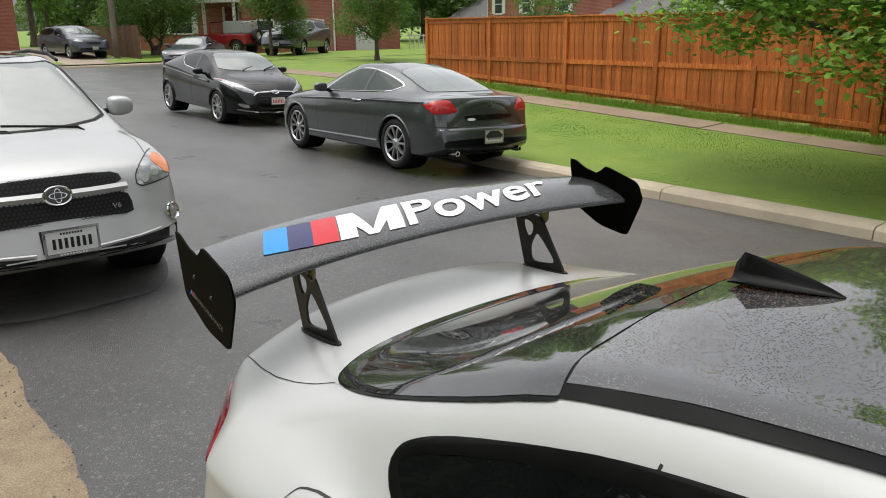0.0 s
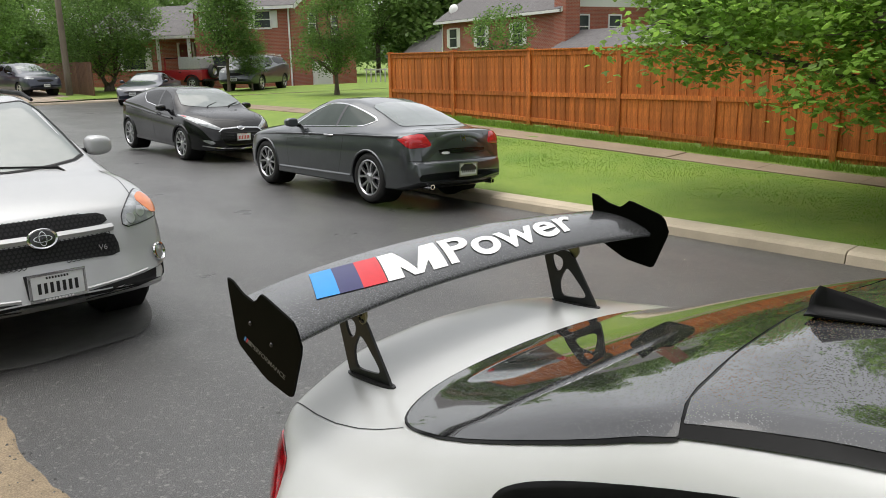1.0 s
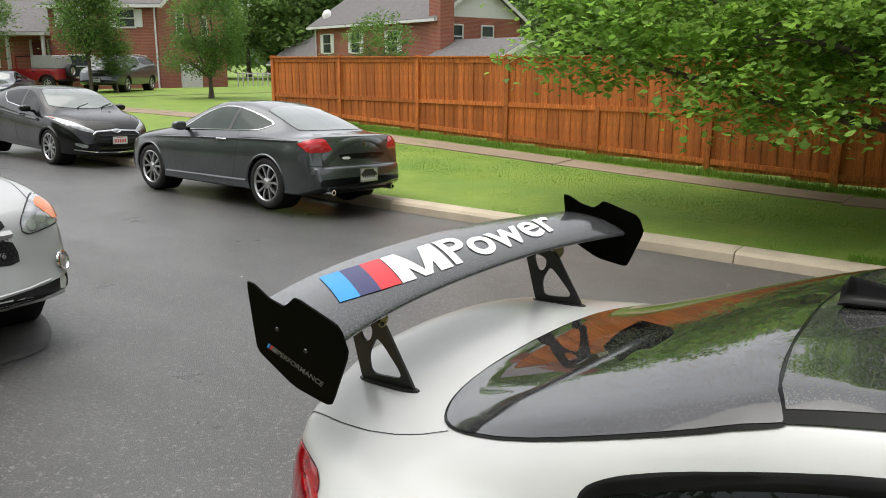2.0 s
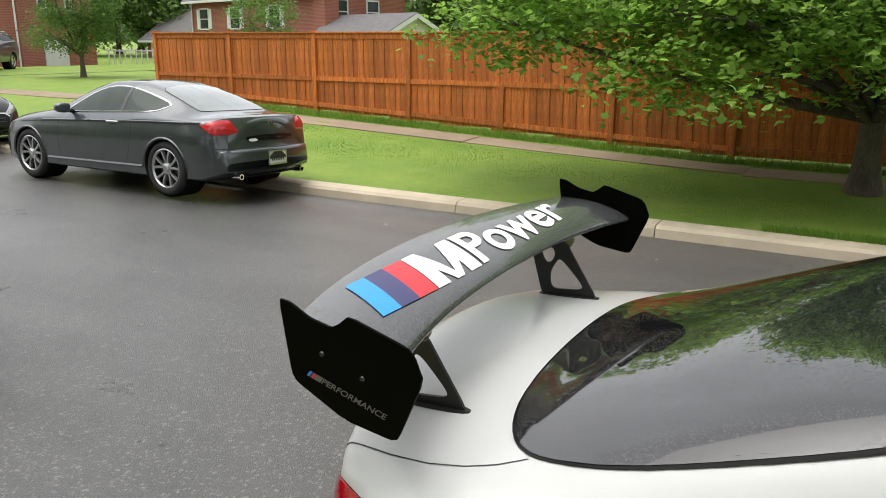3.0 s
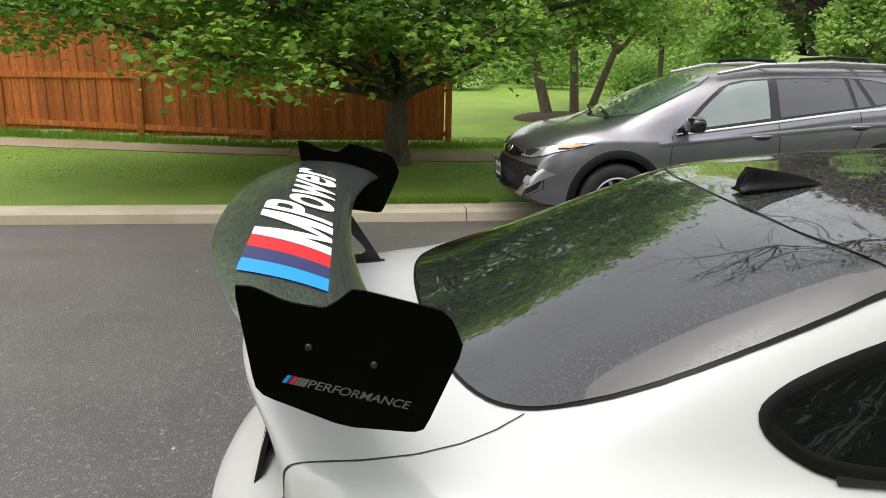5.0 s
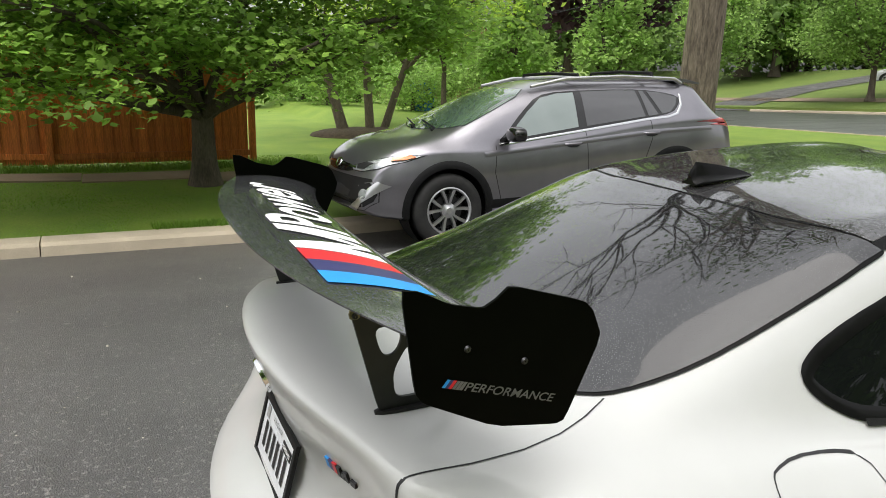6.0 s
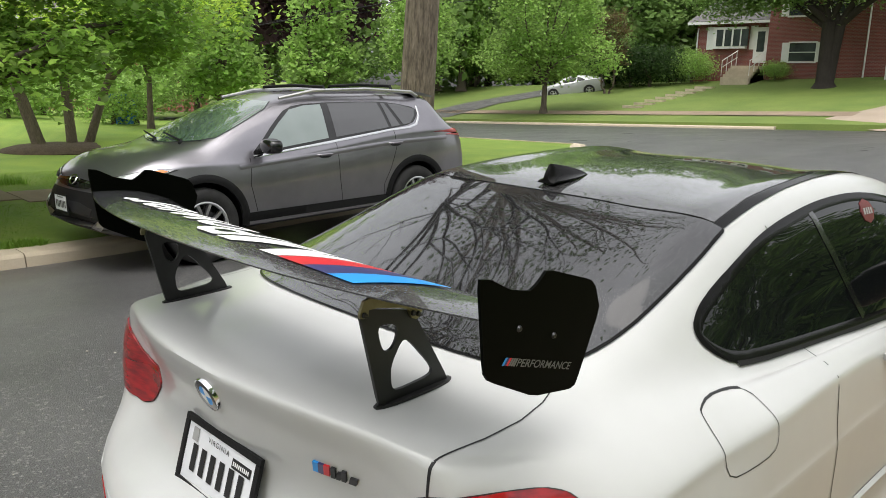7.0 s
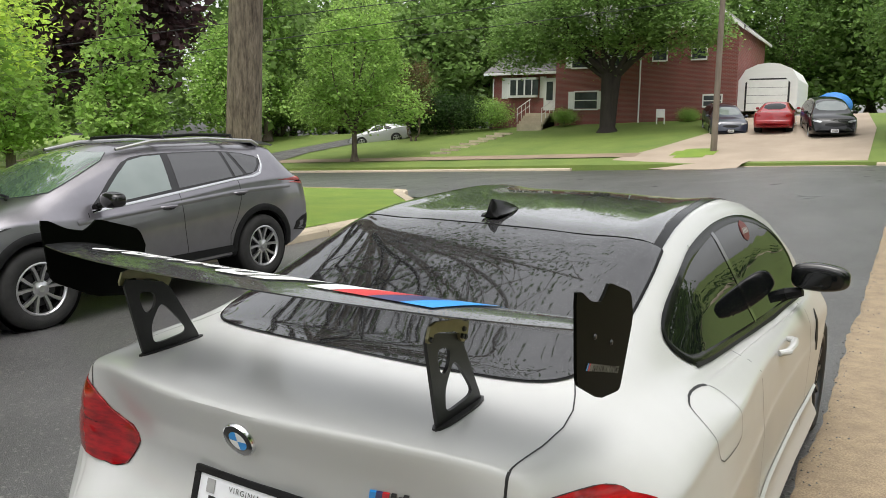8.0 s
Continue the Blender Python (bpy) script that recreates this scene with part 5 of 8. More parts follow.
def black_hatch():
    car = thing("black_hatchback", pose(-5.92, -16.60, 0.10, -1.5, -1.5, 0), "glossy black hatchback facing the coupe, parked at the kerb", "car", "parked cars")
    A = [(.70, .33, .36, .84), (3.38, .33, .36, .84)]
    sh = body(HATCH, car, "black", A)
    for y, z, r, w in A:
        for s in (1, -1):
            wheel(car, y, .785, s, .33, .25, .225, 5, "twin")
            ring = [(y + (r + .01) * math.cos(a), z + (r + .01) * math.sin(a)) for a in np.linspace(0.0, math.pi, 26)]
            sh.strip("arch_lip", ring, "x+" if s > 0 else "x-", .05, "black", car, .001, False, 0, "", .03, .02)
    ws = pairs("-.50,2.36 -.25,2.41 0,2.43 .25,2.41 .50,2.36 .63,2.85 .66,3.02 .3,3.14 0,3.17 -.3,3.14 -.66,3.02 -.63,2.85")
    sh.pane("windscreen", ws, "z", "skyglass", car, .005, 6, 1, "windscreen with pale sky reflection painted in")
    sh.strip("windscreen_seal", ws, "z", .018, "ink", car, .003, True, 1)
    for x in (-.3, .18):
        bm = bmesh.new()
        tube(bm, [(x, 3.16, 1.03), (x - .05, 3.11, 1.045), (x - .5 + .2, 2.98, 1.105)], [.012, .01, .006], 6)
        part("wiper", bm, "plastic", car)
    sh.pane("rear_window", pairs("-.48,.35 .48,.35 .46,.95 -.46,.95"), "z", "sideglass", car, .005, 4, 1)
    sh.strip("bonnet_seam", pairs("-.66,3.2 -.60,3.7 -.42,4.0 0,4.08 .42,4.0 .60,3.7 .66,3.2"), "z", .008, "ink", car, .001)
    for s, ax in ((1, "x+"), (-1, "x-")):
        w = pairs("1.22,1.235 1.36,1.14 1.55,1.06 2.2,.99 2.85,.945 2.93,.965 2.72,1.11 2.45,1.25 2.15,1.315 1.8,1.325 1.45,1.29")
        sh.pane("side_window", w, ax, "sideglass", car, .004, 6, 1, "dark side window")
        sh.strip("window_trim", pairs("1.22,1.235 1.36,1.14 1.55,1.06 2.2,.99"), ax, .014, "chrome", car, .005, False, 0, "", .03, .003)
        sh.strip("window_pillar", [(2.06, 1.32), (2.10, 1.15), (2.16, .995)], ax, .07, "black", car, .006)
        sh.strip("door_seam", [(2.06, .99), (2.0, .75), (2.1, .35)], ax, .008, "ink", car, .001)
        sh.strip("side_crease", [(.35, .98), (1.0, .93), (2.0, .85), (3.0, .80)], ax, .05, "black", car, .002, False, 0, "", .05, .018)
        handle(car, sh, s, 2.28, .88, "black")
        hl = pairs(".36,.63 .44,.69 .60,.78 .74,.86 .82,.895 .85,.86 .80,.77 .66,.69 .50,.64")
        sh.pane("headlamp", [(s * a, b) for a, b in hl], "y+", "lens", car, .008, 4, 1, "clear swept headlamp", .03, .01, .01)
        sh.pane("side_marker", [(s * a, b) for a, b in pairs(".795,.866 .81,.88 .825,.874 .81,.85")], "y+", "pinklens", car, .014, 2, 0)
        sh.pane("fog_lamp", [(s * a, b) for a, b in pairs(".54,.40 .70,.46 .75,.43 .62,.35")], "y+", "lens", car, .008, 3, 1)
        sh.pane("tail_lamp", [(s * a, b) for a, b in pairs(".58,1.02 .80,1.06 .865,.98 .62,.90")], "y-", "brightlens", car, .008, 3, 1)
    mouth = pairs("-.46,.60 -.38,.655 0,.675 .38,.655 .46,.60 .42,.42 .28,.33 -.28,.33 -.42,.42")
    sh.pane("grille", mouth, "y+", "plastic", car, .006, 4, 1)
    sh.strip("grille_frame", mouth, "y+", .014, "gloss", car, .008, True, 1)
    sh.strip("grille_bar", pairs("-.46,.60 -.38,.655 0,.675 .38,.655 .46,.60"), "y+", .022, "chrome", car, .012, False, 0, "bright bar over the grille", .03, .004)
    for z in (.40, .46, .52, .58):
        sh.strip("grille_slat", [(-.36, z), (.36, z)], "y+", .015, "gloss", car, .012)
    sh.strip("bumper_lip", pairs("-.74,.33 -.4,.28 0,.27 .4,.28 .74,.33"), "y+", .02, "alloy", car, .008)
    h, n = sh.at("y+", 0, .665)
    bm = bmesh.new()
    lathe(bm, [(.045, .0), (.062, .004), (.066, .0)], 28, "z", Matrix.Translation(h + n * .012) @ n.to_track_quat("Z", "Y").to_matrix().to_4x4() @ Matrix.Diagonal((1.25, .7, 1, 1)))
    part("badge", bm, "chrome", car, "plain oval chrome badge")
    plate(car, (0, 4.325, .50), 180, ink="red")
    mirrors(car, .97, 2.66, 1.0, "black", .10, .065, .09)


def grey_suv():
    car = thing("grey_suv", pose(-5.97, 6.56, 0.055, -1.8, 1.2, 180), "metallic dark grey sport utility vehicle with silver roof rails", "car", "parked cars")
    A = [(1.0, .37, .42, .86), (3.70, .37, .42, .86)]
    sh = body(SUV, car, "grey", A)
    for y, z, r, w in A:
        for s in (1, -1):
            wheel(car, y, .81, s, .36, .235, .225, 5, "twin")
            ring = [(y + (r + .02) * math.cos(a), z + (r + .02) * math.sin(a)) for a in np.linspace(-.25, math.pi + .25, 30)]
            sh.strip("arch_trim", ring, "x+" if s > 0 else "x-", .075, "plastic", car, .003, False, 0, "", .03, .012)
    ws = pairs("-.55,2.66 -.3,2.72 0,2.74 .3,2.72 .55,2.66 .67,3.2 .70,3.50 .3,3.66 0,3.69 -.3,3.66 -.70,3.50 -.67,3.2")
    sh.pane("windscreen", ws, "z", "screen", car, .005, 8, 1, "windscreen with green tree reflection painted in")
    sh.strip("windscreen_seal", ws, "z", .018, "ink", car, .003, True, 1)
    for x0, x1 in ((-.5, .1), (.05, .55)):
        bm = bmesh.new()
        tube(bm, [(x0, 3.70, 1.115), (x0 + .03, 3.66, 1.135), (x1, 3.56, 1.185)], [.014, .012, .008], 6)
        part("wiper", bm, "plastic", car)
    sh.pane("rear_window", pairs("-.52,.16 .52,.16 .50,.42 -.50,.42"), "z", "privacy", car, .006, 4, 1)
    for s, ax in ((1, "x+"), (-1, "x-")):
        band = pairs(".80,1.365 .88,1.271 .99,1.195 1.3,1.159 2.15,1.075 3.02,0.985 3.14,0.985 3.0,1.09 2.78,1.28 2.58,1.42 2.3,1.46 1.5,1.46 1.15,1.438")
        sh.pane("window_surround", band, ax, "gloss", car, .003, 6, 1)
        fr = pairs("2.19,1.095 2.98,1.01 3.03,1.015 2.90,1.127 2.72,1.28 2.55,1.397 2.36,1.433 2.15,1.44")
        re = pairs("1.35,1.17 2.09,1.1 2.06,1.445 1.6,1.447 1.38,1.44")
        q2 = pairs("1.18,1.185 1.31,1.172 1.335,1.438 1.28,1.433")
        qu = pairs(".86,1.357 .92,1.275 1.02,1.204 1.13,1.19 1.23,1.426 1.08,1.411")
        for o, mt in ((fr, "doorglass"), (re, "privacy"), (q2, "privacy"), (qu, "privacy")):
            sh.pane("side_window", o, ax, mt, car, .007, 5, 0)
        sh.strip("window_trim", pairs(".80,1.388 .84,1.28 .93,1.19 1.06,1.159 1.35,1.141 2.15,1.058 3.12,0.962"), ax, .022, "chrome", car, .004, False, 0, "chrome strip under the windows", .04, .004)
        sh.strip("door_seam", [(2.12, 1.06), (2.12, .7), (2.08, .36)], ax, .008, "ink", car, .001)
        sh.strip("door_seam", [(3.16, .96), (3.20, .7), (3.12, .36)], ax, .008, "ink", car, .001)
        sh.strip("door_seam", [(1.30, 1.14), (1.30, .95), (1.40, .72), (1.50, .55), (1.50, .36)], ax, .008, "ink", car, .001)
        sh.strip("sill_cladding", [(1.40, .36), (3.3, .36)], ax, .15, "plastic", car, .003, False, 0, "", .05, .012)
        sh.strip("side_crease", [(.5, 1.02), (1.3, 1.01), (2.2, .95), (3.3, .88)], ax, .05, "grey", car, .001, False, 0, "", .05, .010)
        for y, z in ((2.29, .935), (1.31, 1.0)):
            handle(car, sh, s, y, z, "grey")
        hl = pairs(".36,.795 .52,.83 .70,.875 .84,.915 .885,.905 .87,.86 .78,.80 .60,.765 .42,.765")
        sh.pane("headlamp", [(s * a, b) for a, b in hl], "y+", "lens", car, .008, 4, 0, "clear narrow headlamp", .03, .01, .008)
        sh.strip("lamp_seam", [(s * a, b) for a, b in hl], "y+", .014, "ink", car, .004, True, 0, "", .03)
        sh.pane("lamp_inner", [(s * a, b) for a, b in pairs(".48,.815 .62,.845 .70,.84 .62,.785 .50,.78")], "y+", "ink", car, .018, 2, 0)
        sh.pane("side_marker", [(s * a, b) for a, b in pairs(".80,.893 .86,.908 .88,.896 .865,.873 .82,.86")], "y+", "amber", car, .018, 2, 0)
        sh.pane("fog_surround", [(s * a, b) for a, b in pairs(".60,.64 .80,.68 .83,.52 .72,.42 .58,.48")], "y+", "plastic", car, .006, 3, 1)
        sh.strip("bumper_wing", [(s * a, b) for a, b in pairs(".84,.66 .76,.56 .66,.46 .52,.42")], "y+", .075, "alloy", car, .010, False, 0, "silver bumper insert", .03, .014)
        h, n = sh.at("y+", s * .72, .56)
        bm = bmesh.new()
        lathe(bm, [(.052, .0), (.05, .01), (.04, .012), (.001, .008)], 24, "z", Matrix.Translation(h + n * .010) @ n.to_track_quat("Z", "Y").to_matrix().to_4x4())
        part("fog_lamp", bm, "lens", car, "small round fog lamp")
        sh.pane("tail_lamp", [(s * a, b) for a, b in pairs(".55,1.06 .78,1.12 .87,1.115 .905,1.09 .89,1.045 .80,1.00 .56,.98")], "y-", "pinklens", car, .010, 4, 1, "pale red tail lamp", .03, .01, .012)
        sh.pane("rear_bumper_corner", [(s * a, b) for a, b in pairs(".60,.62 .84,.66 .90,.62 .90,.44 .60,.44")], "y-", "plastic", car, .006, 3, 1)
        # roof rail
        bm = bmesh.new()
        tube(bm, [(s * .60, .70, 1.5), (s * .60, .80, 1.55), (s * .60, 1.5, 1.591), (s * .59, 2.2, 1.582), (s * .58, 2.62, 1.514)], [.020, .024, .024, .024, .016], 8)
        part("roof_rail", bm, "alloy", car, "silver roof rail")
    for y in (1.10, 2.05):
        bm = bmesh.new()
        tube(bm, [(-.60, y, 1.582), (-.58, y, 1.622), (0, y, 1.64), (.58, y, 1.622), (.60, y, 1.582)], .018, 8)
        part("cross_bar", bm, "plastic", car, "black roof cross bar")
    sh.pane("front_bumper_cladding", pairs("-.84,.70 -.5,.715 .5,.715 .84,.70 .82,.42 .5,.38 -.5,.38 -.82,.42"), "y+", "plastic", car, .004, 6, 1, "black plastic lower bumper")
    sh.pane("grille", pairs("-.42,.80 0,.825 .42,.80 .40,.745 0,.73 -.40,.745"), "y+", "gloss", car, .006, 3, 1)
    sh.strip("grille_bar", pairs("-.46,.79 0,.80 .46,.79"), "y+", .018, "chrome", car, .012)
    h, n = sh.at("y+", 0, .80)
    bm = bmesh.new()
    lathe(bm, [(.055, .0), (.064, .008), (.07, .0)], 28, "z", Matrix.Translation(h + n * .016) @ n.to_track_quat("Z", "Y").to_matrix().to_4x4() @ Matrix.Diagonal((1.15, .75, 1, 1)))
    part("badge", bm, "chrome", car, "plain oval chrome badge")
    sh.pane("lower_grille", pairs("-.52,.62 .52,.62 .44,.44 -.44,.44"), "y+", "ink", car, .006, 3, 1)
    plate(car, (0, 4.65, .60), 180)
    sh.pane("rear_bumper_cladding", pairs("-.8,.58 .8,.58 .78,.44 -.78,.44"), "y-", "plastic", car, .006, 3, 0)
    bm = bmesh.new()
    prism(bm, [(.40, 1.5), (.62, 1.55), (.80, 1.563), (.80, 1.536), (.62, 1.514), (.42, 1.482)], "x", -.56, .56)
    part("tail_spoiler", bm, "grey", car, "roof spoiler over the tailgate")
    mirrors(car, 1.03, 3.00, 1.07, "gloss", .13, .075, .10)


def silver_suv():
    car = thing("silver_suv", pose(0.27, -7.93, 0.0, 0, 0, 0), "silver sport utility vehicle facing the white coupe, wet", "car", "parked cars")
    A = [(1.0, .36, .40, .86), (3.56, .36, .40, .86)]
    sh = body(NOSE, car, "silver", A)
    for y, z, r, w in A:
        for s in (1, -1):
            wheel(car, y, .80, s, .36, .23, .225, 5, "single")
            ring = [(y + (r + .012) * math.cos(a), z + (r + .012) * math.sin(a)) for a in np.linspace(0.05, math.pi - .05, 26)]
            sh.strip("arch_lip", ring, "x+" if s > 0 else "x-", .05, "silver", car, .004, False, 0, "", .03, .014)
    sh.pane("windscreen", pairs("-.53,2.56 -.3,2.62 0,2.64 .3,2.62 .53,2.56 .655,3.2 .675,3.40 .3,3.54 0,3.57 -.3,3.54 -.675,3.40 -.655,3.2"), "z", "skyglass", car, .005, 8, 1, "faintly green windscreen with pale sky reflection painted in")
    sh.strip("windscreen_seal", pairs("-.53,2.56 -.3,2.62 0,2.64 .3,2.62 .53,2.56 .655,3.2 .675,3.40 .3,3.54 0,3.57 -.3,3.54 -.675,3.40 -.655,3.2"), "z", .026, "plastic", car, .006, True, 1)
    sh.pane("sunroof", pairs("-.36,1.9 .36,1.9 .38,2.45 -.38,2.45"), "z", "sideglass", car, .005, 3, 1)
    for x0, x1 in ((-.45, .1), (.05, .5)):
        bm = bmesh.new()
        tube(bm, [(x0, 3.60, 1.135), (x0 + .03, 3.55, 1.165), (x1, 3.47, 1.205)], [.014, .012, .008], 6)
        part("wiper", bm, "plastic", car)
    for s, ax in ((1, "x+"), (-1, "x-")):
        for o in (pairs("2.06,1.115 3.05,1.055 3.10,1.065 2.98,1.17 2.72,1.40 2.55,1.50 2.05,1.54"), pairs("1.14,1.16 1.96,1.115 1.95,1.53 1.2,1.50"), pairs(".42,1.27 .50,1.18 1.02,1.16 1.10,1.49 .52,1.40")):
            sh.pane("side_window", o, ax, "sideglass", car, .004, 5, 1)
        sh.strip("door_seam", [(2.03, 1.08), (2.0, .36)], ax, .008, "ink", car, .001)
        sh.strip("door_seam", [(3.10, 1.0), (3.05, .36)], ax, .008, "ink", car, .001)
        sh.strip("bonnet_seam", [(s * .70, 3.62), (s * .735, 3.9), (s * .70, 4.25), (s * .58, 4.40)], "z", .008, "ink", car, .001)
        handle(car, sh, s, 2.2, .94, "silver")
        hl = pairs(".55,.80 .56,.90 .635,.955 .73,1.0 .795,1.01 .85,.955 .865,.865 .83,.84 .70,.815")
        sh.strip("lamp_seam", [(s * a, b) for a, b in hl], "y+", .014, "ink", car, .003, True, 1)
        sh.pane("headlamp", [(s * a, b) for a, b in hl], "y+", "lens", car, .008, 5, 1, "clear headlamp with amber corner", .03, .01, .004)
        sh.pane("turn_signal", [(s * a, b) for a, b in pairs(".70,.965 .78,.995 .835,.95 .85,.87 .80,.855 .745,.90")], "y+", "amber", car, .016, 4, 1)
        for cx, cz, rr in ((.615, .855, .034), (.70, .885, .034), (.765, .90, .026)):
            sh.pane("reflector_bowl", [(s * (cx + rr * math.cos(a)), cz + rr * math.sin(a)) for a in np.linspace(0, 2 * math.pi, 14)[:-1]], "y+", "alloy", car, .014, 3, 0)
        h, n = sh.at("y+", s * .785, .585)
        mt = Matrix.Translation(h + n * .004) @ n.to_track_quat("Z", "Y").to_matrix().to_4x4()
        bm = bmesh.new()
        lathe(bm, [(.072, .0), (.07, .012), (.058, .014), (.05, -.004)], 28, "z", mt)
        f = part("fog_lamp", bm, "chrome", car, "round fog lamp with chrome ring")
        bm = bmesh.new()
        lathe(bm, [(.05, .002), (.03, .008), (.001, .010)], 24, "z", mt)
        part("lens", bm, "lens", f)
        bm = bmesh.new()
        tube(bm, [(s * .60, .55, 1.60), (s * .60, .62, 1.66), (s * .60, 1.4, 1.70), (s * .585, 2.2, 1.69), (s * .58, 2.5, 1.64)], [.016, .018, .018, .018, .014], 8)
        part("roof_rail", bm, "plastic", car, "dark roof rail")
        sh.pane("air_dam", [(s * a, b) for a, b in pairs(".20,.44 .62,.47 .80,.50 .80,.42 .6,.40 .2,.38")], "y+", "plastic", car, .006, 3, 0)
        sh.strip("bumper_blade", [(s * .20, .455), (s * .50, .47), (s * .66, .49)], "y+", .02, "silver", car, .010, False, 0, "bright bumper strip", .04, .006)
    # grille: upper and lower honeycomb with a silver bar
    up = pairs("-.43,.925 -.25,.935 0,.937 .25,.935 .43,.925 .455,.85 .25,.845 0,.845 -.25,.845 -.455,.85")
    lo = pairs("-.465,.79 -.25,.785 0,.785 .25,.785 .465,.79 .495,.70 .49,.625 .25,.648 0,.655 -.25,.648 -.49,.625 -.495,.70")
    for o in (up, lo):
        sh.pane("grille_opening", o, "y+", "ink", car, .003, 4, 1)
        xs0, zs0 = min(p[0] for p in o), min(p[1] for p in o)
        bm = bmesh.new()
        r = .017
        for i in range(-40, 41):
            for j in range(0, 12):
                cx, cz = i * r * 1.8 + (j % 2) * r * .9, zs0 + j * r * 1.55
                if abs(cx) > .62 or not inside((cx * 1.04, cz), o):
                    continue
                if sh.at("y+", cx, cz + r)[1].z > .55:
                    continue
                ring, ring2 = [], []
                for k in range(6):
                    a = math.pi / 6 + k * math.pi / 3
                    for rr, dst in ((r, ring), (r * .72, ring2)):
                        h, n = sh.at("y+", cx + rr * math.cos(a), cz + rr * math.sin(a))
                        dst.append(bm.verts.new(h + n * .009))
                for k in range(6):
                    bm.faces.new((ring[k], ring[(k + 1) % 6], ring2[(k + 1) % 6], ring2[k]))
        tagged(part("grille_mesh", bm, "plastic", car, "", 0), kind="stuff")
    sh.strip("grille_bar", pairs("-.47,.82 -.25,.818 0,.818 .25,.818 .47,.82"), "y+", .050, "silver", car, .012, False, 0, "", .04, .02)
    h, n = sh.at("y+", 0, .815)
    mt = Matrix.Translation(h + n * .036) @ n.to_track_quat("Z", "Y").to_matrix().to_4x4()
    bm = bmesh.new()
    lathe(bm, [(.078, -.02), (.086, .0), (.080, .008), (.070, .004)], 36, "z", mt @ Matrix.Diagonal((1.12, .80, 1, 1)))
    b = part("badge", bm, "chrome", car, "plain oval chrome badge on black")
    bm = bmesh.new()
    lathe(bm, [(.070, .002), (.001, .003)], 36, "z", mt @ Matrix.Diagonal((1.12, .80, 1, 1)))
    part("badge_ground", bm, "gloss", b)
    bm = bmesh.new()
    lathe(bm, [(.050, .004), (.052, .008), (.058, .008), (.060, .004)], 30, "z", mt @ Matrix.Diagonal((1.0, .38, 1, 1)))
    lathe(bm, [(.050, .004), (.052, .008), (.058, .008), (.060, .004)], 30, "z", mt @ Matrix.Diagonal((.42, .85, 1, 1)))
    part("badge_oval", bm, "chrome", b)
    # engine mark on the grille
    cu = bpy.data.curves.new("v6", "FONT")
    cu.body, cu.size, cu.extrude = "V6", .055, .003
    cu.align_x = "CENTER"
    cu.materials.append(M["chrome"])
    h, n = sh.at("y+", -.37, .705)
    tx = new("engine_mark", cu)
    tx.parent = car
    tx.matrix_local = Matrix.Translation((-.375, h.y + .02, .685)) @ Euler((radians(90), 0, radians(180))).to_matrix().to_4x4()
    tx["label"] = "small chrome V6 mark"
    p = plate(car, (-.02, 4.625, .535), 180, w=.33, h=.16, frame_mat="chrome")
    sh.pane("plate_mount", pairs("-.175,.60 .155,.60 .155,.455 -.175,.455"), "y+", "plastic", car, .006, 2, 0)
    m = pose(-.02, 4.625, .535, 0, 0, 180)
    bm = bmesh.new()
    bars(bm, lambda u, v: m @ Vector((u, -0.012, v)), -.09, .09, -.089, -.078, 9, 0.3)
    part("frame_print", bm, "letter", p, "white bars of writing", 0)
    mirrors(car, .93, 2.95, 1.255, "silver", .105, .085, .11)


dark_coupe()
black_hatch()
grey_suv()
silver_suv()


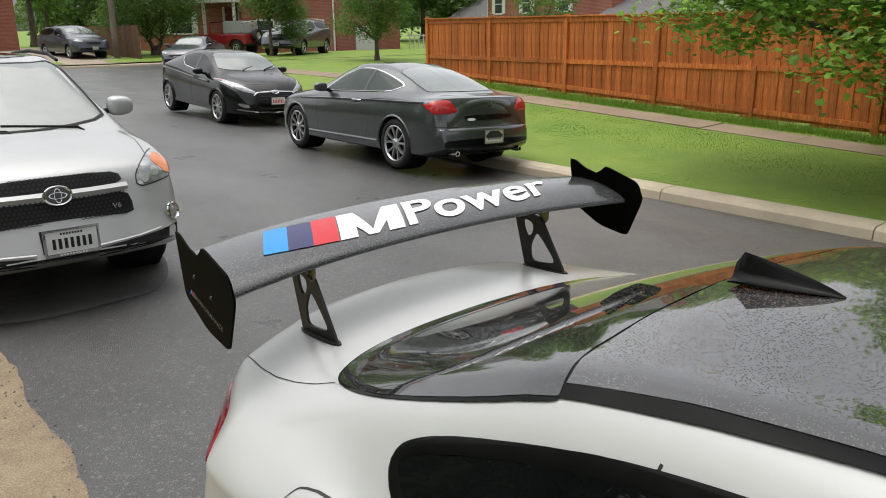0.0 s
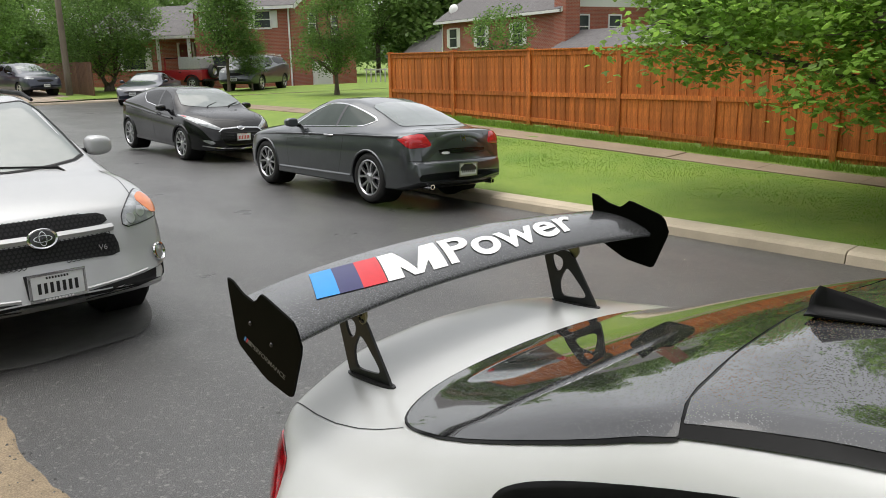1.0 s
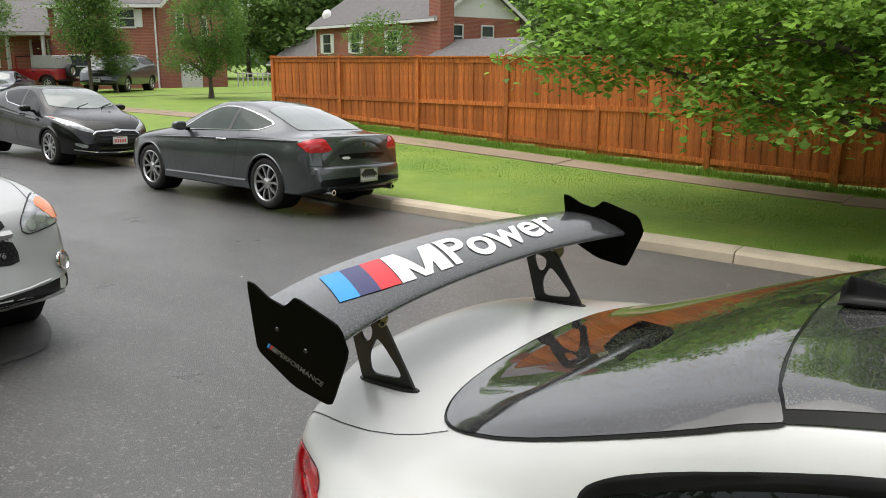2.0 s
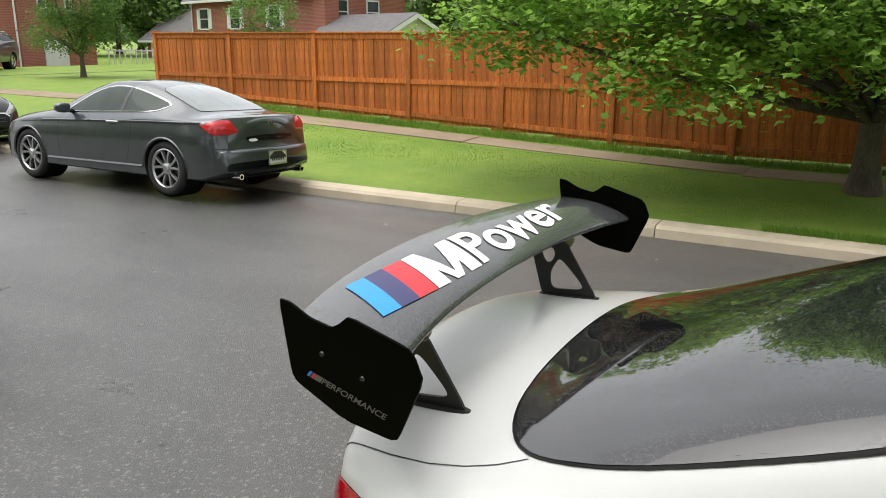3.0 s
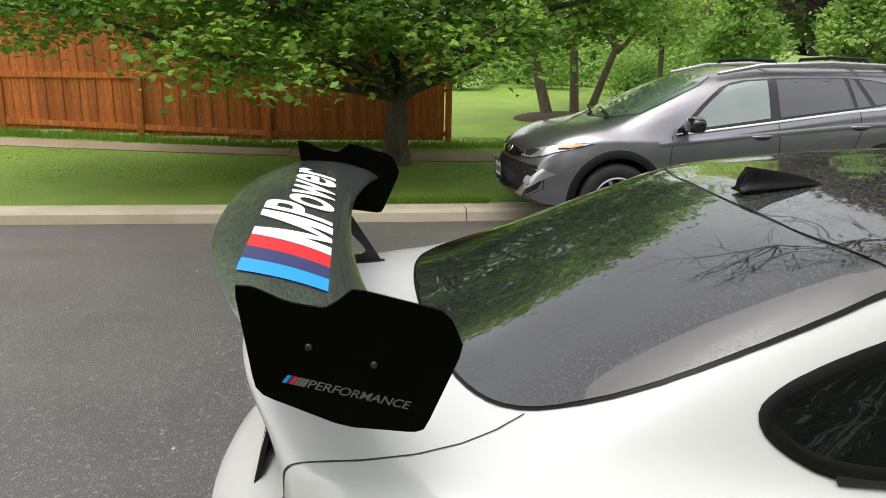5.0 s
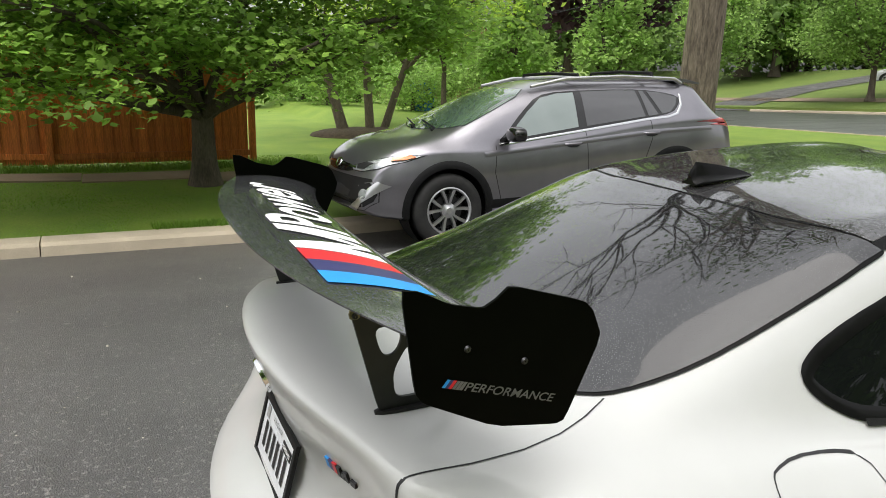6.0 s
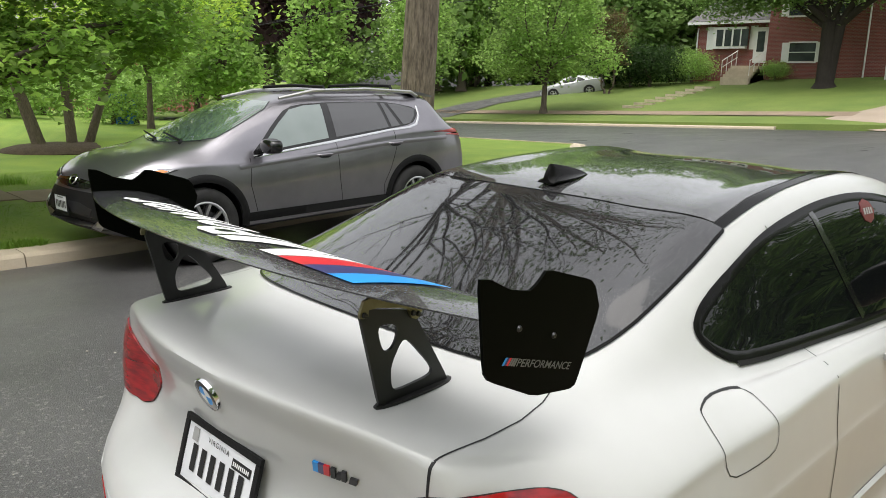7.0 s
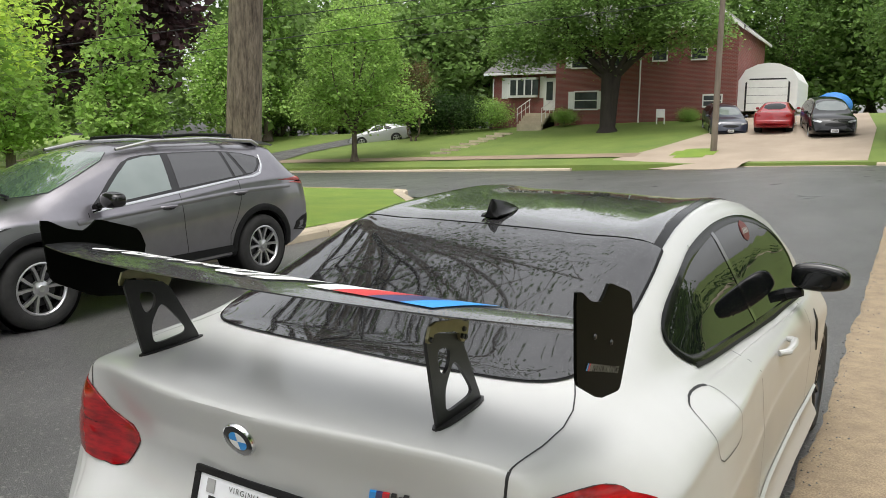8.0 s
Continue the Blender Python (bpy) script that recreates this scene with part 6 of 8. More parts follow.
def far_car(name, spec, m, paint, label, style="suv"):
    """A parked car some way off: body, panes, lamps and wheels."""
    car = thing(name, m, label, "car", "parked cars")
    L = spec.length
    A = [(1.0, .33, .37, .84), (L - .95, .33, .37, .84)]
    sh = body(spec, car, paint, A)
    for y, z, r, w in A:
        for s in (1, -1):
            wheel(car, y, .78, s, .33, .22, .21, 5, "single")
    f = L / 4.6
    if style == "suv":
        front, side = "-.54,2.72 .54,2.72 .66,3.38 0,3.52 -.66,3.38", (".5,1.163 1.95,1.127 1.95,1.478 .6,1.388", "2.05,1.118 3.0,1.06 2.65,1.415 2.05,1.487")
        rear = "-.5,1.118 .5,1.118 .48,1.415 -.48,1.415"
    else:
        front, side = "-.50,2.62 .50,2.62 .62,3.25 0,3.45 -.62,3.25", ("1.2,1.0 1.85,.985 1.85,1.30 1.5,1.18", "1.92,.985 3.0,.965 2.5,1.27 1.92,1.32")
        rear = "-.50,.80 .50,.80 .46,1.55 -.46,1.55"
    sh.pane("windscreen", [(a, b * f) for a, b in pairs(front)] if f < .96 else pairs(front), "z", "skyglass", car, .005, 4, 1)
    sh.pane("rear_window", pairs(rear), "y-" if style == "suv" else "z", "sideglass", car, .006, 4, 1)
    for s, ax in ((1, "x+"), (-1, "x-")):
        for o in side:
            sh.pane("side_window", [(a * f if f < .96 else a, b) for a, b in pairs(o)], ax, "sideglass", car, .005, 3, 1)
        hz = .86 if style == "suv" else .72
        sh.pane("headlamp", [(s * a, b + hz - .7) for a, b in pairs(".45,.68 .80,.74 .84,.68 .55,.62")], "y+", "lens", car, .008, 3, 1)
        sh.pane("tail_lamp", [(s * a, b + hz - .7) for a, b in pairs(".55,.85 .80,.90 .84,.76 .58,.74")], "y-", "redlens", car, .008, 3, 1)
    sh.pane("grille", pairs("-.4,.78 .4,.78 .36,.66 -.36,.66") if style == "suv" else pairs("-.4,.62 .4,.62 .36,.52 -.36,.52"), "y+", "plastic", car, .006, 3, 1)
    plate(car, (0, L + .02, .5), 180)
    mirrors(car, .98, 3.0 * f, 1.08 if style == "suv" else .99, paint, .09, .065)
    return car


# ---- fence, pavement and lawn ----
M["fence"] = surf("stained_cedar", (0.74, 0.23, 0.047), (0.39, 0.105, 0.024), 3.2, 0.55, 0.75, bump=0.35, bscale=30, fine=0.4, fscale=26, stretch=(6, 6, 0.5), island=-0.22, detail=8)
M["fencedark"] = surf("old_cedar", (0.17, 0.085, 0.05), (0.10, 0.05, 0.03), 3, 0.7, bump=0.3, bscale=30, fine=0.3, fscale=26, stretch=(6, 6, 0.5), island=-0.2)
FENCE_X = -11.0
POSTS = [-13.82, -11.5, -9.17, -6.9, -4.93, -2.88, -0.92, 1.1, 2.0]


def board_mesh(w, t, h):
    me = bpy.data.meshes.new("board")
    bm = bmesh.new()
    box(bm, -t / 2, t / 2, -w / 2, w / 2, 0, h)
    es = [e for e in bm.edges if abs(e.verts[0].co.z - e.verts[1].co.z) > h / 2]
    bmesh.ops.bevel(bm, geom=es, offset=0.004, segments=1, affect="EDGES")
    bm.to_mesh(me)
    bm.free()
    me.materials.append(M["fence"])
    return me


def wooden_fence():
    f = thing("wooden_fence", Matrix(), "orange-brown stained cedar privacy fence with posts and rails", "fence")

    def base(y):
        return verge_z(FENCE_X, y)
    for i, y in enumerate(POSTS):
        full = i <= 3 or i == len(POSTS) - 1
        z0, z1 = base(y) - .05, 2.06 if full else 1.20
        bm = bbox(FENCE_X - .045, FENCE_X + .065, y - .05, y + .05, z0, z1, bevel=.006)
        p = part("post", bm, "fence", f)
        if full:
            bm = bmesh.new()
            prism(bm, [(FENCE_X - .07, y - .075), (FENCE_X + .09, y - .075), (FENCE_X + .09, y + .075), (FENCE_X - .07, y + .075)], "z", z1, z1 + .022)
            top = [v for v in bm.verts if v.co.z > z1 + .01]
            prism(bm, [(FENCE_X - .045, y - .05), (FENCE_X + .065, y - .05), (FENCE_X + .065, y + .05), (FENCE_X - .045, y + .05)], "z", z1 + .022, z1 + .05)
            part("post_cap", bm, "fence", p)
    for a, b in zip(POSTS, POSTS[1:]):
        za, zb = base(a), base(b)
        for za2, zb2, hh, dx in ((1.125, 1.125, .085, .052), (za + .13, zb + .13, .085, .050), (1.955, 1.955, .10, .046)):
            bm = bmesh.new()
            prism(bm, [(a + .05, za2), (b - .05, zb2), (b - .05, zb2 + hh), (a + .05, za2 + hh)], "x", FENCE_X + dx - .03, FENCE_X + dx)
            part("rail", bm, "fence", f, "", 0)
        bm = bbox(FENCE_X - .06, FENCE_X + .085, a + .03, b - .03, 2.056, 2.085, bevel=.005)
        part("cap_rail", bm, "fence", f)
    y = POSTS[0] + .11
    up = board_mesh(.142, .018, .80)
    k = 0
    rnd = random.Random(4)
    while y < POSTS[-1] - .08:
        off = 0.0 if k % 2 else .012
        for lower in (0, 1):
            if lower:
                h = round((1.13 - base(y) - .06) / .05) * .05
                me = LOWER.get(h) or LOWER.setdefault(h, board_mesh(.142, .018, h))
                z = 1.13 - h
            else:
                me, z = up, 1.165
            ob = new("board", me)
            ob.parent = f
            ob.matrix_local = pose(FENCE_X + off + rnd.uniform(-.002, .002), y + rnd.uniform(-.004, .004), z, rnd.uniform(-.3, .3), rnd.uniform(-.3, .3), rnd.uniform(-.8, .8))
        y += .1235
        k += 1
    # the fence turns back from the street at its far end
    for y, n in ((POSTS[0], 9.0),):
        bm = bmesh.new()
        x = FENCE_X - .15
        while x > FENCE_X - n:
            box(bm, x - .062, x + .062, y - .012, y + .012, base(y) + .02, 1.95)
            x -= .128
        for z in (.35, 1.15, 1.9):
            box(bm, FENCE_X - n, FENCE_X - .05, y + .012, y + .045, z + .1, z + .19)
        tagged(part("return_boards", bm, "fence", f, "", 0), kind="stuff")


LOWER = {}


def pavement():
    w = thing("pavement_near_fence", Matrix(), "narrow buff concrete pavement between lawn and fence", "pavement", "", "structure")
    y = -26.0
    rnd = random.Random(7)
    while y < 7.5:
        s = 1.02 * smooth01((y + 2) / 5)
        x0, x1 = -9.62 + s * .75, -10.28 + s * .5
        g = .008
        bm = bmesh.new()
        dz = rnd.uniform(-.006, .006)
        prism(bm, [(x0, y + g), (x0, y + 1.5 - g), (x1, y + 1.5 - g), (x1, y + g)], "z", -.06, .012)
        for v in bm.verts:
            v.co.z += verge_z(v.co.x, v.co.y) + dz
        part("slab", bm, "walk", w, "", 0)
        y += 1.5


wooden_fence()
pavement()


def leaf_mat(name, a, b, isl=0.35):
    m = surf(name, a, b, 0.7, 0.5, island=isl, detail=3)
    nt = m.node_tree
    p = nt.nodes["Principled BSDF"]
    out = nt.nodes["Material Output"]
    tr = nt.nodes.new("ShaderNodeBsdfTranslucent")
    mix = nt.nodes.new("ShaderNodeMixShader")
    mix.inputs[0].default_value = 0.6
    nt.links.new(p.inputs["Base Color"].links[0].from_socket, tr.inputs["Color"])
    nt.links.new(p.outputs[0], mix.inputs[1])
    nt.links.new(tr.outputs[0], mix.inputs[2])
    nt.links.new(mix.outputs[0], out.inputs["Surface"])
    return m


def blades(name, n, area, fz, keep, hmin, hmax, mat, label, seed):
    """Grass blades as one mesh of thin triangles."""
    rs = np.random.RandomState(seed)
    V, F = [], []
    k = 0
    while k < n:
        x, y = rs.uniform(area[0], area[1]), rs.uniform(area[2], area[3])
        if not keep(x, y):
            continue
        z = fz(x, y) - .004
        h, a, w = rs.uniform(hmin, hmax), rs.uniform(0, 2 * math.pi), rs.uniform(.004, .008)
        dx, dy = math.cos(a), math.sin(a)
        lx, ly = rs.normal(0, .45) * h, rs.normal(0, .45) * h
        i = len(V)
        V += [(x - dx * w, y - dy * w, z), (x + dx * w, y + dy * w, z), (x + lx, y + ly, z + h)]
        F.append((i, i + 1, i + 2))
        k += 1
    me = bpy.data.meshes.new(name)
    me.from_pydata(V, [], F)
    return tagged(link_mesh(name, me, mat, None, "", 0), label, "grass", "", "stuff")


def on_lawn(x, y):
    if x > kerb_x(y) - .31 or (x < -9.55 + .75 * smooth01((y + 2) / 5) and x > -10.31 + .5 * smooth01((y + 2) / 5)):
        return False
    return not (-11.12 < x < -10.9 and y < 2.1)


M["blade"] = leaf_mat("grass_blade", (0.175, 0.33, 0.045), (0.25, 0.40, 0.06), 0.2)
blades("grass_blades", 130000, (-12, -6.3, -14, 9), verge_z, on_lawn, .008, .020, "blade", "short green grass blades on the lawn", 3)
blades("weeds_at_fence", 16000, (-10.92, -10.45, -13.5, 3), verge_z, lambda x, y: True, .04, .14, "blade", "ragged weeds along the foot of the fence", 5)
blades("weeds_at_kerb", 2600, (-6.62, -6.40, .2, 1.9), verge_z, lambda x, y: True, .03, .09, "blade", "weeds creeping over the kerb", 6)


# ---- the strip of tan gravel beside the white coupe ----
def gravel_strip():
    bm = bmesh.new()
    ys = span(-9, 24, .12)
    rows = []
    for y in ys:
        e = 0.81 + .05 * noise.noise((y * 1.7, 3.1, 0)) + .03 * noise.noise((y * 7, 1.1, 0)) + .10 * smooth01((y - 1) / 3) + .012 * max(0, y - 6)
        row = []
        for k, x in enumerate([e, e + .03, e + .12, e + .4, e + .8, e + 1.3, e + 1.8, e + 2.4]):
            z = road_z(x, y) + (-.01 if k == 0 else .012 + .012 * noise.noise((x * 5, y * 5, 2)))
            row.append(bm.verts.new((x, y, z)))
        rows.append(row)
    for r0, r1 in zip(rows, rows[1:]):
        for i in range(7):
            bm.faces.new((r0[i], r0[i + 1], r1[i + 1], r1[i]))
    bmesh.ops.recalc_face_normals(bm, faces=bm.faces)
    if sum(f.normal.z for f in bm.faces) < 0:
        bmesh.ops.reverse_faces(bm, faces=bm.faces)
    tagged(link("gravel_verge", bm, "gravel", None, "", 60), "tan gravel and sand beside the crumbling asphalt edge", "gravel", "", "structure")
    # loose crumbs of asphalt along the edge
    rs = np.random.RandomState(9)
    V, F = [], []
    for _ in range(550):
        y = rs.uniform(-6, 12)
        e = 0.84 + .10 * smooth01((y - 1) / 3) + .012 * max(0, y - 6)
        x = e + abs(rs.normal(0, .09)) - .04
        r = rs.uniform(.003, .012)
        z = road_z(x, y) + .012
        i = len(V)
        V += [(x + r * rs.uniform(.6, 1), y, z), (x, y + r * rs.uniform(.6, 1), z), (x - r * rs.uniform(.6, 1), y, z), (x, y - r * rs.uniform(.6, 1), z), (x + rs.uniform(-.3, .3) * r, y, z + r * .8)]
        F += [(i, i + 1, i + 4), (i + 1, i + 2, i + 4), (i + 2, i + 3, i + 4), (i + 3, i, i + 4)]
    me = bpy.data.meshes.new("asphalt_crumbs")
    me.from_pydata(V, [], F)
    tagged(link_mesh("asphalt_crumbs", me, "asphalt", None, "", 0), "loose dark asphalt crumbs on the gravel edge", "gravel", "", "stuff")


gravel_strip()
# unseen ground filled in with darker grass to dim the coupe's reflections
sheet("near_verge", [3.0, 3.4] + span(4.5, 24, 1.5), span(-35, 31, 2.0), lambda x, y: road_z(x, y) + (.03 if x > 3.2 else -.05) + .03 * noise.noise((x * .4, y * .4, 1)), "fargrass", "unseen grass verge beyond the gravel, darkened for reflections", "lawn")
# the dry patch round the silver car
bm = bmesh.new()
c = bm.verts.new((0.25, -5.2, road_z(0, -5.2) + .006))
ring = []
for k in range(72):
    a = 2 * math.pi * k / 72
    r = (1 + .05 * noise.noise((math.cos(a) * 3, math.sin(a) * 3, 0))) * (abs(math.cos(a)) ** 3 + abs(math.sin(a)) ** 3) ** (-1 / 3)
    x, y = .25 + math.cos(a) * 1.0 * r, -5.4 + math.sin(a) * 2.0 * r
    ring.append(bm.verts.new((x, y, road_z(x, y) + .006)))
for k in range(72):
    bm.faces.new((c, ring[k], ring[(k + 1) % 72]))
tagged(link("damp_patch", bm, "patch", None, "", 0), "paler drying patch of asphalt under the silver car", "road", "", "structure")


def pale_grit():
    """Pale stone flakes and leaf scraps lying on the street."""
    rs = np.random.RandomState(5)
    verts, faces = [], []
    for _ in range(520):
        x, y = rs.uniform(-5.2, -1.15), rs.uniform(-5.0, 5.5)
        z = road_z(x, y) + .002
        r = rs.uniform(.002, .006) if rs.uniform() < .93 else rs.uniform(.008, .016)
        a = rs.uniform(0, 6.28)
        k = len(verts)
        for i in range(5):
            q = r * rs.uniform(.6, 1.2)
            verts.append((x + q * 1.5 * math.cos(a + i * 1.257), y + q * math.sin(a + i * 1.257), z))
        verts.append((x, y, z + r * .5))
        faces += [(k + i, k + (i + 1) % 5, k + 5) for i in range(5)]
    me = bpy.data.meshes.new("pale_grit")
    me.from_pydata(verts, [], faces)
    tagged(link_mesh("pale_grit", me, "grit", None, "", 0), "pale stone flakes and leaf scraps scattered on the wet street", "grit", "", "stuff")


M["grit"] = surf("pale_grit", (0.5, 0.48, 0.43), (0.3, 0.27, 0.2), 3, 0.6, island=0.4)
pale_grit()


# ---- trees ----
M["bark"] = surf("bark", (0.15, 0.12, 0.09), (0.075, 0.06, 0.047), 9, 0.9, bump=1.0, bscale=26, fine=0.3, fscale=60, stretch=(1, 1, 0.25), detail=8)
M["darkbark"] = surf("dark_bark", (0.035, 0.028, 0.022), (0.02, 0.016, 0.013), 9, 0.9, bump=1.0, bscale=26, fine=0.3, fscale=60, stretch=(1, 1, 0.25), detail=8)
M["palebark"] = surf("furrowed_bark", (0.27, 0.22, 0.17), (0.06, 0.045, 0.035), 16, 0.9, bump=1.0, bscale=22, fine=0.3, fscale=60, stretch=(1, 1, 0.16), detail=8)


M["mapleleaf"] = leaf_mat("maple_leaf", (0.18, 0.33, 0.055), (0.31, 0.48, 0.085), 0.45)
M["leafdark"] = leaf_mat("dark_leaf", (0.17, 0.28, 0.08), (0.25, 0.38, 0.11))
M["leafstreet"] = leaf_mat("street_leaf", (0.11, 0.20, 0.05), (0.19, 0.31, 0.075))
M["leafmid"] = leaf_mat("mid_leaf", (0.26, 0.42, 0.10), (0.36, 0.53, 0.14))
M["leafbright"] = leaf_mat("bright_leaf", (0.44, 0.60, 0.09), (0.58, 0.74, 0.15))
M["oakleaf"] = leaf_mat("oak_leaf", (0.06, 0.10, 0.028), (0.09, 0.14, 0.04))
M["hedgeleaf"] = leaf_mat("hedge_leaf", (0.035, 0.075, 0.02), (0.06, 0.11, 0.03))
M["leafpurple"] = leaf_mat("purple_leaf", (0.06, 0.035, 0.04), (0.09, 0.05, 0.05))
M["leafred"] = leaf_mat("rust_leaf", (0.12, 0.10, 0.04), (0.16, 0.12, 0.05))


LOBES = np.array([(0, -.5), (.30, -.36), (.46, -.02), (.20, .06), (0, .56), (-.20, .06), (-.46, -.02), (-.30, -.36)])
BLADE = np.array([(0, -.5), (.30, 0), (0, .5), (-.30, 0)])


def leaves(name, spots, per, spread, size, mat, parent, seed, flat=0.5, lobed=False):
    """Leaves in clumps round spots; each leaf is a bent blade, pointed or with three lobes."""
    rs = np.random.RandomState(seed)
    S = np.repeat(np.array(spots, float), per, axis=0)
    n = len(S)
    off = rs.normal(0, 1, (n, 3)) * np.array(spread)
    off[:, 2] -= .35 * (off[:, 0] ** 2 + off[:, 1] ** 2)
    C = S + off
    nx = rs.normal(0, flat, (n, 3))
    nx[:, 2] += 1.0
    nx /= np.linalg.norm(nx, axis=1)[:, None]
    ang = rs.uniform(0, 2 * np.pi, n)
    d = np.stack([np.cos(ang), np.sin(ang), rs.normal(-.25, .3, n)], 1)
    d -= nx * (d * nx).sum(1)[:, None]
    d /= np.linalg.norm(d, axis=1)[:, None]
    s = np.cross(nx, d)
    L = (size * rs.uniform(.65, 1.3, n))[:, None]
    shape = LOBES if lobed else BLADE
    k = len(shape)
    ring = [C + s * L * q[0] + d * L * q[1] - nx * L * (.5 * q[1] * q[1] + .25 * q[0] * q[0]) for q in shape]
    V = np.stack(ring, 1).reshape(-1, 3)
    i = np.arange(n) * k
    if lobed:
        tri = [(0, 1, 7), (1, 2, 3), (1, 3, 5), (1, 5, 7), (5, 6, 7), (3, 4, 5)]
    else:
        tri = [(0, 1, 2), (0, 2, 3)]
    F = np.stack([np.stack([i + a, i + b, i + c], 1) for a, b, c in tri], 1).reshape(-1, 3)
    me = bpy.data.meshes.new(name)
    me.vertices.add(len(V))
    me.vertices.foreach_set("co", V.ravel())
    me.loops.add(F.size)
    me.loops.foreach_set("vertex_index", F.ravel().astype(np.int32))
    me.polygons.add(len(F))
    me.polygons.foreach_set("loop_start", (np.arange(len(F)) * 3).astype(np.int32))
    me.update(calc_edges=True)
    return link_mesh(name, me, mat, parent, "", 0)


def limb(bm, a, b, r0, r1, rs, bend=.12, n=5, seg=7):
    a, b = Vector(a), Vector(b)
    L = (b - a).length
    pts = []
    o1 = Vector(rs.normal(0, bend * L, 3))
    for i in range(n + 1):
        f = i / n
        pts.append(a.lerp(b, f) + o1 * math.sin(math.pi * f) * .6 + Vector((0, 0, .10 * L * math.sin(math.pi * f))))
    tube(bm, pts, [r0 + (r1 - r0) * i / n for i in range(n + 1)], seg)
    return pts


def tree(name, m, fork, trunk_r, crowns, clumps, per, size, mat, label, seed, spread=.32, limbs=7, bark="bark", twigs=3, lean=(0, 0), flat=.5, group="trees", stems=None, shell=.55, lobed=False, layer=.55):
    """A tree: a flared trunk, limbs that reach into the crown's lobes, twigs, and clumps of leaves near the lobes' outer parts."""
    rs = np.random.RandomState(seed)
    t = thing(name, m, label, "tree", group)
    bm = bmesh.new()
    top = Vector((lean[0], lean[1], fork))
    for sx, sy, tx, ty, rr in (stems or [(0, 0, lean[0], lean[1], 1.0)]):
        tube(bm, [(sx, sy, -.15), (sx, sy, .05), (sx + tx * .1, sy + ty * .1, .25), (sx + tx * .5, sy + ty * .5, fork * .55), (sx + tx, sy + ty, fork)],
             [trunk_r * 1.75 * rr, trunk_r * 1.4 * rr, trunk_r * 1.08 * rr, trunk_r * .95 * rr, trunk_r * .85 * rr], 14)
    spots = []
    w = np.array([c[3] * c[4] * c[5] for c in crowns])
    w = w / w.sum()
    starts = [Vector((s[0] + s[2], s[1] + s[3], fork)) for s in stems] if stems else [top]
    for k in range(limbs):
        c = crowns[rs.choice(len(crowns), p=w)] if k >= len(crowns) else crowns[k]
        q = rs.normal(0, 1, 3)
        q /= np.linalg.norm(q)
        q[2] = abs(q[2]) * .6 - .1
        end = Vector((c[0] + q[0] * c[3] * .75, c[1] + q[1] * c[4] * .75, c[2] + q[2] * c[5] * .7))
        st = starts[k % len(starts)] - Vector((0, 0, rs.uniform(0, fork * .12)))
        r = trunk_r * rs.uniform(.35, .55)
        pts = limb(bm, st, end, r, r * .2, rs, .10, 6, 8)
        for _ in range(twigs):
            p = pts[rs.randint(2, len(pts))]
            e = p + Vector((rs.normal(0, c[3] * .3), rs.normal(0, c[4] * .3), rs.normal(.05 * c[5], c[5] * .25)))
            limb(bm, p, e, r * .22, r * .05, rs, .12, 4, 5)
            spots.append(e)
    part("trunk", bm, bark, t, "", 60)
    while len(spots) < clumps:
        c = crowns[rs.choice(len(crowns), p=w)]
        q = rs.normal(0, 1, 3)
        q /= np.linalg.norm(q)
        f = shell + (1 - shell) * rs.uniform() ** .6
        p = Vector((c[0] + q[0] * c[3] * f, c[1] + q[1] * c[4] * f, c[2] + q[2] * c[5] * f))
        if noise.noise(p * (1.1 / max(.6, spread * 2.2)) + Vector((seed, 0, 0))) < -.22:
            continue
        spots.append(p)
    leaves("crown", [tuple(s) for s in spots[:clumps]], per, (spread, spread, spread * layer), size, mat, t, seed + 1, flat, lobed)
    return t


# the maple over the lawn
gz = verge_z(-8.97, 1.02)
tree("maple_tree", Matrix.Translation((-8.97, 1.02, gz)), .95, .16,
     [(0, 0, 4.2, 2.8, 3.2, 1.6), (1.9, -3.9, 2.0, .95, 1.0, .42), (1.4, -2.9, 2.55, 1.5, 1.4, .6), (2.5, -1.6, 1.45, .8, 1.0, .34), (1.8, -1.2, 2.1, 1.2, 1.4, .5), (2.1, .8, 1.75, .9, 1.0, .36), (.8, 2.2, 2.3, 1.3, 1.3, .55), (.2, 3.1, 2.25, .9, .9, .4),
      (-1.4, -1.6, 2.6, 1.3, 2.2, .7), (.5, -2.0, 1.75, 1.2, 1.1, .38), (.6, .2, 2.0, 1.4, 1.4, .45), (-.6, 1.5, 2.0, 1.1, 1.0, .4), (1.2, -4.2, 2.9, 1.3, 1.2, .5)],
     2000, 40, .098, "mapleleaf", "spreading green maple with a dark low-forked trunk on the lawn", 11, .24, 18, "bark", 4, flat=.4, lobed=True, layer=.3)
# pale-leaved tree with several stems behind the grey car
tree("multi_stem_tree", Matrix.Translation((-15.6, 5.3, .10)), 1.7, .11,
     [(0, 0, 4.2, 3.4, 3.6, 2.0), (1.5, -2.0, 3.5, 1.8, 1.8, .9), (1.5, 1.8, 3.7, 1.8, 1.9, .9), (.6, 0, 3.2, 1.6, 1.8, .5)],
     460, 26, .13, "leafbright", "light green tree with three leaning stems in a mulch ring", 21, .32, 10, stems=[(0, -.45, -.3, -.4, 1.1), (.1, .15, .0, -.1, .9), (0, .5, .1, .55, .8)], flat=.6)

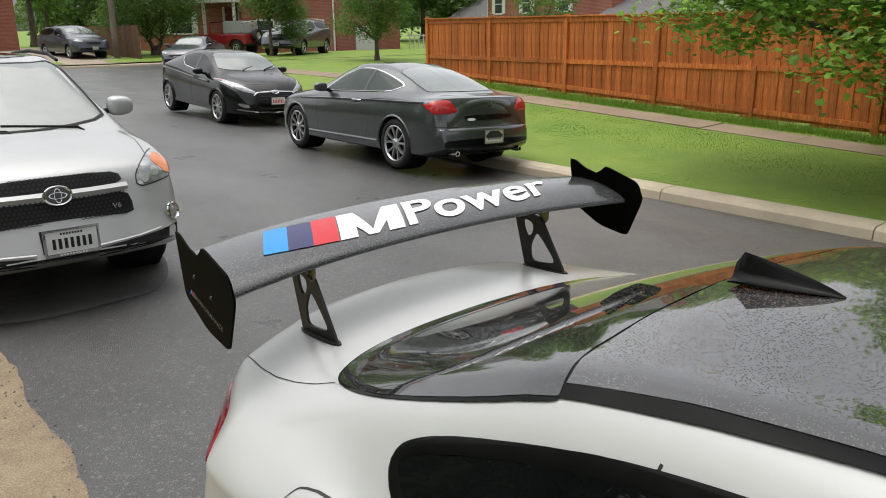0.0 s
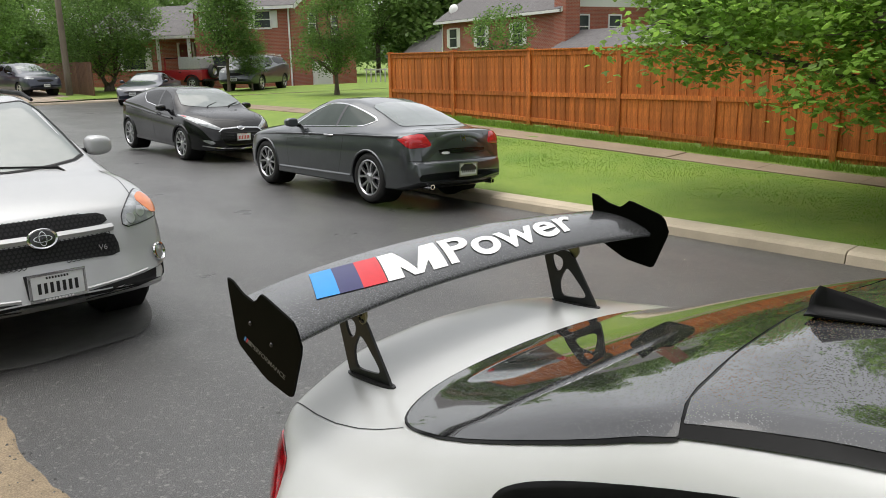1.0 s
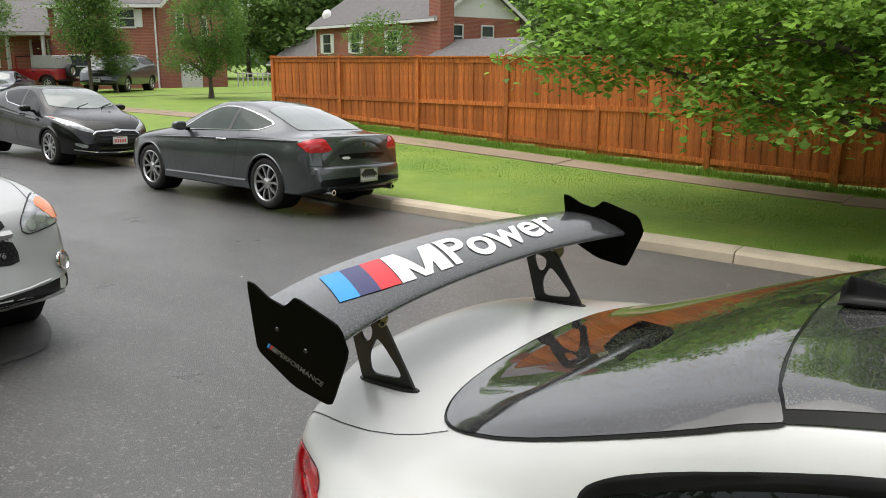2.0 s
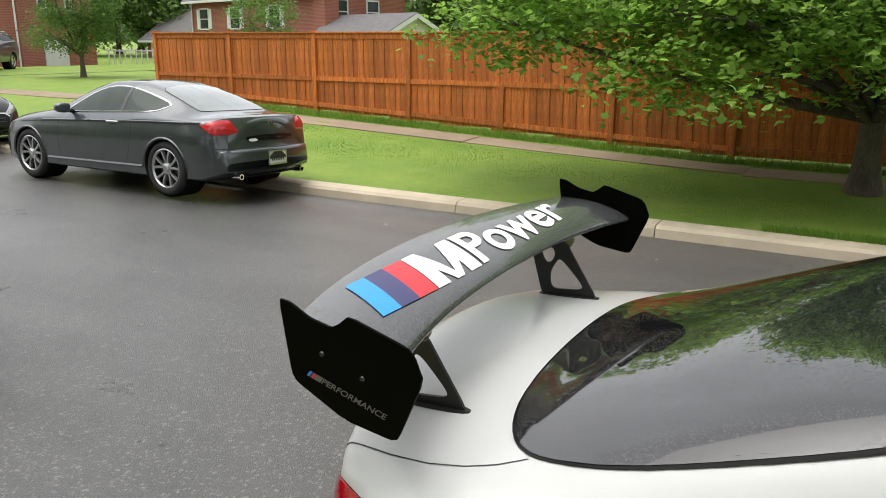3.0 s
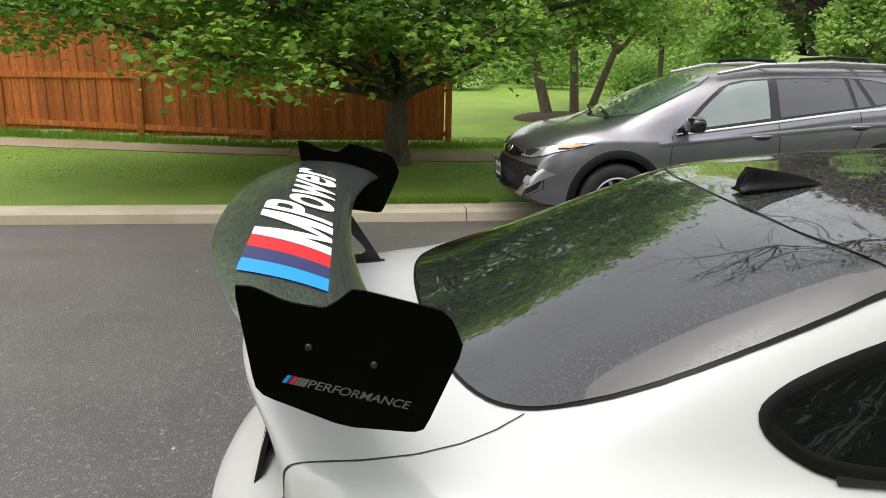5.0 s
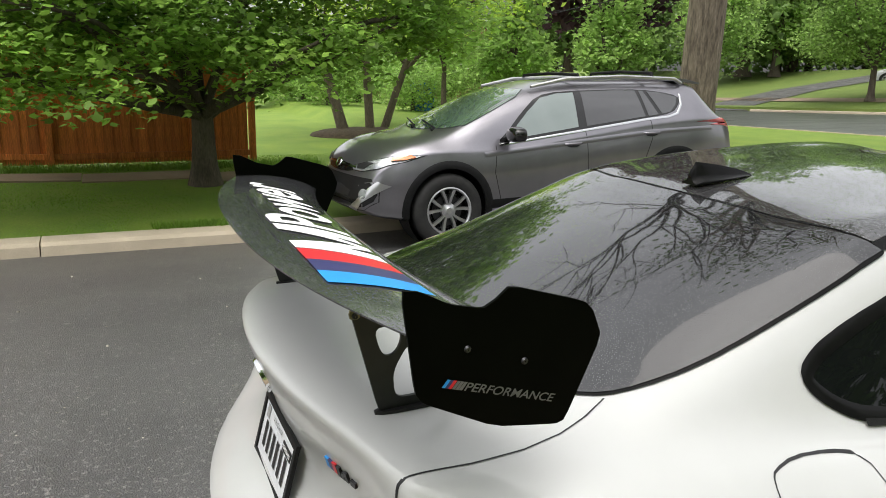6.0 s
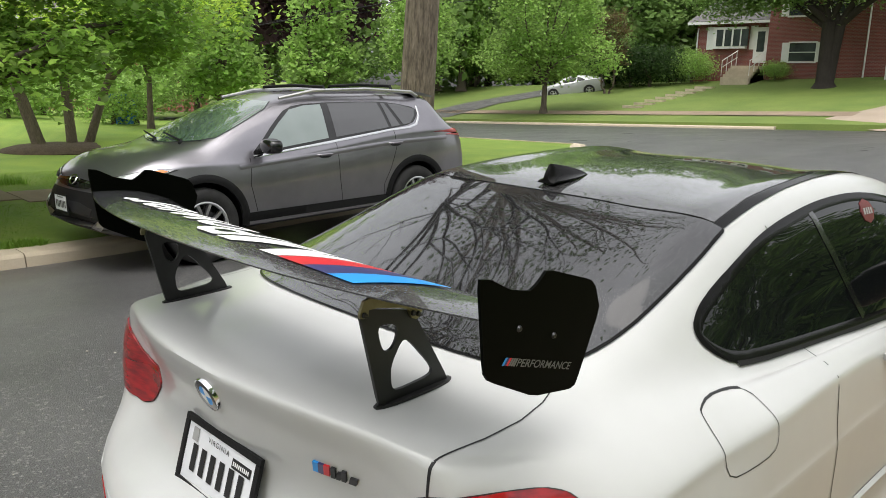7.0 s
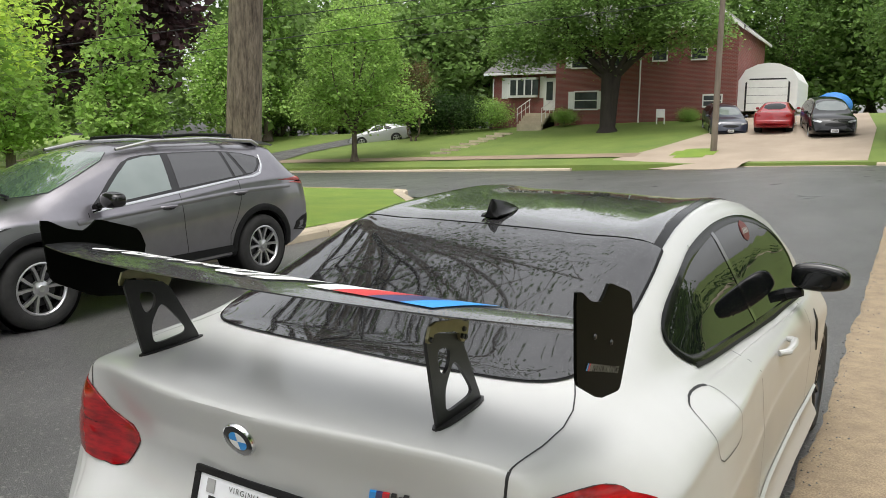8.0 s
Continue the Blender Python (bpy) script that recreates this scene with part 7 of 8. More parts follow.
M["mulch"] = surf("dark_mulch", (0.05, 0.035, 0.025), (0.09, 0.065, 0.045), 12, 0.95, bump=1.0, bscale=45, fine=0.4, fscale=70)
bm = bmesh.new()
bmesh.ops.create_uvsphere(bm, u_segments=28, v_segments=10, radius=1)
for v in bm.verts:
    v.co = Vector((-15.5 + v.co.x * .95, 5.3 + v.co.y * 1.25, .13 + max(v.co.z, -.3) * .17 + .02 * noise.noise(v.co * 4)))
tagged(link("mulch_ring", bm, "mulch", None, "", 60), "dark mulch mound round the leaning stems", "mulch", "", "structure")
# the tall old tree at the corner of the lawn, with long bare limbs overhead
oak = tree("tall_oak", Matrix.Translation((-9.1, 9.2, verge_z(-9.1, 9.2))), 7.5, .30,
     [(0, 0, 13.5, 4.8, 4.8, 3.2), (3.8, -2.4, 12.0, 3.2, 3.0, 2.0), (-3.2, 2.6, 12.6, 3, 3, 2.2), (5.6, .6, 13.6, 2.6, 2.8, 1.8)], 260, 14, .19, "oakleaf", "tall old tree with furrowed grey-brown trunk and bare spreading limbs", 31, .5, 24, "palebark", 8, lean=(.75, -.25))


def bare_limbs(t, seed):
    """Long forking limbs without leaves, which reach out over the lawn towards the street."""
    rs = np.random.RandomState(seed)
    bm = bmesh.new()

    def grow(a, d, length, r, depth):
        b = a + d * length
        pts = limb(bm, a, b, r, r * .55, rs, .07, 4, 7 if depth > 2 else 5)
        if depth == 0:
            return
        for k in range(3 if depth > 1 else 4):
            p = pts[-1] if k < 2 else pts[rs.randint(2, len(pts))]
            q = (d + Vector(rs.normal(0, .48, 3)) + Vector((0, 0, .06))).normalized()
            grow(p, q, length * rs.uniform(.55, .8), r * .5, depth - 1)
    for a, d, length, r in (((.5, -.2, 4.6), (.05, -.72, .62), 3.2, .15), ((.6, -.3, 6.0), (-.25, -.7, .55), 3.0, .14), ((.7, -.3, 7.2), (.5, -.55, .6), 2.6, .12), ((.6, -.2, 6.6), (-.5, -.35, .75), 2.6, .12)):
        grow(Vector(a), Vector(d).normalized(), length, r, 4)
    part("bare_limb", bm, "darkbark", t, "leafless forked limbs", 60)


bare_limbs(oak, 5)
PROTO = {}


def far_tree(kind, x, y, z, s, r, label="", group="distant trees"):
    """A tree of one of a few kinds, some way off."""
    if kind not in PROTO:
        spec = {
            "round": (1.9, .15, [(0, 0, 4.2, 2.0, 2.0, 2.3), (.5, .4, 2.9, 1.6, 1.6, 1.0)], 300, 18, .17, "leafstreet", "leafy green street tree with slim trunk"),
            "tall": (1.6, .24, [(0, 0, 6.0, 3.2, 3.2, 3.4), (1.4, -.8, 3.0, 2.6, 2.6, 1.8), (-1.2, .9, 8.6, 2.2, 2.2, 2.0), (-1.3, 1.0, 2.6, 2.2, 2.2, 1.6), (.4, -.3, 1.3, 2.4, 2.4, 1.0)], 400, 14, .41, "leafdark", "tall dark green tree of the woods"),
            "purple": (1.5, .22, [(0, 0, 5.4, 2.8, 2.8, 3.2), (.8, 1.0, 8.4, 2.0, 2.0, 2.0)], 420, 24, .34, "leafpurple", "tall tree with dark purple leaves"),
            "fir": (1.0, .2, [(0, 0, 2.5, 1.7, 1.7, 1.3), (0, 0, 4.6, 1.3, 1.3, 1.3), (0, 0, 6.6, .9, .9, 1.3), (0, 0, 8.2, .5, .5, 1.0)], 280, 17, .27, "leafmid", "tall narrow conical green tree"),
            "bush": (.25, .05, [(0, 0, .75, .95, .95, .6), (.4, .3, .7, .6, .6, .5)], 170, 24, .10, "leafmid", "rounded dense green garden bush"),
            "hedge": (.25, .05, [(-.5, 0, .8, .7, .8, .7), (.5, 0, .8, .7, .8, .7), (0, 0, 1.0, .9, .8, .55)], 200, 18, .115, "hedgeleaf", "dense dark green clipped hedge"),
            "sapling": (1.3, .06, [(0, 0, 2.6, .95, .95, 1.3), (.2, .1, 3.8, .6, .6, .9)], 260, 24, .13, "leafmid", "slim light green garden tree"),
            "young": (1.3, .06, [(0, 0, 2.6, .95, .95, 1.3), (.2, .1, 3.8, .6, .6, .9)], 330, 26, .11, "leafstreet", "slim young green tree"),
        }[kind]
        PROTO[kind] = tree(kind + "_tree" if kind not in ("bush", "hedge") else kind, pose(x, y, z, 0, 0, r) @ Matrix.Scale(s, 4), spec[0], spec[1], spec[2], spec[3], spec[4], spec[5], spec[6], label or spec[7], 50 + len(PROTO), .42 if kind in ("tall", "purple") else .28, 8, group=group, flat=1.0)
        return PROTO[kind]
    ob = copy_thing(PROTO[kind], pose(x, y, z, 0, 0, r))
    ob.scale = (s, s, s * (1 + .12 * math.sin(r)))
    if label:
        ob["label"] = label
    return ob


# ---- houses ----
def brick_mat(name, a, b, mortar):
    m = bpy.data.materials.new(name)
    m.use_nodes = True
    nt = m.node_tree
    p = nt.nodes["Principled BSDF"]
    tc = nt.nodes.new("ShaderNodeTexCoord")
    sp = nt.nodes.new("ShaderNodeSeparateXYZ")
    ad = nt.nodes.new("ShaderNodeMath")
    cb = nt.nodes.new("ShaderNodeCombineXYZ")
    br = nt.nodes.new("ShaderNodeTexBrick")
    br.inputs["Color1"].default_value = (*a, 1)
    br.inputs["Color2"].default_value = (*b, 1)
    br.inputs["Mortar"].default_value = (*mortar, 1)
    br.inputs["Scale"].default_value = 1.0
    br.inputs["Mortar Size"].default_value = 0.010
    br.inputs["Brick Width"].default_value = 0.21
    br.inputs["Row Height"].default_value = 0.075
    nt.links.new(tc.outputs["Object"], sp.inputs[0])
    nt.links.new(sp.outputs[0], ad.inputs[0])
    nt.links.new(sp.outputs[1], ad.inputs[1])
    nt.links.new(ad.outputs[0], cb.inputs[0])
    nt.links.new(sp.outputs[2], cb.inputs[1])
    nt.links.new(cb.outputs[0], br.inputs["Vector"])
    nz = nt.nodes.new("ShaderNodeTexNoise")
    nz.inputs["Scale"].default_value = 0.8
    nz.inputs["Detail"].default_value = 6
    nt.links.new(tc.outputs["Object"], nz.inputs["Vector"])
    rg = nt.nodes.new("ShaderNodeMapRange")
    rg.inputs["To Min"].default_value = 0.75
    rg.inputs["To Max"].default_value = 1.25
    nt.links.new(nz.outputs["Fac"], rg.inputs["Value"])
    mu = nt.nodes.new("ShaderNodeMixRGB")
    mu.blend_type = "MULTIPLY"
    mu.inputs[0].default_value = 1
    nt.links.new(br.outputs["Color"], mu.inputs[1])
    nt.links.new(rg.outputs[0], mu.inputs[2])
    nt.links.new(mu.outputs[0], p.inputs["Base Color"])
    bp = nt.nodes.new("ShaderNodeBump")
    bp.inputs["Strength"].default_value = 0.5
    bp.inputs["Distance"].default_value = 0.01
    bp.invert = True
    nt.links.new(br.outputs["Fac"], bp.inputs["Height"])
    nt.links.new(bp.outputs[0], p.inputs["Normal"])
    p.inputs["Roughness"].default_value = 0.85
    return m


M["brick"] = brick_mat("red_brick", (0.36, 0.095, 0.055), (0.28, 0.07, 0.045), (0.32, 0.22, 0.17))
M["brickdark"] = brick_mat("dark_red_brick", (0.24, 0.06, 0.05), (0.18, 0.045, 0.04), (0.24, 0.16, 0.14))
M["shingle"] = surf("grey_shingle", (0.17, 0.16, 0.16), (0.11, 0.105, 0.105), 5, 0.85, bump=0.5, bscale=14, fine=0.25, fscale=30)
M["trim"] = surf("white_trim", (0.76, 0.76, 0.74), (0.68, 0.68, 0.66), 4, 0.5)
M["siding"] = surf("white_siding", (0.74, 0.74, 0.72), (0.66, 0.66, 0.65), 2, 0.55, bump=0.4, bscale=6, stretch=(.05, .05, 1.5))
M["pane"] = surf("house_pane", (0.03, 0.036, 0.04), (0.07, 0.08, 0.085), 1.2, 0.05, ior=1.5)


def window(house, x, z, w, h, y=0.0, shutters=True):
    """A window on the wall that faces -y: a frame, two sashes and shutters."""
    bm = bmesh.new()
    for a in ((x - w / 2 - .07, x + w / 2 + .07, z - .09, z), (x - w / 2 - .07, x + w / 2 + .07, z + h, z + h + .08), (x - w / 2 - .07, x - w / 2, z, z + h), (x + w / 2, x + w / 2 + .07, z, z + h), (x - w / 2, x + w / 2, z + h / 2 - .025, z + h / 2 + .025)):
        box(bm, a[0], a[1], y - .06, y + .02, a[2], a[3])
    f = part("window", bm, "trim", house, "white window frame", 0)
    for k in (0, 1):
        part("pane", bbox(x - w / 2, x + w / 2, y - .02 - .01 * k, y + .03, z + k * h / 2 + .02, z + (k + 1) * h / 2 - .02), "pane", f, "", 0)
    if shutters:
        for s in (-1, 1):
            x0 = x + s * (w / 2 + .26)
            part("shutter", bbox(x0 - .18, x0 + .18, y - .045, y - .003, z - .03, z + h + .03, bevel=.01), "trim", f, "white shutter", 0)


def gable_roof(house, x0, x1, y0, y1, z, rise, along="x", over=.35, mat="shingle", end="siding"):
    """A pitched roof over a block, its gable walls and its white fascia."""
    t = .14
    bm = bmesh.new()
    if along == "x":
        c = (y0 + y1) / 2
        k = rise / (c - y0)
        pr = [(y0 - over, z - over * k), (c, z + rise), (y1 + over, z - over * k), (y1 + over, z - over * k + t), (c, z + rise + t * 1.2), (y0 - over, z - over * k + t)]
        prism(bm, pr, "x", x0 - over, x1 + over)
        gab = [("x", [(y0, z), (y1, z), (c, z + rise)], x0, x0 + .12), ("x", [(y0, z), (y1, z), (c, z + rise)], x1 - .12, x1)]
    else:
        c = (x0 + x1) / 2
        k = rise / (c - x0)
        pr = [(x0 - over, z - over * k), (c, z + rise), (x1 + over, z - over * k), (x1 + over, z - over * k + t), (c, z + rise + t * 1.2), (x0 - over, z - over * k + t)]
        prism(bm, pr, "y", y0 - over, y1 + over)
        gab = [("y", [(x0, z), (x1, z), (c, z + rise)], y0, y0 + .12), ("y", [(x0, z), (x1, z), (c, z + rise)], y1 - .12, y1)]
    part("roof", bm, mat, house, "", 0)
    for ax, pts, a, b in gab:
        bm = bmesh.new()
        prism(bm, pts, ax, a, b)
        part("gable", bm, end, house, "", 0)
        n = [(pts[0], pts[2]), (pts[1], pts[2])]
        for p, q in n:
            bm = bmesh.new()
            d = np.array(p) - np.array(q)
            d = d / np.linalg.norm(d) * over
            o = (p[0] + d[0], p[1] + d[1])
            out = a - over - .02 if a == min(g[2] for g in gab) else b + over - .01
            prism(bm, [(o[0], o[1] - .12), (q[0], q[1] - .12), (q[0], q[1] + .12), (o[0], o[1] + .12)], ax, out, out + .03)
            part("fascia", bm, "trim", house, "white gable board", 0)
    for e in (0, 1):
        if along == "x":
            yy = (y0 - over, y1 + over)[e]
            bm = bbox(x0 - over, x1 + over, yy - .05, yy + .03, z - over * k - .06, z - over * k + .10)
        else:
            xx = (x0 - over, x1 + over)[e]
            bm = bbox(xx - .05, xx + .03, y0 - over, y1 + over, z - over * k - .06, z - over * k + .10)
        part("gutter", bm, "trim", house, "white gutter", 0)


def block(house, x0, x1, y0, y1, z0, z1, mat):
    part("wall", bbox(x0, x1, y0, y1, z0, z1), mat, house, "", 0)


def downspout(house, x, y, z0, z1):
    bm = bmesh.new()
    tube(bm, [(x, y - .02, z1), (x, y - .08, z1 - .3), (x, y - .08, z0 + .2), (x, y - .25, z0)], .045, 8)
    part("downspout", bm, "trim", house)


def side_window(h, x, y, z, w, hh):
    """A small sash window on a wall that looks along +x."""
    bm = bmesh.new()
    for a in ((y - w / 2 - .08, y + w / 2 + .08, z - .08, z), (y - w / 2 - .08, y + w / 2 + .08, z + hh, z + hh + .08), (y - w / 2 - .08, y - w / 2, z, z + hh), (y + w / 2, y + w / 2 + .08, z, z + hh), (y - w / 2, y + w / 2, z + hh / 2 - .03, z + hh / 2 + .03)):
        box(bm, x - .02, x + .06, a[0], a[1], a[2], a[3])
    f = part("window", bm, "trim", h, "white window frame", 0)
    for k in (0, 1):
        part("pane", bbox(x - .02, x + .02 + .01 * k, y - w / 2, y + w / 2, z + k * hh / 2 + .01, z + (k + 1) * hh / 2 - .01), "pane", f, "", 0)


def house_end_of_street():
    h = thing("brick_house", pose(-22.1, -36.3, .45, 0, 0, 120), "two-storey red brick house with white window trim and porch", "house", "houses")
    # local: the front faces -y, x runs along it; the corner nearest the street is the origin
    block(h, -6.2, 0, 0, 8.5, -.6, 4.55, "brick")
    gable_roof(h, -6.2, 0, 0, 8.5, 4.55, 2.2, "x", .4, "shingle", "brick")
    block(h, -14.5, -6.2, .9, 8, -.6, 3.2, "brick")
    gable_roof(h, -14.5, -6.2, .9, 8, 3.2, 1.7, "x", .45)
    window(h, -1.75, 3.35, .95, .85)
    window(h, -4.9, 3.35, .95, .85)
    window(h, -1.75, .75, 1.1, 1.1)
    window(h, -4.6, .75, 1.1, 1.1)
    downspout(h, -.12, 0, -.4, 4.5)
    part("door", bbox(-7.9, -7.0, .82, .92, .55, 2.6, bevel=.01), "doorred", h, "dark red front door", 0)
    for x in (-7.98, -6.92):
        part("door_frame", bbox(x - .06, x + .06, .78, .94, .55, 2.7), "trim", h, "", 0)
    for x in (-8.6, -6.5):
        part("porch_post", bbox(x - .07, x + .07, -.3, -.16, .55, 2.9), "trim", h, "white porch post", 0)
    part("porch_roof", bbox(-8.9, -6.22, -.45, .9, 2.9, 3.05), "trim", h, "white porch roof edge", 0)
    part("porch_floor", bbox(-8.9, -6.22, -.4, .9, -.5, .55), "brick", h, "brick porch base", 0)
    window(h, -11.2, 1.2, 1.6, 1.2, .9)
    # the wall that looks across the driveway
    for y in (2.4, 5.4):
        side_window(h, 0, y, 3.1, .75, 1.0)
    part("garage_door", bbox(-.02, .05, 2.2, 4.8, -.5, 1.5), "trim", h, "white garage door", 0)
    for k in range(14):
        part("railing_post", bbox(1.2 + k * .32, 1.26 + k * .32, 7.2, 7.26, -.4, 1.0), "trim", h, "", 0)
    part("railing_rail", bbox(1.1, 5.5, 7.19, 7.27, .86, .94), "trim", h, "", 0)


def house_behind_fence():
    h = thing("brick_house", pose(-35.0, -28.0, 0, 0, 0, 75), "red brick house with grey roof, white gable and brick chimney", "house", "houses")
    # local: the front (-y) faces the street, x runs along it; the corner with the chimney is the origin
    block(h, -15, 0, 0, 6.6, -.3, 4.75, "brick")
    gable_roof(h, -15, 0, 0, 6.6, 4.75, 2.1, "x", .45)
    for x in (-13.2, -9.2, -4.6):
        window(h, x, 2.75, 1.1, 1.25)
    downspout(h, -14.8, 0, 0, 4.5)
    part("chimney", bbox(-.35, .75, -.25, .75, -.3, 8.6), "brick", h, "brick chimney", 0)
    for y in (1.5, 3.9):
        side_window(h, 0, y, 3.0, .85, 1.25)
    # a low wing beyond, and a garage with a white gable before the chimney
    block(h, -23.5, -15, .6, 6.4, -.3, 2.2, "brick")
    gable_roof(h, -23.5, -15, .6, 6.4, 2.2, 2.0, "x", .5)
    window(h, -21.8, .8, 1.2, 1.2, .6)
    block(h, .8, 6.6, -2.4, 4.6, -.3, 1.6, "siding")
    gable_roof(h, .8, 6.6, -2.4, 4.6, 1.6, 1.65, "x", .35)
    part("vent", bbox(6.6, 6.64, .95, 1.25, 2.3, 2.8), "trim", h, "", 0)
    bm = bmesh.new()
    bmesh.ops.create_cone(bm, cap_ends=True, segments=20, radius1=.38, radius2=.1, depth=.14, matrix=pose(-14.2, .5, 5.5, 70, 0, 30))
    part("satellite_dish", bm, "trim", h, "pale satellite dish")


def house_across():
    z = 2.85
    h = thing("brick_house", pose(0, 47, z, 0, 0, 0), "dark red brick split-level house with white shutters and front steps", "house", "houses")
    block(h, -18.9, -7.7, 0, 9, -1.2, 5.6, "brickdark")
    gable_roof(h, -18.9, -13.42, 0, 9, 5.6, 2.2, "x", .4)
    gable_roof(h, -13.4, -7.7, 0.02, 9, 5.6, 2.3, "y", .35, "shingle", "siding")
    block(h, -23.8, -18.9, .6, 8, -1.2, 3.45, "brickdark")
    gable_roof(h, -23.8, -18.9, .6, 8, 3.45, 1.7, "x", .45)
    bm = bmesh.new()
    box(bm, -22.5, -20.4, .3, .62, 1.7, 3.0)
    f = part("window", bm, "trim", h, "white bow window", 0)
    for x in (-22.3, -21.75, -21.2, -20.68):
        part("pane", bbox(x, x + .42, .27, .31, 1.85, 2.85), "pane", f, "", 0)
    for x in (-22.85, -20.05):
        part("shutter", bbox(x - .22, x + .22, .55, .6, 1.65, 3.05), "trim", f, "white shutter", 0)
    part("door", bbox(-19.95, -19.1, .5, .6, .85, 2.95, bevel=.01), "trim", h, "white glazed front door", 0)
    part("door_pane", bbox(-19.75, -19.3, .48, .5, 1.5, 2.7), "pane", h, "", 0)
    window(h, -16.8, .9, 1.5, 1.05)
    for x in (-17.3, -14.9):
        window(h, x, 3.5, 1.0, 1.15)
    for x in (-12.2, -9.9):
        window(h, x, 3.75, .8, 1.2, 0, False)
    window(h, -9.0, 1.0, 1.0, .6, 0, False)
    for x in (-13.35, -23.7):
        downspout(h, x, 0 if x > -20 else .6, -.2, 4.6 if x > -20 else 3.0)
    for i in range(5):
        part("step", bbox(-20.6 - .0, -18.9, -.95 - .3 * (4 - i), .6, -1.2, -.1 + .18 * i), "concrete", h, "", 0)
    for x in (-20.65, -18.95):
        bm = bmesh.new()
        for k in range(4):
            tube(bm, [(x, -2.0 + .62 * k, .0 + .17 * k), (x, -2.0 + .62 * k, .85 + .22 * k)], .022, 6)
        tube(bm, [(x, -2.05, .85), (x, -.05, 1.55)], .026, 6)
        tube(bm, [(x, -2.05, .45), (x, -.05, 1.15)], .018, 6)
        part("hand_rail", bm, "trim", h, "white metal hand rail")
    return h


house_end_of_street()
house_behind_fence()
house_across()


def house_side(name, x, y, z, r, w, d, h, label):
    o = thing(name, pose(x, y, z, 0, 0, r), label, "house", "houses")
    block(o, -w / 2, w / 2, 0, d, -1, h, "brick")
    gable_roof(o, -w / 2, w / 2, 0, d, h, 2.0, "x", .4)
    window(o, -w / 4, 1.0, 1.1, 1.2)
    window(o, w / 4, 1.0, 1.1, 1.2)
    part("door", bbox(-.5, .5, -.05, .02, 0, 2.1), "trim", o, "white front door", 0)


house_side("brick_house", -4.6, -50, .7, 190, 9, 8, 5.2, "red brick house at the end of the street")
house_side("brick_house", -43, 77, 7.2, 0, 11, 8, 4.0, "red brick house up the hill among trees")
house_side("brick_house", -47, 20, .6, 65, 10, 8, 4.2, "low brick house behind the trees")

# ---- the gardens and driveways across the far street ----
sheet("front_gardens", span(-60, 30, 1.5), [32.2, 32.26] + span(33, 62, 1.0), lambda x, y: rise_z(x, y) + .02 * noise.noise((x * .5, y * .5, 0)) - (.3 if y < 32.25 else 0), "fargrass", "sloping green front lawns across the street", "lawn")
for x0, x1 in ((-58, -35.4), (-31.0, -11.0), (.2, 28)):
    kerb_line("kerb_across", [(x, 32.0) for x in np.arange(x0, x1, .8)], lambda x, y: road_z(x, y) - .01, "pale concrete kerb across the street", .3, .12, 3.0, 1)


def strip_on(name, pts, w0, w1, material, label, category, lift=.03):
    """A paved strip over the sloping gardens."""
    bm = bmesh.new()
    P = dense(pts, .8, False)
    rows = []
    for i, p in enumerate(P):
        a, b = P[max(0, i - 1)], P[min(len(P) - 1, i + 1)]
        t = (b - a) / np.linalg.norm(b - a)
        n = np.array((-t[1], t[0]))
        w = w0 + (w1 - w0) * i / (len(P) - 1)
        rows.append([bm.verts.new((p[0] + n[0] * w * f, p[1] + n[1] * w * f, rise_z(p[0] + n[0] * w * f, p[1] + n[1] * w * f) + lift - (.19 + lift) * (1 - smooth01((p[1] - 31.9) / .8)))) for f in (-.5, -.25, 0, .25, .5)])
    for r0, r1 in zip(rows, rows[1:]):
        for i in range(4):
            bm.faces.new((r0[i], r0[i + 1], r1[i + 1], r1[i]))
    bmesh.ops.recalc_face_normals(bm, faces=bm.faces)
    if sum(f.normal.z for f in bm.faces) < 0:
        bmesh.ops.reverse_faces(bm, faces=bm.faces)
    return tagged(link(name, bm, material, None, "", 60), label, category, "", "structure")


strip_on("driveway_across", [(-7.6, 32.0), (-6.6, 35.5), (-5.5, 41), (-5.4, 49)], 6.2, 3.2, "drive", "pale tan concrete driveway rising to the houses", "driveway")
strip_on("driveway_shared", [(-2.4, 32.0), (-2.4, 41), (-3.2, 49)], 4.6, 4.2, "drive", "pale tan concrete driveway with parked cars", "driveway", .034)
strip_on("pavement_across", [(-58, 34.4), (-9.5, 34.6)], 1.1, 1.1, "walk", "narrow concrete pavement across the lawns", "pavement", .04)
strip_on("driveway_side", [(-33, 32.0), (-33.5, 38), (-31, 46)], 3.4, 3.0, "patch", "grey asphalt driveway beside the hedge", "driveway", .04)
sheet("grass_island", span(-8.0, -6.1, .3), span(33.6, 36.0, .3), lambda x, y: rise_z(x, y) + .07 - .03 * ((x + 7.05) ** 2 + ((y - 34.8) * .8) ** 2), "grass", "small grass island round the utility pole", "lawn",
      keep=lambda x, y: (x + 7.05) ** 2 + ((y - 34.8) * .8) ** 2 < .95)
st = thing("garden_steps", Matrix(), "row of flat stone steps climbing the lawn", "steps", "", "structure")
for i in range(8):
    f = i / 7
    x, y = -21.2 + .3 * f, 36.4 + 7.2 * f
    z = rise_z(x, y)
    part("tread", bbox(x - .55, x + .55, y - .2, y + .2, z - .05, z + .10), "concrete", st, "", 0)

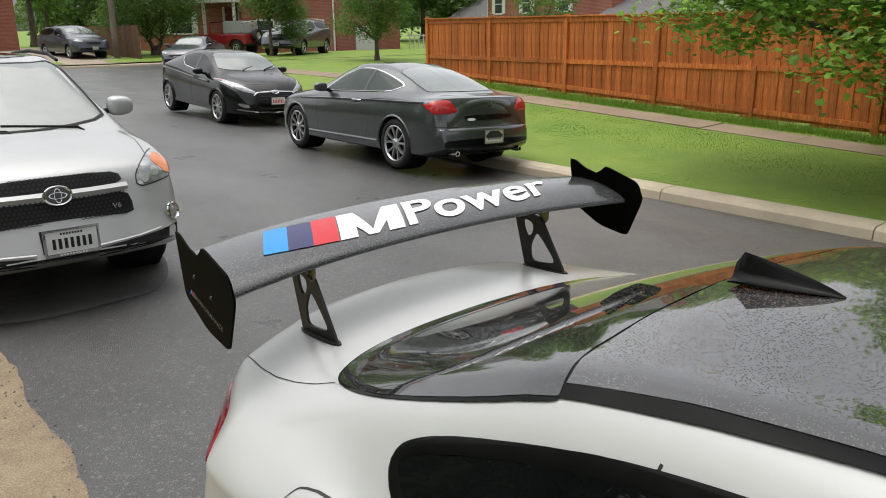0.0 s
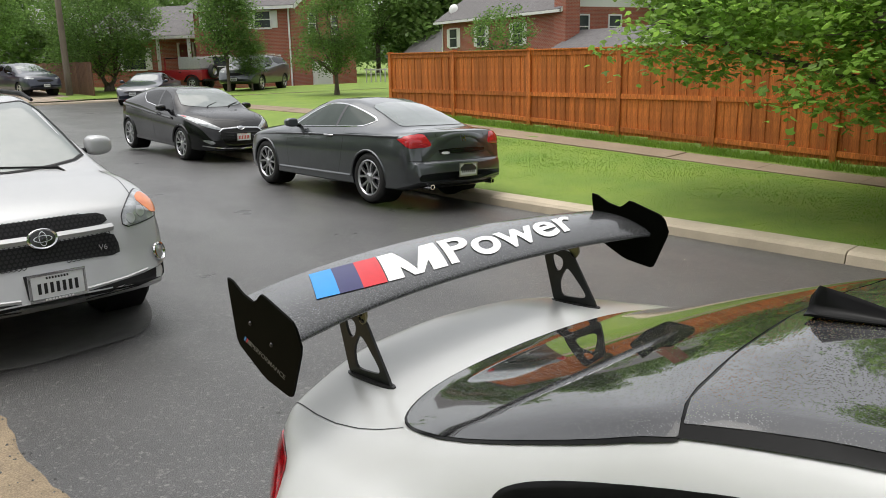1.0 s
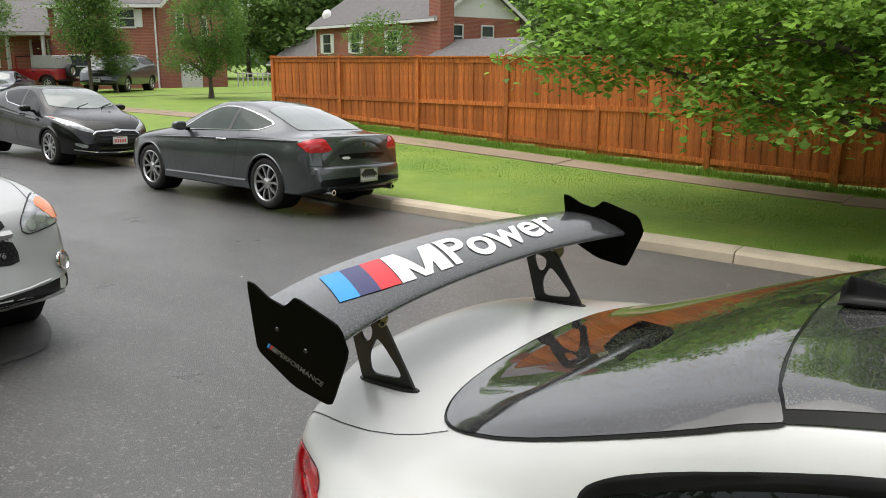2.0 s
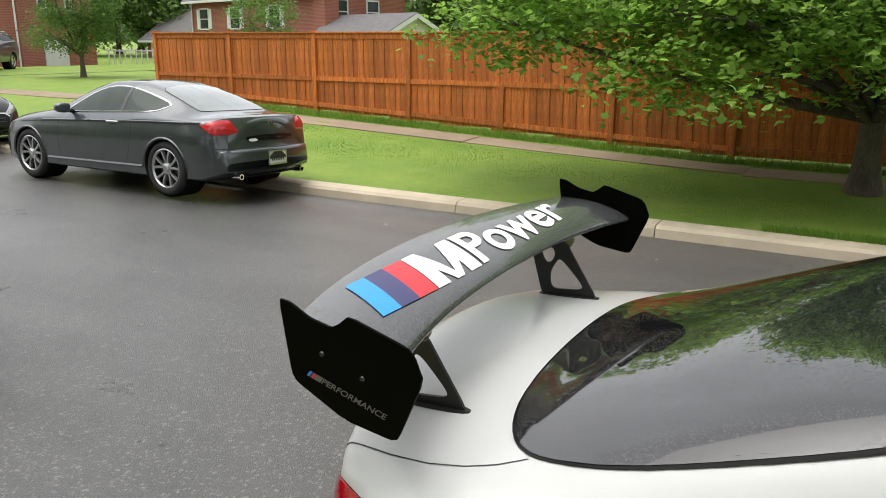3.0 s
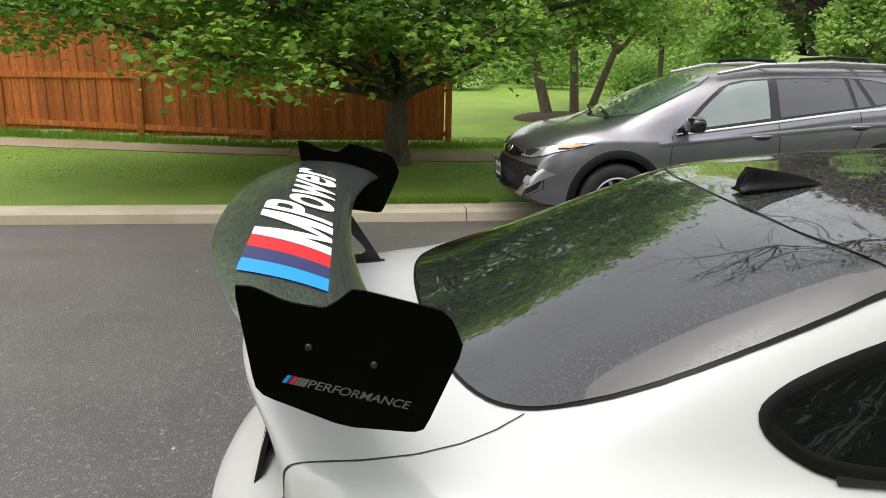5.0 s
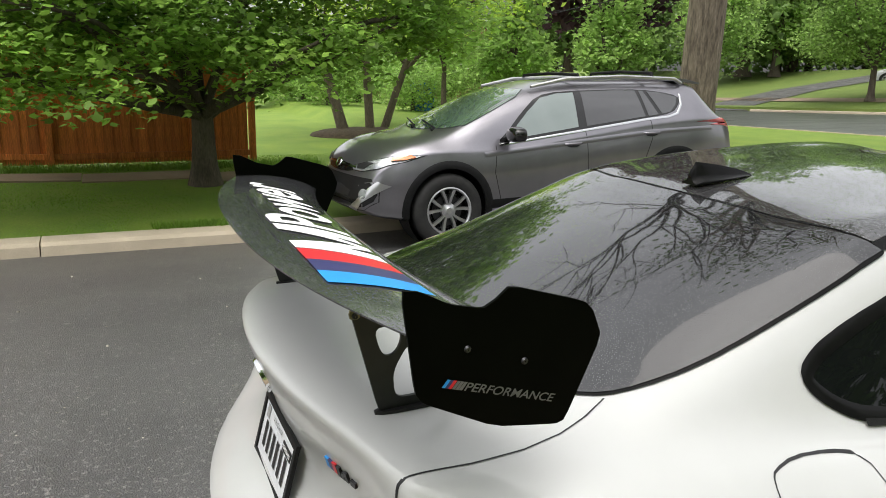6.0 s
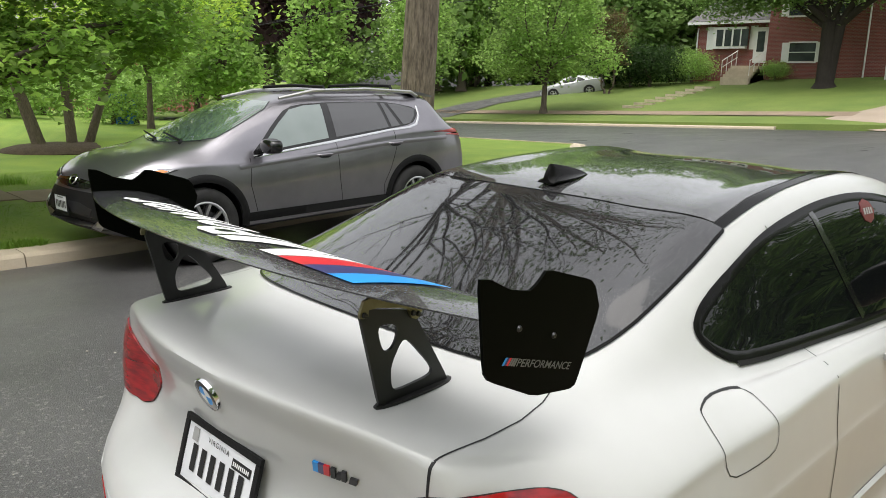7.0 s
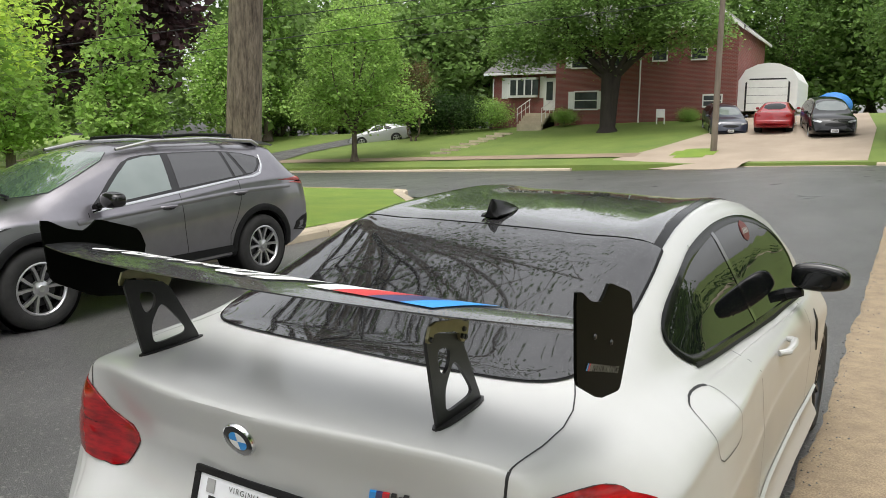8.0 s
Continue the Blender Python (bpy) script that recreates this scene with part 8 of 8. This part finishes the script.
# ---- far cars ----
far_car("navy_minivan", SUV, pose(-8.2, 44.8, rise_z(-7.8, 42.5) + .05, -8, 0, 200), "navy", "dark navy minivan parked on the driveway")
far_car("red_sedan", SEDAN, pose(-4.6, 39.8, rise_z(-4.5, 42.0) - .25, 6, 0, 4), "redpaint", "dark red sedan parked on the driveway, tail to the street", "sedan")
far_car("black_pickup", SUV, pose(-2.9, 43.6, rise_z(-2.6, 41) + .05, -7, 0, 192) @ Matrix.Diagonal((1.08, 1.2, 1.14, 1)), "black", "large black truck parked on the driveway")
far_car("dark_sedan", SEDAN, pose(-14.45, -35.7, road_z(-13, -34), 0, 0, -40), "navy", "dark sedan parked at the end of the street", "sedan")
far_car("silver_grey_suv", SUV, pose(-18.7, -32.6, .72, 0, 0, -53), "charcoal", "grey and silver sport utility vehicle on a driveway")
def red_jeep():
    """An open off-road car: flat-sided tub, long bonnet, separate wings, windscreen frame, soft top and a spare wheel behind."""
    car = thing("red_jeep", pose(-18.4, -39.0, .53, 0, 0, -149.5), "red off-road vehicle with faded soft top and spare wheel behind", "car", "parked cars")
    part("body", bbox(-.76, .76, .0, 2.35, .52, 1.08, bevel=.04), "redpaint", car)
    bm = bmesh.new()
    prism(bm, pairs("2.35,.56 2.35,1.06 2.5,1.06 3.6,.98 3.7,.94 3.7,.56"), "x", -.56, .56)
    bmesh.ops.bevel(bm, geom=bm.edges[:], offset=.03, segments=2, affect="EDGES")
    part("bonnet", bm, "redpaint", car)
    part("bumper", bbox(-.80, .80, 3.76, 3.88, .46, .58, bevel=.02), "plastic", car)
    part("bumper", bbox(-.72, .72, -.14, -.02, .46, .58, bevel=.02), "plastic", car)
    for s in (1, -1):
        for y in (.62, 3.05):
            wheel(car, y, .70, s, .36, .2, .22, 5, "single")
            bm = bmesh.new()
            arc = [(y + .47 * math.cos(a), .36 + .47 * math.sin(a)) for a in np.linspace(.15, math.pi - .15, 12)]
            prism(bm, arc + [(y + (p - y) * .9, .36 + (z - .36) * .9) for p, z in arc[::-1]], "x", s * .56, s * .86)
            bmesh.ops.recalc_face_normals(bm, faces=bm.faces)
            part("wheel_arch", bm, "plastic", car, "black wheel arch flare", 40)
        part("screen_post", bbox(s * .66 - .03, s * .66 + .03, 2.3, 2.36, 1.08, 1.66), "redpaint", car)
        part("door_handle", bbox(s * .775 - .015, s * .775 + .015, 1.28, 1.40, .93, .97), "plastic", car)
    part("screen_rail", bbox(-.69, .69, 2.3, 2.36, 1.66, 1.72), "redpaint", car)
    bm = bmesh.new()
    prism(bm, pairs(".04,1.09 .14,1.70 .3,1.76 1.5,1.76 1.5,1.09"), "x", -.68, .68)
    bmesh.ops.bevel(bm, geom=bm.edges[:], offset=.05, segments=2, affect="EDGES")
    part("soft_top", bm, "pale", car, "faded grey soft top")
    for s in (1, -1):
        bm = bmesh.new()
        tube(bm, [(s * .64, 1.54, 1.72), (s * .64, 2.3, 1.69)], .03, 8)
        part("roof_bar", bm, "plastic", car)
    m = Matrix.Translation((.1, -.17, .98))
    bm = bmesh.new()
    lathe(bm, [(.20, .02), (.22, -.12), (.33, -.14), (.37, -.10), (.37, .08), (.30, .12)], 32, "y", m)
    sp = part("spare_wheel", bm, "rubber", car)
    bm = bmesh.new()
    lathe(bm, [(.001, -.06), (.10, -.07), (.17, -.03), (.20, -.09), (.20, .02)], 24, "y", m)
    part("spare_rim", bm, "alloy", sp)


red_jeep()
far_car("dark_blue_suv", SUV, pose(-9.2, -43.5, .55, 0, 0, 10), "navy", "dark blue sport utility vehicle on a driveway")
far_car("pale_hatchback", HATCH, pose(-28.0, 44.0, rise_z(-30, 42) + .1, -8, 0, 120), "silver", "silver car on the side driveway", "sedan")

# ---- sheds, poles, wires ----
M["polewood"] = surf("pole_wood", (0.24, 0.20, 0.16), (0.14, 0.11, 0.085), 5, 0.85, bump=0.4, bscale=20, stretch=(1, 1, .2))
M["tarp"] = surf("blue_tarp", (0.03, 0.20, 0.55), (0.02, 0.15, 0.45), 4, 0.5)


def shed():
    s = thing("arched_shed", pose(-6.1, 47.5, 3.55, 0, 0, 0), "white metal garage shed with an arched roof and roller door", "shed")
    pts = pairs("-1.6,0 1.6,0 1.6,1.75 1.25,2.35 .6,2.65 0,2.72 -.6,2.65 -1.25,2.35 -1.6,1.75")
    bm = bmesh.new()
    prism(bm, pts, "y", 0, 5)
    part("shell", bm, "siding", s, "", 25)
    bm = bmesh.new()
    prism(bm, pairs("-1.2,0 1.2,0 1.2,1.6 .95,1.85 -.95,1.85 -1.2,1.6"), "y", -.04, .02)
    part("door_surround", bm, "ink", s, "", 0)
    for i in range(4):
        part("door_panel", bbox(-1.1, 1.1, -.07, .0, .02 + i * .44, .44 + i * .44, bevel=.01), "trim", s, "", 0)


shed()
t = thing("tarpaulin", Matrix(), "bright blue tarpaulin over a load", "tarpaulin")
bm = bmesh.new()
bmesh.ops.create_uvsphere(bm, u_segments=16, v_segments=8, radius=1)
for v in bm.verts:
    v.co = Vector((-2.7 + v.co.x * 1.0, 48.3 + v.co.y * .8, 3.85 + v.co.z * .75 + .08 * noise.noise(v.co * 3)))
part("cover", bm, "tarp", t, "", 60)


def wheeled_bin(x, y, z):
    b = thing("wheeled_bin", pose(x, y, z, 0, 0, 35), "blue plastic wheeled recycling bin on the lawn", "bin")
    bm = bmesh.new()
    prism(bm, pairs("-.24,.08 .24,.08 .30,.92 -.30,.92"), "y", -.3, .3)
    part("body", bm, "tarp", b, "", 20)
    part("lid", bbox(-.32, .32, -.34, .34, .92, .99, bevel=.02), "tarp", b)
    for s in (-1, 1):
        bm = bmesh.new()
        lathe(bm, [(.01, -.03), (.11, -.03), (.11, .03), (.01, .03)], 18, "x", Matrix.Translation((s * .27, .24, .11)))
        part("wheel", bm, "rubber", b)


wheeled_bin(-22.4, 9.5, .18)
for k, (x, y) in enumerate(((-29.5, 9.5), (-31, 12), (-32, 14.5), (-28.5, 7.0), (-33, 17.5), (-27.5, 4.5))):
    far_tree("bush", x, y, .15, 1.7 + .5 * math.sin(k * 2.1), 60 * k)


def utility_pole(x, y, z, h, r, wires, lean=0.0):
    p = thing("utility_pole", pose(x, y, z, 0, lean, 0), "weathered brown wooden utility pole", "pole", "utility poles")
    bm = bmesh.new()
    tube(bm, [(0, 0, -.3), (0, 0, h * .5), (0, 0, h)], [r, r * .85, r * .7], 12)
    part("shaft", bm, "polewood", p)
    if wires:
        part("cross_arm", bbox(-1.1, 1.1, -.06, .06, h - .9, h - .78), "polewood", p, "", 0)


utility_pole(-6.3, 35.2, rise_z(-6.3, 35.2) - .1, 9, .15, True)
utility_pole(-11.3, -40, .4, 9, .17, True)


def wire(a, b, sag, name="overhead_wire"):
    bm = bmesh.new()
    A, B = Vector(a), Vector(b)
    pts = [A.lerp(B, f) - Vector((0, 0, sag * 4 * f * (1 - f))) for f in np.linspace(0, 1, 17)]
    tube(bm, pts, .014, 5)
    tagged(link(name, bm, "ink", None, "", 60), "thin black overhead wire", "wire", "overhead wires")


wire((-6.3, 35.2, 9.2), (-26, 8.5, 2.9), -.2)
wire((-6.3, 35.2, 8.9), (-26.5, 9.5, 2.2), -.1)
wire((-6.3, 35.2, 8.0), (-34, 16.5, 3.8), .3)
ch = thing("garden_chair", pose(-11.6, 45.6, rise_z(-11.6, 45.6), 0, 0, 20), "white plastic garden chair on the lawn", "chair")
part("seat", bbox(-.25, .25, -.25, .25, .40, .44, bevel=.01), "trim", ch)
part("backrest", bbox(-.25, .25, .22, .26, .44, .9, bevel=.01), "trim", ch)
for x in (-.22, .22):
    for y in (-.22, .22):
        part("leg", bbox(x - .02, x + .02, y - .02, y + .02, 0, .4), "trim", ch, "", 0)

# ---- gardens at the near end ----
sheet("end_lawn", span(-60, 30, 2.0), [-36.6] + span(-38, -62, 2.0), lambda x, y: .38 + .05 * min(8.0, -36 - y), "grass", "green front lawns at the end of the street", "lawn", keep=lambda x, y: not -10.6 < x < -7.4)
sheet("end_driveway", span(-10.8, -7.2, .9), span(-62, -36.4, 1.5), lambda x, y: .36 + .05 * min(8.0, -36 - y) + .01, "drive", "pale driveway at the end of the street", "driveway")
kerb_line("kerb_end", [(x, -36.3) for x in np.arange(12, -30, -.8)], road_z, "pale kerb at the end of the street", .3, .10, 3.0, 1)
sheet("corner_lawn", span(-30, -11.5, 1.0), span(-36.2, -25.8, .8), lambda x, y: verge_z(-11, -26) + .02 + .01 * noise.noise((x, y, 0)), "grass", "green corner lawn with a driveway", "lawn",
      keep=lambda x, y: x < -12.2 - .35 * (-26 - y) and y > -34.0)
bf = thing("old_board_fence", Matrix(), "old brown board fence beside the driveway", "fence")
for k in range(60):
    y = -38.5 - k * .2
    part("board", bbox(-12.0, -11.95, y - .09, y + .09, .3, 2.1 + .02 * math.sin(k * 7)), "fencedark", bf, "", 0)

# trees at the near end of the street
tree("bushy_street_tree", Matrix.Translation((-14.1, -42.4, .70)), .55, .13, [(0, 0, 3.6, 3.0, 3.0, 2.3), (.3, -.2, 1.9, 2.5, 2.5, 1.0), (-.2, .3, 5.6, 2.0, 2.0, 1.4)],
     1000, 28, .14, "leafstreet", "broad bushy tree with several slim stems on the lawn", 91, .34, 14, twigs=3, flat=.8, stems=[(-.15, 0, -.25, 0, 1), (.1, .1, .2, .1, .9), (.05, -.1, .1, -.2, .8)])
tree("small_street_tree", Matrix.Translation((-15.6, -22.9, verge_z(-15.6, -22.9))), .75, .08, [(0, 0, 2.6, 1.35, 1.35, 1.25), (.25, -.2, 1.45, 1.35, 1.35, .6), (-.1, .1, 3.7, .8, .8, .8)],
     620, 26, .085, "leafstreet", "low dark green tree with drooping boughs on the lawn", 92, .2, 12, twigs=3, flat=.8)
for kind, x, y, z, s, r, lab in (("young", -14.75, -29.8, .70, 1.15, 40, "slim young maple on the lawn"), ("young", -15.65, -29.4, .70, .62, 130, "small young maple on the lawn"),
                            ("round", -23.6, -22.0, -.3, .70, 130, "light green tree behind the wooden fence"), ("bush", -22.5, -24.5, .3, 1.3, 0, "")):
    far_tree(kind, x, y, z, s, r, lab)
# unseen near-side trees and hedge behind the walk, added to darken car reflections
for k in range(12):
    far_tree("tall", 12.2 + 2.2 * math.sin(k * 2.3), -33 + 5.2 * k, -.1, 1.0 + .2 * math.sin(k * 1.7), 47 * k)
    far_tree("hedge", 10.2 + .5 * math.sin(k * 1.9), -32 + 5.2 * k, 0, 2.0, 61 * k, "unseen tall dense shrub added to darken reflections")
# trees across the far street
for kind, x, y, z, s, r in (("sapling", -20.0, 19.5, .3, 1.2, 90), ("hedge", -25.4, 45.0, 2.2, 1.5, 20), ("hedge", -26.8, 45.0, 2.2, 1.5, 190), ("hedge", -28.2, 45.2, 2.2, 1.5, 5),
                            ("bush", -23.0, 45.9, 2.6, 1.2, 40), ("bush", -17.9, 46.2, 2.75, .75, 100), ("bush", -10.2, 46.4, 2.9, .6, 60), ("fir", -21, 12, .3, .75, 0), ("fir", -24, 18, .3, .9, 50),
                            ("sapling", -19.5, 9.0, .3, 1.3, 30), ("bush", -22, 9, .3, 1.0, 0), ("bush", -25, 7, .4, 1.2, 70), ("round", 1.2, 38.5, 1.9, 1.4, 20), ("round", 3.2, 36.0, 1.8, 1.3, 120)):
    far_tree(kind, x, y, z, s, r)
tree("lawn_maple", Matrix.Translation((-25.5, 34.2, .55)), 1.5, .15, [(0, 0, 5.2, 2.7, 2.7, 2.8), (-1.6, -.9, 3.0, 1.9, 1.7, 1.2), (1.9, .9, 3.1, 1.8, 1.7, 1.2), (1.0, -.9, 2.3, 1.5, 1.3, .7), (-2.1, .2, 2.3, 1.2, 1.1, .7), (.4, .2, 7.6, 1.7, 1.7, 1.5)],
     760, 22, .21, "leafmid", "broad green maple with low hanging boughs on the far lawn", 77, .36, 12, twigs=3, flat=.7)
tree("crepe_myrtle", Matrix.Translation((-26.6, 42.0, rise_z(-26.6, 42))), .5, .06, [(0, 0, 3.6, 1.2, 1.2, 1.6), (0, 0, 2.4, .9, .9, .8)], 220, 20, .14, "leafred", "slender multi-stem tree with russet leaves", 71, .25, 9, stems=[(-.2, 0, -.3, 0, 1), (.1, .1, .2, .1, 1), (.2, -.1, .35, -.1, .9)])
tree("shade_tree", Matrix.Translation((-14.0, 43.2, rise_z(-14, 43.2))), 3.3, .42, [(0, -.5, 7.4, 4.2, 3.2, 2.6), (-4.2, -.6, 6.0, 3.0, 2.4, 1.7), (3.6, -.4, 6.4, 2.6, 2.4, 1.8), (-2.2, -.8, 5.0, 2.0, 1.6, .8), (-5.4, -.8, 4.9, 2.4, 2.0, 1.2), (4.4, -.6, 5.6, 2.2, 2.0, 1.2), (1.4, -1, 9.2, 2.4, 2.4, 1.6), (1.6, -.9, 5.2, 1.8, 1.4, .7)],
     1800, 24, .22, "leafdark", "big dark green shade tree before the brick house", 81, .45, 8, "darkbark", 3, stems=[(0, 0, -.12, 0, 1), (.1, 0, .3, .1, .7)])
# the woods behind everything
rs = np.random.RandomState(17)


def woods(cx, cy, a0, a1, r0, r1, n, z, kinds, s0=1.0, s1=1.6):
    for _ in range(n):
        a, r = radians(rs.uniform(a0, a1)), rs.uniform(r0, r1)
        far_tree(kinds[rs.randint(len(kinds))], cx + r * math.cos(a), cy + r * math.sin(a), z, rs.uniform(s0, s1), rs.uniform(0, 360))


woods(0, 0, 95, 118, 62, 78, 16, 4.2, ["tall", "tall", "round"])
woods(0, 0, 80, 97, 60, 75, 10, 4.5, ["tall"])
woods(0, 0, 118, 160, 56, 82, 30, 1.6, ["tall", "tall", "fir", "tall"], 1.1, 1.7)
woods(0, 0, 160, 205, 46, 62, 12, .6, ["tall", "fir", "tall"], .6, .9)
woods(0, 0, 205, 262, 62, 84, 28, 1.0, ["tall", "tall", "round"], 1.0, 1.5)
woods(-38, -34, 120, 260, 14, 22, 12, .8, ["tall", "tall", "round"], 1.0, 1.4)
woods(0, 0, 262, 440, 50, 75, 12, 1.0, ["tall", "round"], 1.0, 1.4)
far_tree("purple", -31.0, 22.4, .3, 1.5, 15)
